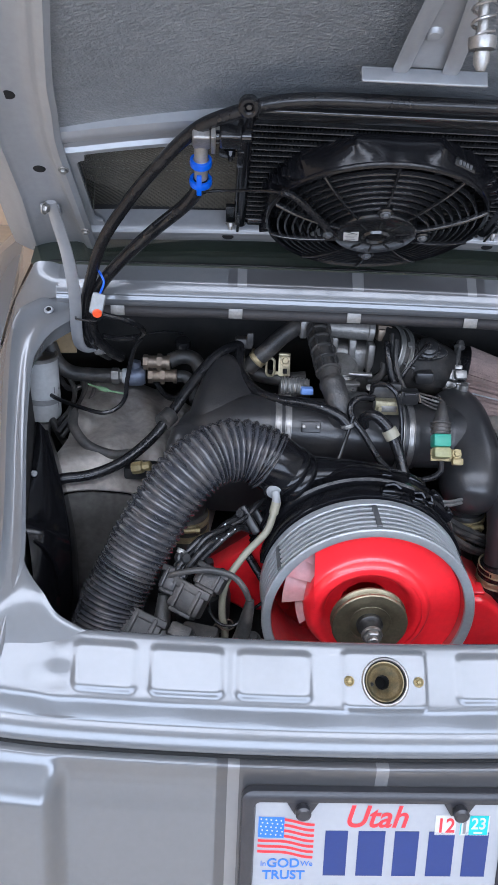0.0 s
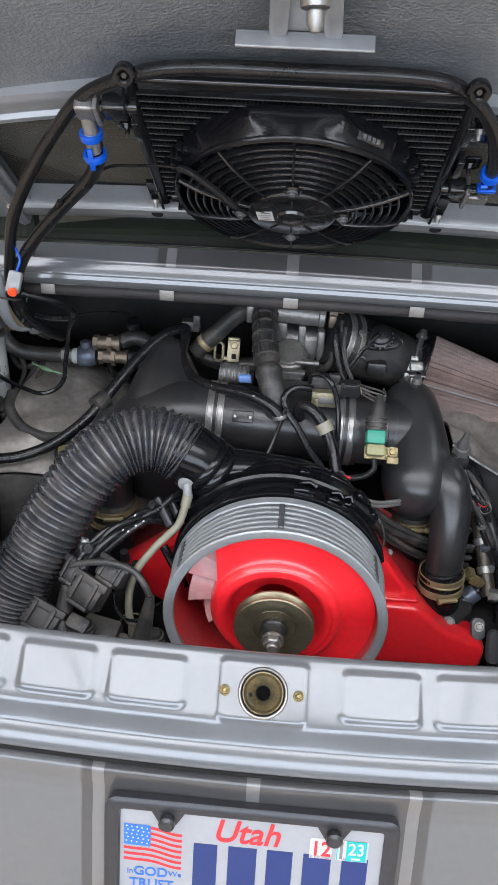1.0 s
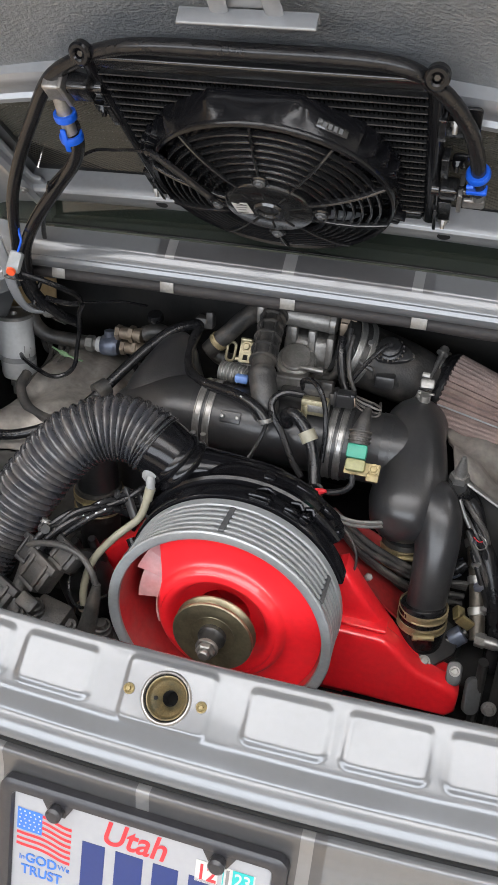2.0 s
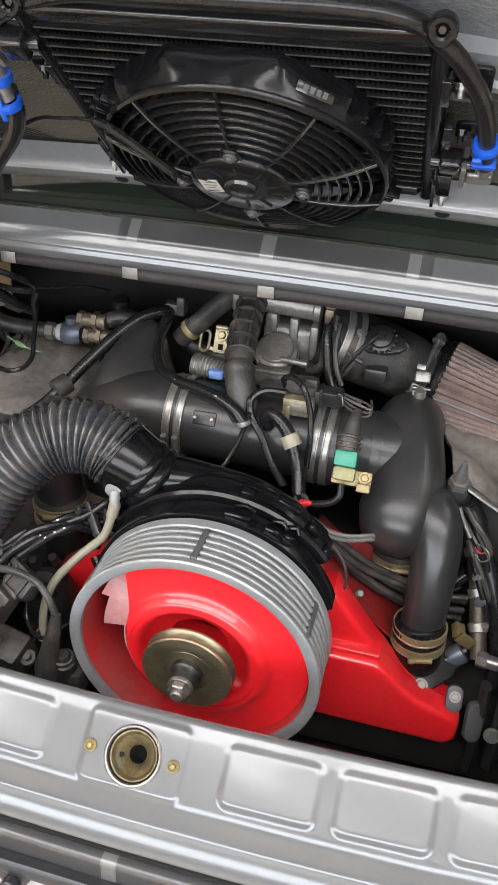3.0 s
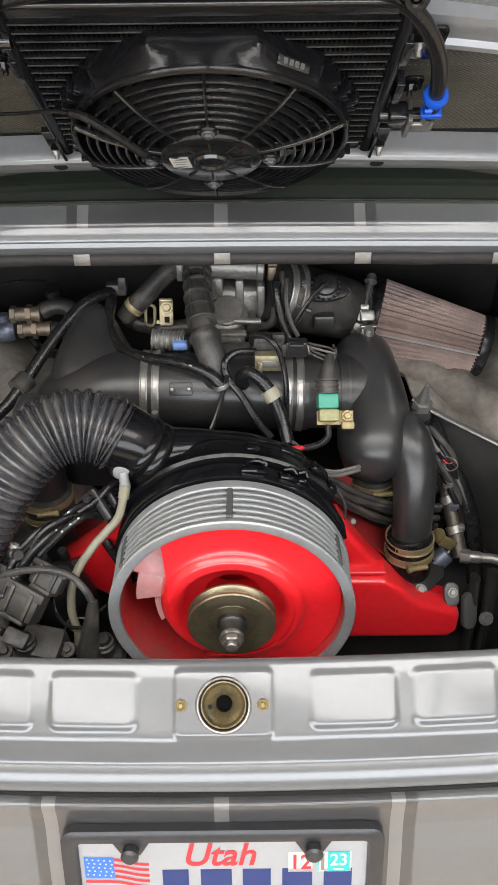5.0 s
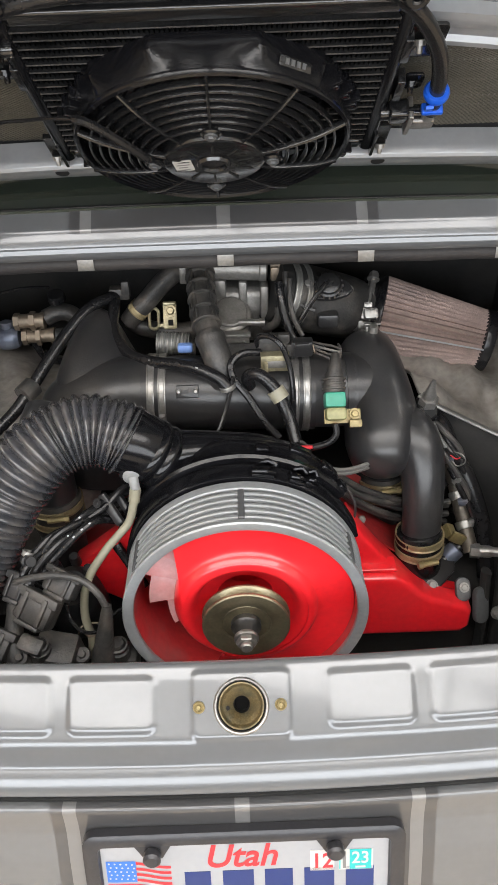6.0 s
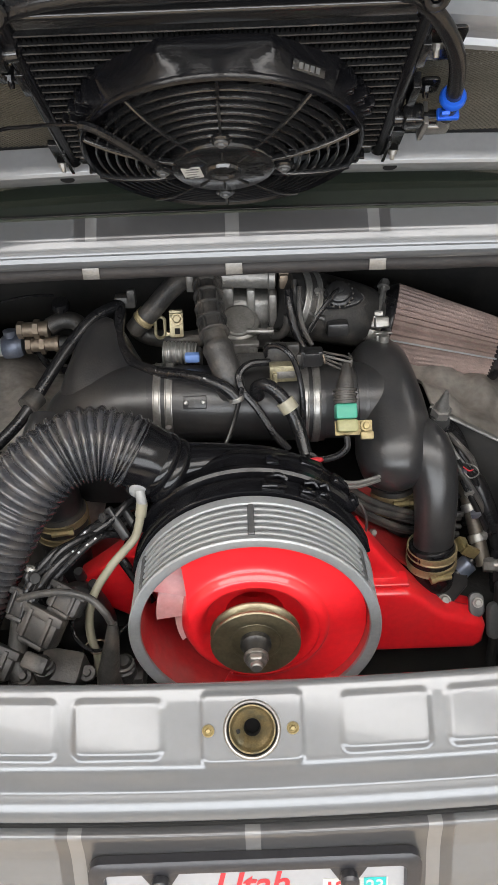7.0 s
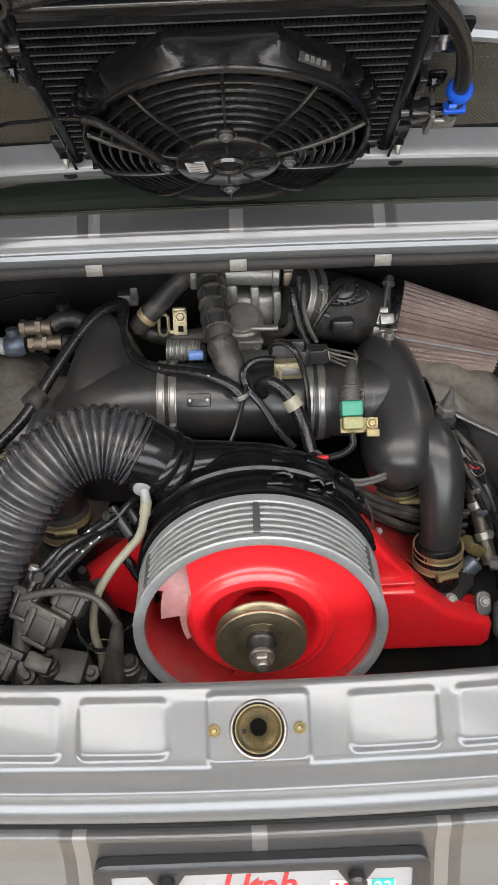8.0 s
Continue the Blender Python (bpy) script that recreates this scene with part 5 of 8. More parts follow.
for a, y, w in ((80, 0.312, 0.026), (64, 0.314, 0.020), (57, 0.320, 0.014)):
    t = radians(a)
    c = Vector((FX + 0.1465 * math.cos(t), y + FY, FZ + 0.1465 * math.sin(t)))
    m = Matrix.Translation(c) @ pose(0, 0, 0, 0, 90 - a, 0)
    part("buckle", joined(box((w, 0.017, 0.005), m, 0.0015), tube([m @ Vector((-w * 0.5, -0.008, 0.006)), m @ Vector((0, -0.0095, 0.009)), m @ Vector((w * 0.5, -0.006, 0.006))], 0.0022, 8, 4),
                          tube([m @ Vector((-w * 0.3, 0.010, 0.004)), m @ Vector((w * 0.2, 0.012, 0.008)), m @ Vector((w * 0.6, 0.010, 0.004))], 0.0028, 8, 4)), BLACK_GLOSS, strap)

duct = thing("fan_air_duct", (-0.02, 0.38, 0.78), "black tapered plastic air duct over the fan", "air duct")
part("horn", tube([(-0.094, 0.367, 0.812), (-0.072, 0.370, 0.812), (-0.040, 0.371, 0.814), (-0.005, 0.371, 0.815), (0.035, 0.370, 0.814), (0.075, 0.368, 0.803)], lambda u: 0.0385 - 0.026 * u ** 0.75, 24, 8, True, 0.8), BLACK_GLOSS, duct)
part("collar", tube([(-0.105, 0.365, 0.821), (-0.094, 0.366, 0.811), (-0.083, 0.367, 0.801)], lambda u: 0.0400 + 0.0028 * abs(math.sin(u * 6.3)), 32, 6), BLACK_GLOSS, duct)
part("saddle", thick(grid(lambda u, v: Vector((FX + (0.149 + 0.004 * math.sin(math.pi * v) + 0.0015 * math.sin(19 * u)) * math.cos(radians(140 - 100 * u)), 0.347 + FY + 0.032 * v, FZ + (0.149 + 0.004 * math.sin(math.pi * v) + 0.0015 * math.sin(19 * u)) * math.sin(radians(140 - 100 * u)))), 30, 8), 0.003), BLACK_GLOSS, duct)
for a, y, w, h in ((62, 0.362, 0.030, 0.010), (48, 0.356, 0.018, 0.012), (80, 0.352, 0.016, 0.008), (38, 0.345, 0.014, 0.010)):
    t = radians(a)
    m = Matrix.Translation((FX + 0.152 * math.cos(t), y + FY, FZ + 0.152 * math.sin(t))) @ pose(0, 0, 0, 0, 90 - a, 0)
    part("moulded_lug", box((w, 0.016, h), m, 0.003), BLACK_GLOSS, duct)
for y0 in (0.0, 0.010, 0.022):
    part("pull_cable", tube([(-0.060, 0.355 + y0, 0.826), (-0.090, 0.345 + y0, 0.812), (-0.120, 0.335 + y0, 0.772), (-0.145, 0.330 + y0, 0.715)], 0.003, 8), BLACK_GLOSS, duct)

# ---- red engine shroud ----
shr = thing("engine_shroud", (0, 0.36, 0.40), "glossy red fibreglass engine cooling shroud", "engine shroud")
WING = [(0.06, 0.660), (0.128, 0.712), (0.142, 0.718), (0.160, 0.690), (0.185, 0.655), (0.205, 0.631), (0.220, 0.612), (0.245, 0.592), (0.275, 0.575), (0.300, 0.566), (0.300, 0.55), (0.10, 0.55)]
WING_LEFT = [(0.06, 0.660), (0.118, 0.724), (0.128, 0.722), (0.150, 0.700), (0.180, 0.676), (0.212, 0.652), (0.216, 0.640), (0.190, 0.612), (0.150, 0.585), (0.08, 0.585)]
DUCT = [(0.100, 0.637), (0.200, 0.635), (0.208, 0.631), (0.2245, 0.6195), (0.240, 0.603), (0.255, 0.592), (0.280, 0.583), (0.300, 0.577), (0.310, 0.566), (0.310, 0.538), (0.299, 0.526), (0.100, 0.527)]
UPRIGHT = Matrix(((1, 0, 0, 0), (0, 0, 1, 0), (0, 1, 0, 0), (0, 0, 0, 1)))
for s in (-1, 1):
    part("wing", slab([(p[0] * s, p[1]) for p in (WING if s > 0 else WING_LEFT)], 0.040, Matrix.Translation((0, 0.340, 0)) @ UPRIGHT, 0.007, 3), RED, shr, "", 40)
    if s < 0:
        continue
    part("side_duct", slab(DUCT, 0.036, Matrix.Translation((0, 0.318, 0)) @ UPRIGHT, 0.0085, 4), RED, shr, "red side duct with a stepped shelf", 40)
    # the tin takes the darker red to carry the shadow behind the leads
    part("top_tin", thick(sheet([(0.10, 0.43, 0.740), (0.132, 0.450, 0.715), (0.165, 0.465, 0.695), (0.195, 0.470, 0.665), (0.222, 0.475, 0.61)],
                                [(0.10, 0.41, 0.60), (0.132, 0.43, 0.59), (0.165, 0.44, 0.58), (0.195, 0.45, 0.57), (0.222, 0.46, 0.56)], 5, 6), 0.002), RED_DULL, shr, "red engine tin, darkened for the shadow behind the leads", 40)
    part("duct_ledge", box((0.096, 0.026, 0.006), (0.158, 0.340, 0.639), 0.0028, 3), RED, shr)
    lug = part("lug", joined(slab(rounded(0.020, 0.032, 0.009), 0.010, facing((s * 0.300, 0.345, 0.583), (0, -0.75, 0.66)), 0.003), slab(rounded(0.022, 0.05, 0.010), 0.010, facing((s * 0.326, 0.345, 0.553), (s * 0.4, -0.75, 0.4)), 0.002)), GREY_DARK, shr, "bare cast lug with a bolt")
    bolt(lug, (s * 0.300, 0.337, 0.594), (0, -0.75, 0.66), 0.0048, 0.004, STEEL_DULL)
part("center_body", slab([(-0.11, 0.705), (0.11, 0.705), (0.14, 0.66), (0.16, 0.50), (-0.11, 0.50), (-0.11, 0.66)], 0.03, Matrix(((1, 0, 0, 0), (0, 0, 1, 0.342), (0, 1, 0, 0), (0, 0, 0, 1))), 0.004), RED, shr)
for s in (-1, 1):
    # rear sheets in a darker red than the front, mottled near black
    part("red_rear", thick(sheet([(s * 0.10, 0.38, 0.74), (s * 0.17, 0.385, 0.66), (s * 0.235, 0.39, 0.60)], [(s * 0.10, 0.50, 0.70), (s * 0.17, 0.50, 0.64), (s * 0.235, 0.50, 0.59)]), 0.003), mat("dark_red_paint", (0.30, 0.02, 0.02), 0.5, 0, 0.2, 40, dirt=(0.06, 0.05, 0.05), dirt_amount=0.7), shr, "dark red rear of the shroud")

block = thing("engine_block", (0, 0.55, 0.37), "dark dusty engine crankcase below the intake", "engine")
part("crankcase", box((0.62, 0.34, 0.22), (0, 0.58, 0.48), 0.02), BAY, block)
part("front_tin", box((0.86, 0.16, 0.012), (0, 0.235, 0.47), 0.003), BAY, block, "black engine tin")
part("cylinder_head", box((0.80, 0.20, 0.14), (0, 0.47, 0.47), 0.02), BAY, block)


# ---- air hose to the fan ----
hose = thing("ribbed_air_hose", (-0.34, 0.24, 0.40), "thick black ribbed rubber air hose curving over the fan", "air hose")
PATH_H = [(-0.122, 0.365, 0.832), (-0.138, 0.367, 0.841), (-0.165, 0.367, 0.848), (-0.198, 0.358, 0.846), (-0.2285, 0.341, 0.832), (-0.260, 0.322, 0.798), (-0.289, 0.298, 0.753), (-0.314, 0.274, 0.709), (-0.335, 0.250, 0.668), (-0.348, 0.232, 0.620), (-0.352, 0.222, 0.560), (-0.352, 0.22, 0.49)]


def rib(u):
    """Ribs that crowd together towards the lower end."""
    w = (36 * u + 14 * u * u + 25 * u ** 4) % 1
    return 0.0392 + (0.0050 - 0.0024 * u ** 3 + 0.0008 * math.sin(u * 91)) * (1 - abs(2 * w - 1) ** 1.9) + 0.0006 * math.sin(u * 37)


fine_h = curve(PATH_H, 90)
part("ribbed_hose", tube(fine_h, rib, 28, 0), HOSE, hose, "", 50)
part("cuff", tube([(-0.136, 0.367, 0.840), (-0.120, 0.365, 0.831), (-0.106, 0.365, 0.821), (-0.092, 0.366, 0.809)], lambda u: 0.0422 - 0.0020 * u, 32, 6), BLACK_GLOSS, hose, "smooth black hose cuff")
nip = part("nipple", lathe([(0.0128, 0.000), (0.0122, 0.004), (0.0100, 0.0052), (0.0085, 0.006), (0.0, 0.006)], (-0.1165, 0.3315, 0.8075), (0.08, -0.82, -0.15), 28), NIPPLE, hose, "white plastic hose nipple")
part("grommet", lathe([(0.0118, -0.001), (0.0155, -0.001), (0.0165, 0.0018), (0.0148, 0.0036), (0.0118, 0.0036)], (-0.1165, 0.333, 0.8078), (0.08, -0.82, -0.15), 28, True), RUBBER, hose)
part("spout", tube([(-0.1163, 0.327, 0.8075), (-0.1150, 0.3215, 0.800), (-0.1138, 0.3205, 0.790)], 0.0058, 16, 5), NIPPLE, nip)

breather = thing("breather_hose", (-0.143, 0.235, 0.61), "cream rubber breather hose hanging from a white nipple", "hose")
part("hose", tube([(-0.1145, 0.3205, 0.795), (-0.1170, 0.317, 0.782), (-0.1249, 0.309, 0.7558), (-0.1400, 0.301, 0.7400), (-0.1546, 0.292, 0.7267), (-0.1749, 0.276, 0.7022), (-0.1831, 0.264, 0.6792), (-0.1837, 0.252, 0.6545), (-0.1787, 0.245, 0.6281), (-0.1807, 0.242, 0.6016), (-0.18, 0.242, 0.56)], 0.0051, 16, 8), CREAM, breather)
part("sleeve", tube([(-0.1143, 0.3206, 0.7955), (-0.1175, 0.3165, 0.779)], 0.0066, 16, 3), CREAM, breather)
part("wire_clip", tube([(-0.192, 0.250, 0.640), (-0.180, 0.236, 0.641), (-0.168, 0.240, 0.642), (-0.172, 0.256, 0.641), (-0.192, 0.250, 0.640), (-0.196, 0.244, 0.606), (-0.180, 0.236, 0.602)], 0.0012, 6), BROWN, breather)

# ---- intake ----
intake = thing("intake_tube", (0, 0.515, 0.70), "matt black intake tube with steel hose clamps", "intake pipe")
part("tube", tube([(-0.135, 0.514, 0.808), (-0.05, 0.515, 0.806), (0.05, 0.515, 0.802), (0.165, 0.518, 0.800)], 0.0505, 40, 4), BLACK_MATT, intake)
for x, z in ((-0.1065, 0.8075), (-0.0915, 0.8072), (0.0835, 0.8015), (0.0985, 0.801)):
    part("joint_sleeve", tube([(x - 0.012, 0.515, z), (x + 0.012, 0.515, z)], 0.0525, 40, 2), BLACK_SATIN, intake) if x in (-0.1065, 0.0985) else None
    band(intake, (x, 0.515, z), (1, 0, -0.03), 0.0530, 0.0098, STEEL, 100 if x < 0 else -60)
plq = part("plaque", box((0.030, 0.004, 0.017), facing((-0.057, 0.472, 0.8335), (0, -0.86, 0.5)) @ pose(0, 0, 0, 90), 0.0018), BLACK_SATIN, intake)
for sx in (-0.011, 0.011):
    part("screw", lathe([(0, 0.003), (0.002, 0.003), (0.0032, 0.0015), (0.0032, 0), (0, 0)], (-0.057 + sx, 0.4695, 0.835), (0, -0.86, 0.5), 14), STEEL_DULL, plq)


def plenum():
    path = [(-0.190, 0.636, 0.872, 0.010, 0.012), (-0.188, 0.626, 0.868, 0.022, 0.02), (-0.186, 0.606, 0.858, 0.034, 0.028), (-0.183, 0.580, 0.842, 0.047, 0.036), (-0.178, 0.555, 0.825, 0.061, 0.045), (-0.172, 0.535, 0.805, 0.074, 0.05), (-0.170, 0.522, 0.775, 0.082, 0.05), (-0.170, 0.515, 0.73, 0.085, 0.05), (-0.17, 0.51, 0.68, 0.08, 0.05)]
    pts = curve([p[:3] for p in path], 5)
    rx = curve([(p[3], p[4], 0) for p in path], 5)
    bm = bmesh.new()
    rings = []
    for i, c in enumerate(pts):
        t = (pts[min(i + 1, len(pts) - 1)] - pts[max(i - 1, 0)]).normalized()
        o = t.cross(Vector((1, 0, 0))).normalized()
        rings.append([bm.verts.new(c + Vector((1, 0, 0)) * rx[i].x * math.copysign(abs(math.cos(a)) ** 0.8, math.cos(a)) + o * rx[i].y * math.sin(a)) for a in (2 * math.pi * j / 32 for j in range(32))])
    for a, b in zip(rings, rings[1:]):
        for j in range(32):
            bm.faces.new((a[j], a[(j + 1) % 32], b[(j + 1) % 32], b[j]))
    bm.faces.new(rings[0][::-1])
    return bm


part("plenum", plenum(), BLACK_MATT, intake, "black moulded plenum with a raised peak", 60)
part("plenum_neck", tube([(-0.252, 0.540, 0.765), (-0.225, 0.532, 0.780), (-0.195, 0.525, 0.791), (-0.165, 0.520, 0.799), (-0.140, 0.516, 0.806), (-0.112, 0.514, 0.808)], lambda u: 0.0515 + 0.0045 * math.sin(math.pi * u) - 0.022 * (1 - u) ** 4, 40, 6), BLACK_MATT, intake)


def blended(path, n=6, seg=32, flat=1.0, cap=True):
    """A tube through (x, y, z, radius) points."""
    pts = [p[:3] for p in path]
    rs = curve([(p[3], 0, 0) for p in path], n)
    return tube(pts, lambda u: max(0.0005, rs[round(u * (len(rs) - 1))].x), seg, n, cap, flat)


elbow = thing("intake_elbow", (0.247, 0.392, 0.50), "matt black moulded intake elbow dropping to a clamp", "intake pipe")
part("elbow_body", blended([(0.203, 0.625, 0.770, 0.030), (0.201, 0.612, 0.787, 0.0395), (0.1955, 0.588, 0.8080, 0.0420), (0.1925, 0.558, 0.8170, 0.0430), (0.1952, 0.530, 0.8080, 0.0450), (0.1995, 0.500, 0.7857, 0.0485), (0.2010, 0.472, 0.7652, 0.0505), (0.1965, 0.447, 0.7480, 0.0480), (0.1895, 0.427, 0.7350, 0.036), (0.1860, 0.416, 0.7285, 0.014)], 6, 40, 1.0), BLACK_MATT, elbow, "", 70)
part("downpipe", blended([(0.222, 0.482, 0.768, 0.026), (0.2345, 0.462, 0.768, 0.0305), (0.2442, 0.443, 0.755, 0.0315), (0.2490, 0.426, 0.731, 0.0298), (0.2500, 0.412, 0.702, 0.0278), (0.2498, 0.402, 0.672, 0.0265), (0.2490, 0.395, 0.640, 0.0262), (0.249, 0.392, 0.600, 0.0262)], 6, 36), BLACK_MATT, elbow, "", 70)
part("neck", tube([(0.150, 0.517, 0.801), (0.175, 0.519, 0.801), (0.192, 0.524, 0.803)], lambda u: 0.0515 - 0.0080 * u, 32, 4), BLACK_MATT, elbow)
part("rubber_sleeve", tube([(0.2455, 0.394, 0.648), (0.246, 0.393, 0.643), (0.2465, 0.3925, 0.633), (0.247, 0.392, 0.624), (0.248, 0.391, 0.610), (0.249, 0.391, 0.585), (0.25, 0.391, 0.565)], lambda u: 0.0300 + 0.001 * abs(math.sin(u * 8)) + 0.002 * u, 36, 4), RUBBER, elbow, "dusty rubber sleeve")
band(elbow, (0.2475, 0.393, 0.6400), (0.03, -0.03, -1), 0.0316, 0.0115, CLAMP, None, label="yellow zinc hose clamp")
band(elbow, (0.2480, 0.392, 0.6210), (0.03, -0.03, -1), 0.0322, 0.0115, CLAMP, 78, label="yellow zinc hose clamp")
fl = part("flange", slab([(-0.045, -0.01), (-0.03, 0.03), (0.02, 0.045), (0.05, 0.03), (0.045, -0.005), (0.01, -0.045), (-0.02, -0.04)], 0.012, Matrix.Translation((0.252, 0.385, 0.586)) @ pose(0, 0, 0, 22, 10, 0), 0.003), BLACK_SATIN, elbow)
bolt(fl, (0.260, 0.348, 0.588), (0.1, -0.5, 0.85), 0.006, 0.005, STEEL_DULL)

for s, x, y, zt, zc in ((1, 0.205, 0.482, 0.72, 0.668), (-1, -0.243, 0.425, 0.80, 0.688)):
    run = thing("intake_runner", (x, y, 0.55), "black intake runner with a dusty yellow clamp", "intake pipe", "intake runners")
    part("pipe", tube([(x + s * -0.006, y + 0.03, zt + 0.02), (x, y, zt), (x, y, zc + 0.02), (x, y, 0.56)], 0.0305, 28, 6), BLACK_MATT, run)
    part("sleeve", tube([(x, y, zc + 0.022), (x, y, zc), (x, y, zc - 0.03)], lambda u: 0.0335 + 0.0015 * abs(math.sin(u * 9)), 28, 6), RUBBER_DUSTY, run)
    band(run, (x, y, zc + 0.010), (0, 0, 1), 0.0355, 0.010, CLAMP, -80)
    band(run, (x, y, zc - 0.012), (0, 0, 1), 0.0355, 0.010, CLAMP, None)

# throttle body, idle valve and bypass boot
thr = thing("throttle_body", (0.01, 0.63, 0.70), "cast aluminium throttle body with idle valve", "throttle body")
part("casting", joined(box((0.085, 0.070, 0.085), (0.018, 0.662, 0.862), 0.012, 3), box((0.012, 0.03, 0.05), (0.050, 0.625, 0.890), 0.004), box((0.018, 0.02, 0.03), (-0.012, 0.635, 0.905), 0.005), box((0.012, 0.02, 0.035), (0.020, 0.632, 0.900), 0.003)), ALU, thr)
part("bore", lathe([(0.0, 0.004), (0.0215, 0.004), (0.0235, 0.002), (0.0235, -0.002), (0.0265, -0.003), (0.0285, -0.005), (0.0285, -0.009), (0.0270, -0.010), (0.0270, -0.013), (0.0300, -0.014), (0.0310, -0.016), (0.0310, -0.022), (0.028, -0.024), (0.028, -0.05), (0, -0.05)], (0.002, 0.606, 0.880), (0.02, -0.55, 0.83), 40), ALU, thr, "round stepped throttle bore")
part("lower_housing", joined(box((0.046, 0.034, 0.024), (0.004, 0.586, 0.850), 0.004), box((0.050, 0.012, 0.006), (0.004, 0.570, 0.863), 0.002)), ALU, thr)
part("small_screw", lathe([(0, 0.003), (0.0028, 0.003), (0.0036, 0.001), (0.0036, 0), (0, 0)], (0.019, 0.569, 0.851), (0, -1, 0.1), 12), STEEL_DULL, thr)
part("idle_valve", lathe([(0.010, -0.002), (0.0162, 0.0), (0.0165, 0.010), (0.0175, 0.012), (0.0175, 0.020), (0.0165, 0.022), (0.0165, 0.100), (0.0180, 0.102), (0.0180, 0.110), (0.012, 0.112), (0.0, 0.112)], (-0.056, 0.642, 0.934), (1, -0.02, -0.045), 32), ALU, thr, "horizontal aluminium idle valve")
part("valve_cap", joined(lathe([(0.0, 0.022), (0.013, 0.022), (0.0145, 0.018), (0.0145, 0.0), (0, 0)], (0.060, 0.640, 0.9285), (1, -0.02, -0.045), 6), box((0.012, 0.02, 0.02), (0.066, 0.635, 0.926), 0.002)), BROWN, thr, "brown valve end cap")
part("valve_lug", box((0.012, 0.022, 0.030), (-0.062, 0.638, 0.930), 0.003), ALU, thr)
part("spigot", joined(tube([(0.013, 0.590, 0.872), (0.046, 0.585, 0.873)], 0.0042, 12, 1), lathe([(0, 0.004), (0.0055, 0.004), (0.0055, -0.004), (0, -0.004)], (0.045, 0.585, 0.873), (1, 0, 0), 12)), STEEL, thr)
part("plate", slab(rounded(0.050, 0.030, 0.006), 0.006, facing((0.018, 0.558, 0.838), (0, -0.75, 0.66)), 0.001), RUBBER_DUSTY, thr)
part("lever", slab(rounded(0.026, 0.012, 0.005), 0.003, facing((0.052, 0.568, 0.858), (0, -0.7, 0.7)), 0.001), ALU, thr)

part("vacuum_elbow", tube([(0.048, 0.600, 0.858), (0.060, 0.596, 0.862), (0.068, 0.592, 0.874), (0.070, 0.594, 0.892)], 0.0065, 12), RUBBER_DUSTY, thr)

boot = thing("bypass_boot", (-0.012, 0.48, 0.82), "dusty ribbed rubber bypass boot", "hose")
BOOT = [(-0.038, 0.628, 0.934), (-0.0385, 0.612, 0.929), (-0.036, 0.585, 0.920), (-0.033, 0.555, 0.909), (-0.029, 0.530, 0.898), (-0.023, 0.508, 0.884), (-0.016, 0.495, 0.868), (-0.012, 0.489, 0.850), (-0.012, 0.49, 0.835)]


def boot_r(u):
    return 0.0162 if u < 0.57 else 0.0190 + 0.0015 * max(0, 1 - abs(u - 0.60) / 0.03)


part("boot", tube(BOOT, boot_r, 24, 12), RUBBER_DUSTY, boot, "", 50)
fine_b = curve(BOOT, 12)
for k in range(6):
    i = 2 + k * 9
    part("ring_rib", lathe([(0.0150, -0.0024), (0.0198, -0.0018), (0.0204, 0.0), (0.0198, 0.0018), (0.0150, 0.0024)], fine_b[i], fine_b[i + 1] - fine_b[i - 1], 28, True), RUBBER_DUSTY, boot)
for k in range(5):
    a = radians(-90 + 72 * k)
    pts = []
    for i in range(2, 48, 5):
        tn = (fine_b[i + 1] - fine_b[i - 1]).normalized()
        sd = Vector((1, 0, 0)) - tn * tn.x
        pts.append(fine_b[i] + (sd.normalized() * math.cos(a) + tn.cross(sd).normalized() * math.sin(a)) * 0.0176)
    part("long_rib", tube(pts, 0.0022, 8, 3), RUBBER_DUSTY, boot)
part("top_hose", tube([(-0.060, 0.642, 0.930), (-0.074, 0.648, 0.926), (-0.096, 0.650, 0.908), (-0.118, 0.650, 0.884), (-0.140, 0.650, 0.862), (-0.150, 0.65, 0.850)], 0.0142, 18), RUBBER_DUSTY, boot, "dusty black hose running down from the valve")
band(boot, (-0.134, 0.650, 0.868), (-0.70, 0, -0.72), 0.0147, 0.009, CLAMP, -90)

bel = thing("vacuum_bellows", (-0.075, 0.557, 0.84), "small zinc bellows canister with pale blue plug", "actuator")
part("bellows", tube([(-0.100, 0.558, 0.861), (-0.055, 0.555, 0.859)], lambda u: 0.0150 + 0.0012 * math.sin(u * 2 * math.pi * 9), 24, 60), STEEL_DULL, bel)
part("plug", box((0.020, 0.012, 0.012), (-0.060, 0.533, 0.8655), 0.003), BLUE_PALE, bel, "pale blue plastic plug")
part("mount", box((0.05, 0.03, 0.03), (-0.075, 0.575, 0.838), 0.004), ALU, bel)

hk = thing("lifting_hook", (-0.10, 0.645, 0.83), "zinc plated lifting eye and bracket", "hook")
HK = facing((-0.1115, 0.645, 0.8560), (0, -0.86, 0.5), (1, 0, 0))
part("eye", moved(tube([(x, y, 0) for x, y in rounded(0.0135, 0.0300, 0.0065, 6)] + [(0.00675, 0.0085, 0)], 0.0024, 8, 0, False), HK), ZINC, hk, "slotted zinc lifting eye")
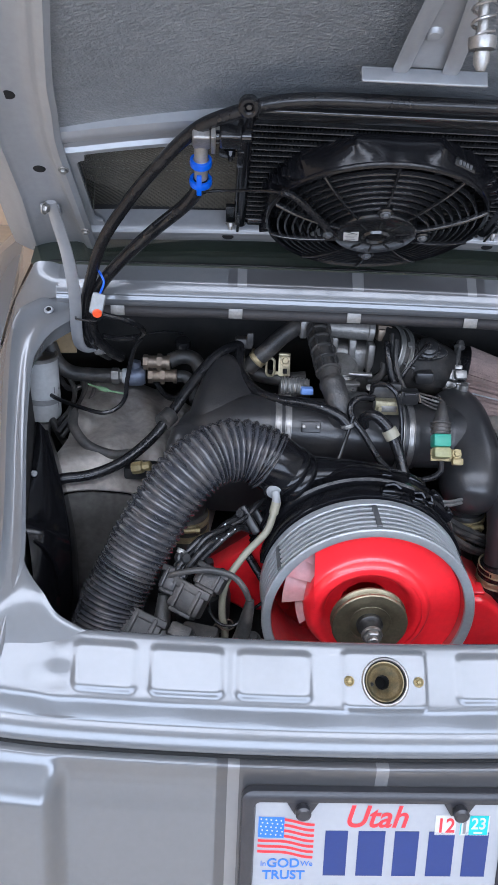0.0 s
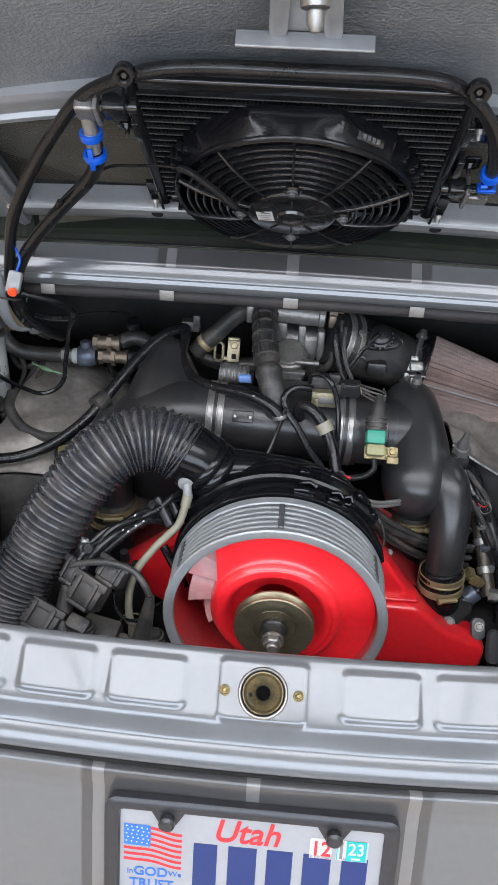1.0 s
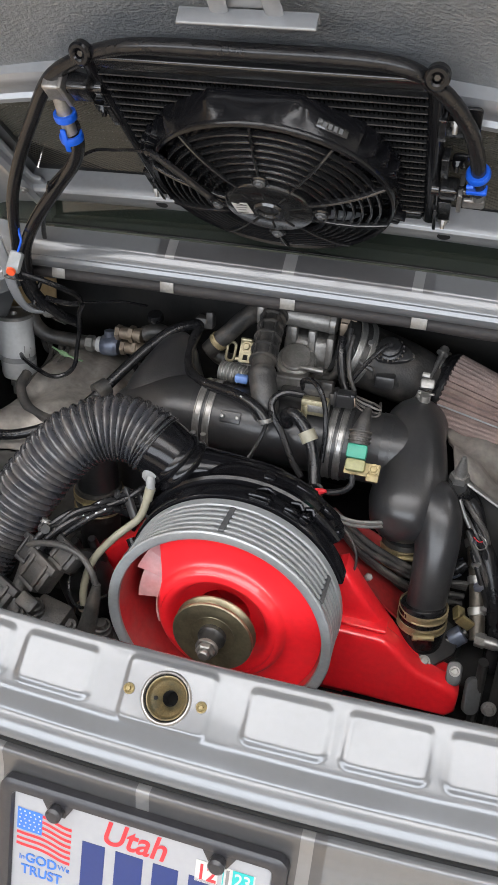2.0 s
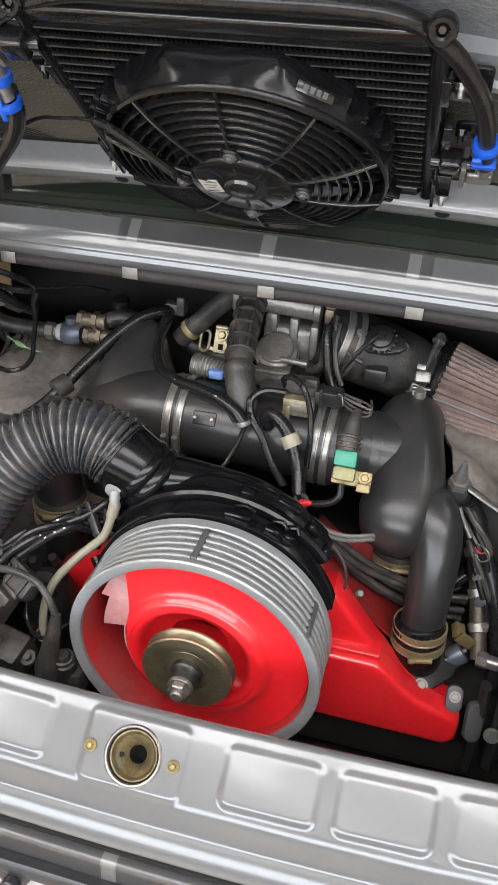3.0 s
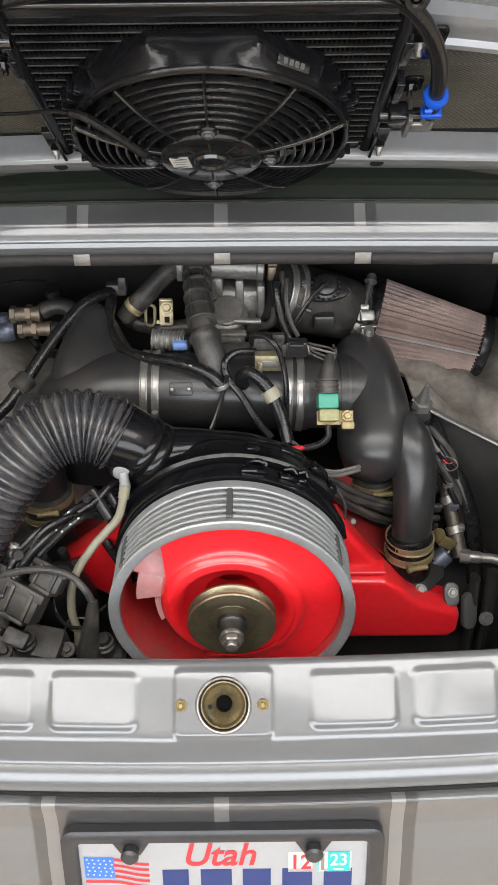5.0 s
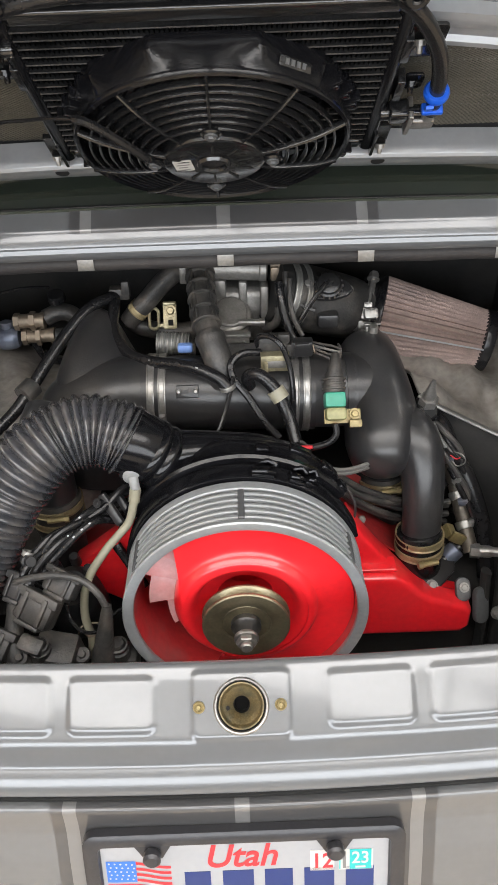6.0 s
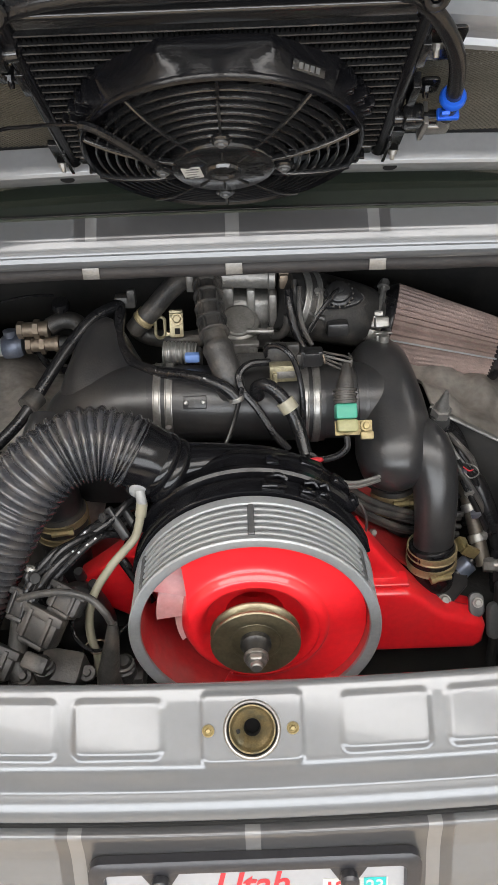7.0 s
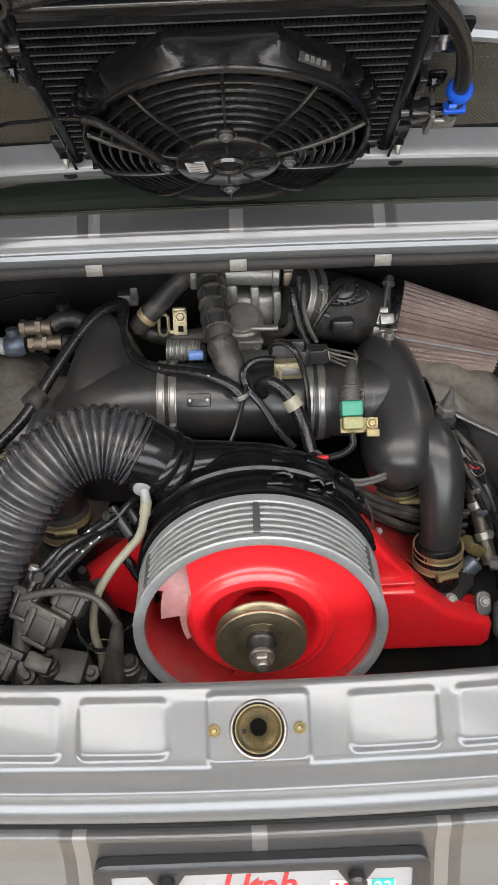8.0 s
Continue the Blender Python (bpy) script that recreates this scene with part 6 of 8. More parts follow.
part("bracket", moved(joined(slab(rounded(0.0200, 0.0370, 0.003), 0.003, Matrix.Translation((0.0235, 0.003, -0.002)), 0.0008), box((0.020, 0.006, 0.010), (0.0235, 0.0215, 0.002), 0.003), box((0.012, 0.006, 0.003), (0.0100, -0.010, -0.001), 0.001)), HK), ZINC, hk)
part("slot", moved(box((0.0075, 0.0085, 0.002), (0.0245, -0.0065, 0.0012), 0.0006), HK), DARK_HOLE, hk)
bolt(hk, HK @ Vector((0.0245, 0.0105, 0.001)), (0, -0.86, 0.5), 0.0062, 0.005, BRASS)
part("stay", tube([(-0.150, 0.66, 0.850), (-0.13, 0.66, 0.835), (-0.085, 0.65, 0.832), (-0.05, 0.65, 0.835)], 0.013, 12), RUBBER_DUSTY, hk)

# ---- air meter and filter ----
maf = thing("air_meter", (0.15, 0.66, 0.80), "black air meter body with a round sensor and clamps", "air meter")
AX0, AX1 = Vector((0.078, 0.634, 0.893)), Vector((0.198, 0.674, 0.842))
AXD = (AX1 - AX0).normalized()
part("body", blended([(*(AX0), 0.046), (*(AX0.lerp(AX1, 0.2)), 0.0475), (*(AX0.lerp(AX1, 0.6)), 0.0475), (*(AX0.lerp(AX1, 0.85)), 0.0450), (*(AX1), 0.0400)], 5, 40), RUBBER_DUSTY, maf)
band(maf, AX0.lerp(AX1, -0.01), AXD, 0.0475, 0.010, STEEL_DULL, -100)
band(maf, AX0.lerp(AX1, 0.12), AXD, 0.0485, 0.008, STEEL_DULL, -70)
SEN = Vector((0.139, 0.606, 0.9135))
SN = Vector((-0.05, -0.62, 0.78)).normalized()
sb = part("sensor_base", slab([(-0.034, -0.004), (-0.030, 0.006), (-0.012, 0.018), (0.008, 0.019), (0.028, 0.008), (0.034, -0.004), (0.026, -0.012), (0.006, -0.018), (-0.014, -0.018)], 0.008, facing(SEN - SN * 0.010, SN, (0.95, 0.1, -0.2)), 0.002), BLACK_SATIN, maf)
part("sensor_knob", lathe([(0.019, -0.002), (0.0185, 0.004), (0.016, 0.006), (0.0155, 0.011), (0.013, 0.013), (0.006, 0.0135), (0.0055, 0.018), (0, 0.019)], SEN, SN, 28), BLACK_SATIN, maf)
for d in (-0.029, 0.029):
    bolt(sb, SEN + Vector((d, 0.004, -d * 0.2 - 0.002)), SN, 0.0048, 0.004, STEEL_DULL)
part("sensor_wire", tube([SEN + SN * 0.016, SEN + Vector((-0.012, -0.020, 0.006)), SEN + Vector((-0.034, -0.030, -0.022)), SEN + Vector((-0.048, -0.036, -0.048)), SEN + Vector((-0.046, -0.04, -0.075))], 0.0032, 8), RUBBER, maf)
part("side_boss", box((0.030, 0.020, 0.02), (0.138, 0.598, 0.868), 0.004), BLACK_SATIN, maf)
part("inlet_boot", tube([AX0 + AXD * 0.006, AX0 - AXD * 0.010, AX0 - AXD * 0.022], lambda u: 0.0450 - 0.003 * u, 32, 4), BAY, maf)
part("inlet_hose", tube([(0.070, 0.600, 0.925), (0.072, 0.585, 0.905), (0.078, 0.572, 0.880), (0.088, 0.562, 0.858), (0.106, 0.553, 0.848), (0.130, 0.55, 0.848)], 0.0062, 12), RUBBER, maf)
part("inlet_wire", tube([(0.085, 0.600, 0.930), (0.084, 0.582, 0.905), (0.090, 0.570, 0.880), (0.100, 0.560, 0.862)], 0.0035, 8), RUBBER_DUSTY, maf)
for k in range(16):
    t = 2 * math.pi * k / 16
    kx = SN.cross(Vector((1, 0, 0))).normalized()
    ky = SN.cross(kx)
    part("knurl", box((0.004, 0.003, 0.005), facing(SEN + SN * 0.0015 + (kx * math.cos(t) + ky * math.sin(t)) * 0.0192, SN, kx * math.cos(t) + ky * math.sin(t)), 0.0008, 1), RUBBER_DUSTY, maf)
for q in ((0.010, 0.006), (0.030, -0.004), (0.052, 0.004)):
    part("body_rib", tube([AX0 + AXD * (0.03 + q[0]) + Vector((0, -0.030, 0.0375)), AX0 + AXD * (0.03 + q[0]) + Vector((0.004, -0.0450, 0.014)), AX0 + AXD * (0.03 + q[0]) + Vector((0.006, -0.0470, -0.006))], 0.0018, 6, 5), RUBBER_DUSTY, maf)
part("body_wire", tube([SEN + Vector((-0.020, -0.012, -0.030)), SEN + Vector((-0.040, -0.010, -0.020)), SEN + Vector((-0.058, -0.006, 0.006)), SEN + Vector((-0.060, 0.004, 0.022))], 0.0042, 8), RUBBER_DUSTY, maf)

filt = thing("cone_air_filter", (0.30, 0.65, 0.76), "conical air filter with brown pleats and black end caps", "air filter")
F0, F1 = Vector((0.2210, 0.684, 0.8264)), Vector((0.380, 0.650, 0.7975))
FD = (F1 - F0).normalized()


def pleats():
    x = FD.orthogonal().normalized()
    y = FD.cross(x)
    bm = bmesh.new()
    n = 44
    a, b = [], []
    for i in range(2 * n):
        t = math.pi * i / n
        k = 0.0 if i % 2 else -0.0090
        d = x * math.cos(t) + y * math.sin(t)
        a.append(bm.verts.new(F0 + FD * 0.006 + d * (0.0640 + k)))
        b.append(bm.verts.new(F1 - FD * 0.003 + d * (0.0455 + k * 0.7)))
    for i in range(2 * n):
        j = (i + 1) % (2 * n)
        bm.faces.new((a[i], a[j], b[j], b[i]))
    return bm


part("pleat_cone", pleats(), PLEAT, filt, "dusty brown pleated gauze", 0)
part("neck", lathe([(0.0, -0.030), (0.0540, -0.030), (0.0570, -0.026), (0.0570, -0.008), (0.0600, -0.004), (0.0630, 0.000), (0.0632, 0.005), (0.0600, 0.007), (0, 0.010)], F0, FD, 48), RUBBER, filt)
part("end_cap", lathe([(0.0, 0.016), (0.036, 0.013), (0.0455, 0.010), (0.0472, 0.006), (0.0472, -0.003), (0.043, -0.006), (0, -0.006)], F1, FD, 48), RUBBER, filt, "black rubber end cap")
sid = FD.cross(Vector((0, -0.55, 0.8))).normalized()
seamdir = (Vector((0, -0.88, 0.1)) - FD * Vector((0, -0.88, 0.1)).dot(FD)).normalized()
part("seam_wire", tube([F0 + FD * 0.008 + seamdir * 0.0655, F1 - FD * 0.003 + seamdir * 0.0472], 0.0013, 6, 2), GREY_RING, filt, "bright seam wire")
CB = F0 - FD * 0.018
fc = band(filt, CB, FD, 0.0585, 0.012, STEEL_DULL, None, label="steel filter clamp")
cdir = (Vector((-0.12, -0.80, 0.45)) - FD * Vector((-0.12, -0.80, 0.45)).dot(FD)).normalized()
tdir = FD.cross(cdir)
if tdir.z < 0:
    tdir = -tdir


def round_neck(deg, r):
    a = radians(deg)
    return CB + (cdir * math.cos(a) + tdir * math.sin(a)) * r, cdir * math.cos(a) + tdir * math.sin(a)


for deg, w, h, l in ((-20, 0.026, 0.010, 0.016), (-2, 0.020, 0.012, 0.014)):
    c, d = round_neck(deg, 0.0635)
    part("clamp_lug", joined(box((w, l, h), facing(c, d, FD), 0.002), box((w * 0.6, l * 1.3, h * 0.5), facing(c + d * h * 0.5, d, FD), 0.002)), STEEL, fc)
c0, d0 = round_neck(2, 0.0680)
c1, d1 = round_neck(46, 0.0700)
part("clamp_screw", joined(tube([c0, c1], 0.0034, 10, 2), lathe([(0, 0.010), (0.0058, 0.010), (0.0072, 0.007), (0.0072, 0), (0, 0)], c1, (c1 - c0), 6), lathe([(0.0, 0.0), (0.0092, 0.0), (0.0092, -0.002), (0.0, -0.002)], c1, (c1 - c0), 16)), STEEL, fc)
for w in (-0.006, 0.006):
    part("clamp_prong", box((0.005, 0.024, 0.003), facing(round_neck(-32, 0.0655)[0] + FD * w, round_neck(-32, 1)[1], FD), 0.001), STEEL_DULL, fc)
part("stem", lathe([(0, 0.020), (0.006, 0.020), (0.0068, 0.018), (0.0068, 0.0), (0, 0)], Vector((0.198, 0.572, 0.850)), (0, -0.2, 0.98), 16), STEEL_DULL, fc)

# ---- electrics in the middle ----
# worm housing of the filter clamp, and the lug it rests on
part("worm_housing", joined(box((0.0200, 0.0120, 0.0150), Matrix.Translation((0.1985, 0.598, 0.8735)) @ pose(0, 0, 0, -35, 0, 6), 0.003), box((0.0120, 0.0100, 0.0080), Matrix.Translation((0.1955, 0.606, 0.8830)) @ pose(0, 0, 0, -35, 0, -10), 0.002)), STEEL_DULL, fc, "dull steel worm housing")
part("housing_plate", box((0.0230, 0.0120, 0.0022), Matrix.Translation((0.1995, 0.586, 0.8640)) @ pose(0, 0, 0, -15, 0, 0), 0.0008), STEEL, fc)
part("top_lug", joined(box((0.0080, 0.0090, 0.0180), (0.1925, 0.579, 0.8560), 0.002), box((0.0080, 0.0090, 0.0180), (0.2025, 0.579, 0.8560), 0.002)), STEEL_DULL, elbow, "dull steel double lug")

grn = thing("pressure_sensor", (0.128, 0.43, 0.80), "green sensor connector on a brass bracket", "sensor")
gm = facing((0.129, 0.424, 0.842), (0.03, -0.80, 0.60))
part("connector", box((0.026, 0.019, 0.022), gm, 0.003), GREEN, grn, "green plastic connector")
part("boot", blended([(*(gm @ Vector((0, 0.010, 0.0))), 0.0135), (*(gm @ Vector((0, 0.024, 0.001))), 0.0125), (*(gm @ Vector((0.002, 0.044, 0.001))), 0.008), (*(gm @ Vector((0.004, 0.058, -0.004))), 0.005)], 5, 16), RUBBER_DUSTY, grn)
for k in range(3):
    part("boot_ring", lathe([(0.0125, 0), (0.0150, 0.001), (0.0150, 0.003), (0.0125, 0.004)], gm @ Vector((0, 0.012 + 0.006 * k, 0.0)), gm.to_3x3() @ Vector((0, 1, 0)), 18, True), RUBBER_DUSTY, grn)
part("base", box((0.026, 0.016, 0.020), gm @ Matrix.Translation((0.001, -0.0175, -0.001)), 0.004), mat("olive_sensor_plastic", (0.26, 0.25, 0.12), 0.45, 0, 0.2, 60, 0.1, 300), grn, "cream sensor base")
part("bracket", joined(box((0.046, 0.018, 0.003), gm @ Matrix.Translation((0.010, -0.020, -0.008)), 0.001), box((0.016, 0.010, 0.010), gm @ Matrix.Translation((0.025, -0.030, -0.002)), 0.002)), GOLD, grn, "brass coloured bracket")
bolt(grn, gm @ Vector((0.025, -0.018, -0.004)), gm.to_3x3() @ Vector((0, 0, 1)), 0.005, 0.004, GOLD)
part("outlet", tube([gm @ Vector((0.0, -0.030, 0)), gm @ Vector((0.0, -0.044, -0.002)), gm @ Vector((-0.012, -0.054, -0.006)), gm @ Vector((-0.036, -0.058, -0.012)), gm @ Vector((-0.052, -0.050, -0.02))], 0.0042, 10), RUBBER, grn)

sol = thing("solenoid_valve", (0.06, 0.50, 0.85), "zinc solenoid valve with hoses and a wiring plug", "valve")
part("coil_box", box((0.036, 0.022, 0.020), (0.058, 0.497, 0.862), 0.002), STEEL_DULL, sol)
part("yoke", joined(box((0.037, 0.003, 0.021), (0.058, 0.4845, 0.8625), 0.001), box((0.037, 0.014, 0.002), (0.058, 0.490, 0.8735), 0.0006), box((0.006, 0.004, 0.026), (0.046, 0.482, 0.853), 0.001)), ZINC, sol, "stained zinc yoke")
part("yoke_window", box((0.024, 0.001, 0.010), (0.060, 0.4825, 0.8625), 0.0004), ALU, sol)
part("head", joined(box((0.042, 0.020, 0.024), (0.056, 0.512, 0.878), 0.004), box((0.016, 0.010, 0.012), (0.070, 0.500, 0.892), 0.002), box((0.008, 0.024, 0.018), (0.078, 0.512, 0.872), 0.002)), RUBBER_DUSTY, sol, "dusty black valve head")
part("plug", joined(box((0.030, 0.018, 0.022), (0.094, 0.510, 0.872), 0.003), box((0.018, 0.006, 0.006), (0.094, 0.499, 0.880), 0.001), box((0.004, 0.020, 0.024), (0.082, 0.510, 0.872), 0.001)), BLACK_SATIN, sol)
for i in range(4):
    part("wire", tube([(0.108, 0.508 + 0.002 * i, 0.868 + 0.003 * i), (0.120, 0.500 + 0.003 * i, 0.864 + 0.004 * i), (0.136, 0.498 + 0.003 * i, 0.858 + 0.005 * i), (0.145, 0.502, 0.862 + 0.003 * i), (0.143, 0.515, 0.872)], 0.0016, 6), RUBBER_DUSTY if i != 2 else STEEL_DULL, sol)
part("orange_wire", tube([(0.1085, 0.502, 0.879), (0.110, 0.498, 0.873), (0.1105, 0.498, 0.868)], 0.0012, 6), BROWN, sol)
part("upper_hose", tube([(0.038, 0.51, 0.872), (0.036, 0.498, 0.893), (0.050, 0.488, 0.901), (0.066, 0.478, 0.892), (0.076, 0.472, 0.865), (0.080, 0.462, 0.835), (0.080, 0.452, 0.80)], 0.0036, 10), RUBBER, sol)
part("left_hose", tube([(0.040, 0.50, 0.872), (0.015, 0.490, 0.876), (0.001, 0.478, 0.868), (0.004, 0.468, 0.852), (0.022, 0.455, 0.832), (0.042, 0.435, 0.806), (0.060, 0.420, 0.790)], 0.0050, 10), RUBBER, sol)
part("banded_hose", tube([(0.024, 0.476, 0.836), (0.022, 0.470, 0.852), (0.032, 0.462, 0.862), (0.046, 0.455, 0.856), (0.060, 0.446, 0.840), (0.072, 0.432, 0.815), (0.080, 0.412, 0.790), (0.086, 0.395, 0.775), (0.094, 0.385, 0.768)], 0.0085, 14), RUBBER, sol)
part("cream_band", tube([(0.0560, 0.4488, 0.8455), (0.0640, 0.4432, 0.8340)], 0.0115, 18, 2), CREAM, sol, "cream tape band")
part("wire_loom", tube([(0.004, 0.46, 0.86), (-0.004, 0.452, 0.83), (-0.016, 0.435, 0.80), (-0.030, 0.42, 0.785)], 0.0030, 8), RUBBER, sol)
part("grommet", lathe([(0, 0.010), (0.0085, 0.010), (0.010, 0.006), (0.010, 0), (0, 0)], (0.085, 0.405, 0.782), (0, -0.5, 0.85), 16), RUBBER_DUSTY, sol)
part("red_cap", blended([(0.086, 0.396, 0.7880, 0.0052), (0.0925, 0.394, 0.7915, 0.0042), (0.099, 0.392, 0.7945, 0.0022)], 4, 10), P_RED, sol, "red plug cap")

vac = thing("vacuum_hose", (-0.18, 0.62, 0.86), "thick black hose over the plenum with printed lettering", "hose")
part("hose", tube([(-0.1641, 0.640, 0.887), (-0.1641, 0.625, 0.8822), (-0.1637, 0.595, 0.8711), (-0.1516, 0.56, 0.8629), (-0.1327, 0.53, 0.8588), (-0.1051, 0.508, 0.8597), (-0.0714, 0.492, 0.863), (-0.0425, 0.478, 0.8631), (-0.0161, 0.466, 0.8558), (-0.0013, 0.458, 0.8419)], 0.0082, 14, 8), RUBBER, vac)
for i in range(9):
    k = i / 8
    at = Vector((-0.1051, 0.508, 0.8597)).lerp(Vector((-0.0425, 0.478, 0.8631)), k) + Vector((0, -0.0062, 0.0052))
    part("print_bar", box((0.0034, 0.0010, 0.0020), facing(at, (0, -0.77, 0.64), (0.9, -0.4, 0)) @ pose(0, 0, 0, 90), 0), P_GREY, vac)
band(vac, (-0.004, 0.460, 0.845), (0.3, -0.1, -1), 0.0090, 0.006, STEEL_DULL)

har = thing("wiring_harness", (-0.42, 0.43, 0.74), "black sheathed wiring harness looping across the bay", "cable")
part("sheath", tube([(-0.150, 0.665, 0.890), (-0.172, 0.642, 0.893), (-0.198, 0.620, 0.888), (-0.226, 0.590, 0.868), (-0.252, 0.555, 0.842), (-0.276, 0.522, 0.815), (-0.300, 0.495, 0.792), (-0.340, 0.465, 0.768), (-0.385, 0.445, 0.755), (-0.430, 0.435, 0.752)], 0.0085, 14, 8), RUBBER, har)
part("tie_wrap", tube([(-0.272, 0.530, 0.818), (-0.284, 0.512, 0.812)], 0.0145, 12, 4), RUBBER_DUSTY, har)
part("branch", tube([(-0.430, 0.56, 0.80), (-0.425, 0.53, 0.79), (-0.400, 0.505, 0.772), (-0.360, 0.49, 0.765), (-0.32, 0.482, 0.774)], 0.0080, 12), RUBBER_DUSTY, har)
part("top_knot", joined(box((0.03, 0.02, 0.018), (-0.158, 0.655, 0.895), 0.004), box((0.012, 0.012, 0.022), (-0.148, 0.648, 0.905), 0.003)), RUBBER_DUSTY, har)


# ---- left side of the bay ----
can = thing("white_canister", (-0.498, 0.645, 0.748), "cloudy white plastic canister strapped to the bay side", "canister")
CC = Vector((-0.498, 0.645, 0.808))
part("body", lathe([(0, -0.060), (0.022, -0.060), (0.0285, -0.056), (0.0298, -0.050), (0.0300, 0.048), (0.0285, 0.052), (0, 0.052)], CC, (0, 0, 1), 40), CANISTER, can)
part("lid", lathe([(0.0285, 0.050), (0.0312, 0.051), (0.0312, 0.057), (0.0285, 0.058), (0.026, 0.055), (0.006, 0.055), (0.004, 0.060), (0, 0.060)], CC, (0, 0, 1), 40), STEEL_DULL, can, "grey canister lid")
part("strap", lathe([(0.0298, -0.026), (0.0312, -0.025), (0.0312, -0.017), (0.0298, -0.016)], CC, (0.05, 0.03, 1), 40, True), NIPPLE, can, "grey retaining strap")
for a, z0, z1 in ((-0.35, -0.036, -0.010), (-0.62, -0.006, 0.006), (-0.20, -0.004, 0.0)):
    c = CC + Vector((0.0303 * math.cos(a), 0.0303 * math.sin(a), (z0 + z1) / 2))
    part("printed_bar", box((0.0012, 0.0012, z1 - z0), c, 0.0002), P_GREY, can, "grey printed level mark")
part("outlet", lathe([(0, 0), (0.011, 0), (0.011, 0.008), (0.0085, 0.010), (0.0085, 0.024), (0, 0.026)], CC + Vector((0.004, -0.018, -0.060)), (0, 0, -1), 16), STEEL_DULL, can)

fit = thing("fuel_line_union", (-0.34, 0.69, 0.78), "blue grey and brown fuel line unions in a row", "pipe fitting")
part("hose", tube([(-0.486, 0.675, 0.872), (-0.474, 0.668, 0.843), (-0.452, 0.668, 0.824), (-0.418, 0.680, 0.815), (-0.385, 0.688, 0.811)], 0.0125, 16), RUBBER_DUSTY, fit)
part("hex", lathe([(0, 0), (0.0145, 0), (0.0145, 0.012), (0.011, 0.014), (0.011, 0.018), (0, 0.018)], (-0.385, 0.687, 0.811), (1, 0.05, 0.02), 6), STEEL_DULL, fit)
part("collar", lathe([(0, 0), (0.012, 0), (0.0135, 0.002), (0.0135, 0.009), (0, 0.010)], (-0.367, 0.688, 0.8115), (1, 0.05, 0.02), 24), CANISTER, fit)
part("union", joined(lathe([(0, 0), (0.0165, 0), (0.018, 0.003), (0.018, 0.022), (0.0165, 0.025), (0.014, 0.030), (0, 0.030)], (-0.357, 0.688, 0.812), (1, 0.05, 0.02), 24), lathe([(0, 0.0), (0.009, 0), (0.010, 0.02), (0, 0.024)], (-0.344, 0.69, 0.818), (0, 0.1, 1), 18)), BLUE_GREY, fit, "blue grey anodised union")
for z, x0, x1 in ((0.8125, -0.322, -0.272), (0.838, -0.330, -0.284)):
    part("brass_tube", joined(tube([(x0, 0.691, z), (x1, 0.692, z + 0.001)], 0.0110, 16, 2), lathe([(0.0, 0), (0.0135, 0), (0.0135, 0.008), (0, 0.008)], (x0, 0.691, z), (1, 0, 0), 6), lathe([(0.0, -0.006), (0.0128, -0.006), (0.0128, 0.0), (0, 0)], (x1, 0.692, z), (1, 0, 0), 20)), BROWN, fit, "brown brass tube")
part("rear_hose", tube([(-0.285, 0.70, 0.838), (-0.262, 0.705, 0.845), (-0.24, 0.70, 0.84), (-0.225, 0.68, 0.815)], 0.013, 14), RUBBER_DUSTY, fit)
part("cap", lathe([(0, 0.012), (0.012, 0.011), (0.014, 0.006), (0.014, 0), (0, 0)], (-0.262, 0.70, 0.868), (0, -0.3, 1), 20), RUBBER, fit)

part("branch_hose", tube([(-0.31, 0.70, 0.80), (-0.30, 0.69, 0.786), (-0.285, 0.67, 0.782), (-0.268, 0.65, 0.79), (-0.255, 0.63, 0.80)], 0.0055, 10), RUBBER, fit)
part("union_nut", joined(lathe([(0, 0), (0.015, 0), (0.015, 0.007), (0, 0.007)], (-0.300, 0.691, 0.8128), (1, 0, 0), 6), lathe([(0, 0), (0.0150, 0), (0.0150, 0.008), (0, 0.008)], (-0.306, 0.692, 0.838), (1, 0, 0), 6)), BROWN, fit)
part("tail_hose", tube([(-0.270, 0.692, 0.813), (-0.255, 0.69, 0.812), (-0.243, 0.68, 0.800), (-0.238, 0.66, 0.78)], 0.0105, 12), RUBBER_DUSTY, fit)

thin = thing("thin_cable", (-0.36, 0.60, 0.78), "thin black cable looping past the canister", "cable")
part("cable", tube([(-0.318, 0.552, 0.935), (-0.330, 0.562, 0.915), (-0.338, 0.575, 0.885), (-0.345, 0.575, 0.850), (-0.348, 0.570, 0.825), (-0.362, 0.565, 0.808), (-0.385, 0.56, 0.802), (-0.420, 0.575, 0.803), (-0.462, 0.605, 0.802), (-0.482, 0.628, 0.800)], 0.0036, 8, 8), RUBBER, thin)
part("cross_wire", tube([(-0.425, 0.60, 0.918), (-0.38, 0.60, 0.915), (-0.33, 0.61, 0.918), (-0.29, 0.63, 0.918), (-0.26, 0.66, 0.905)], 0.0020, 6, 8), RUBBER, thin)
part("green_lead", tube([(-0.415, 0.62, 0.825), (-0.395, 0.612, 0.822), (-0.375, 0.605, 0.820), (-0.35, 0.60, 0.818)], lambda u: 0.0042 if 0.3 < u < 0.6 else 0.0016, 8, 6), mat("pale_green_terminal", (0.16, 0.26, 0.14), 0.45, 0, 0.2, 60), thin, "green wire terminal")

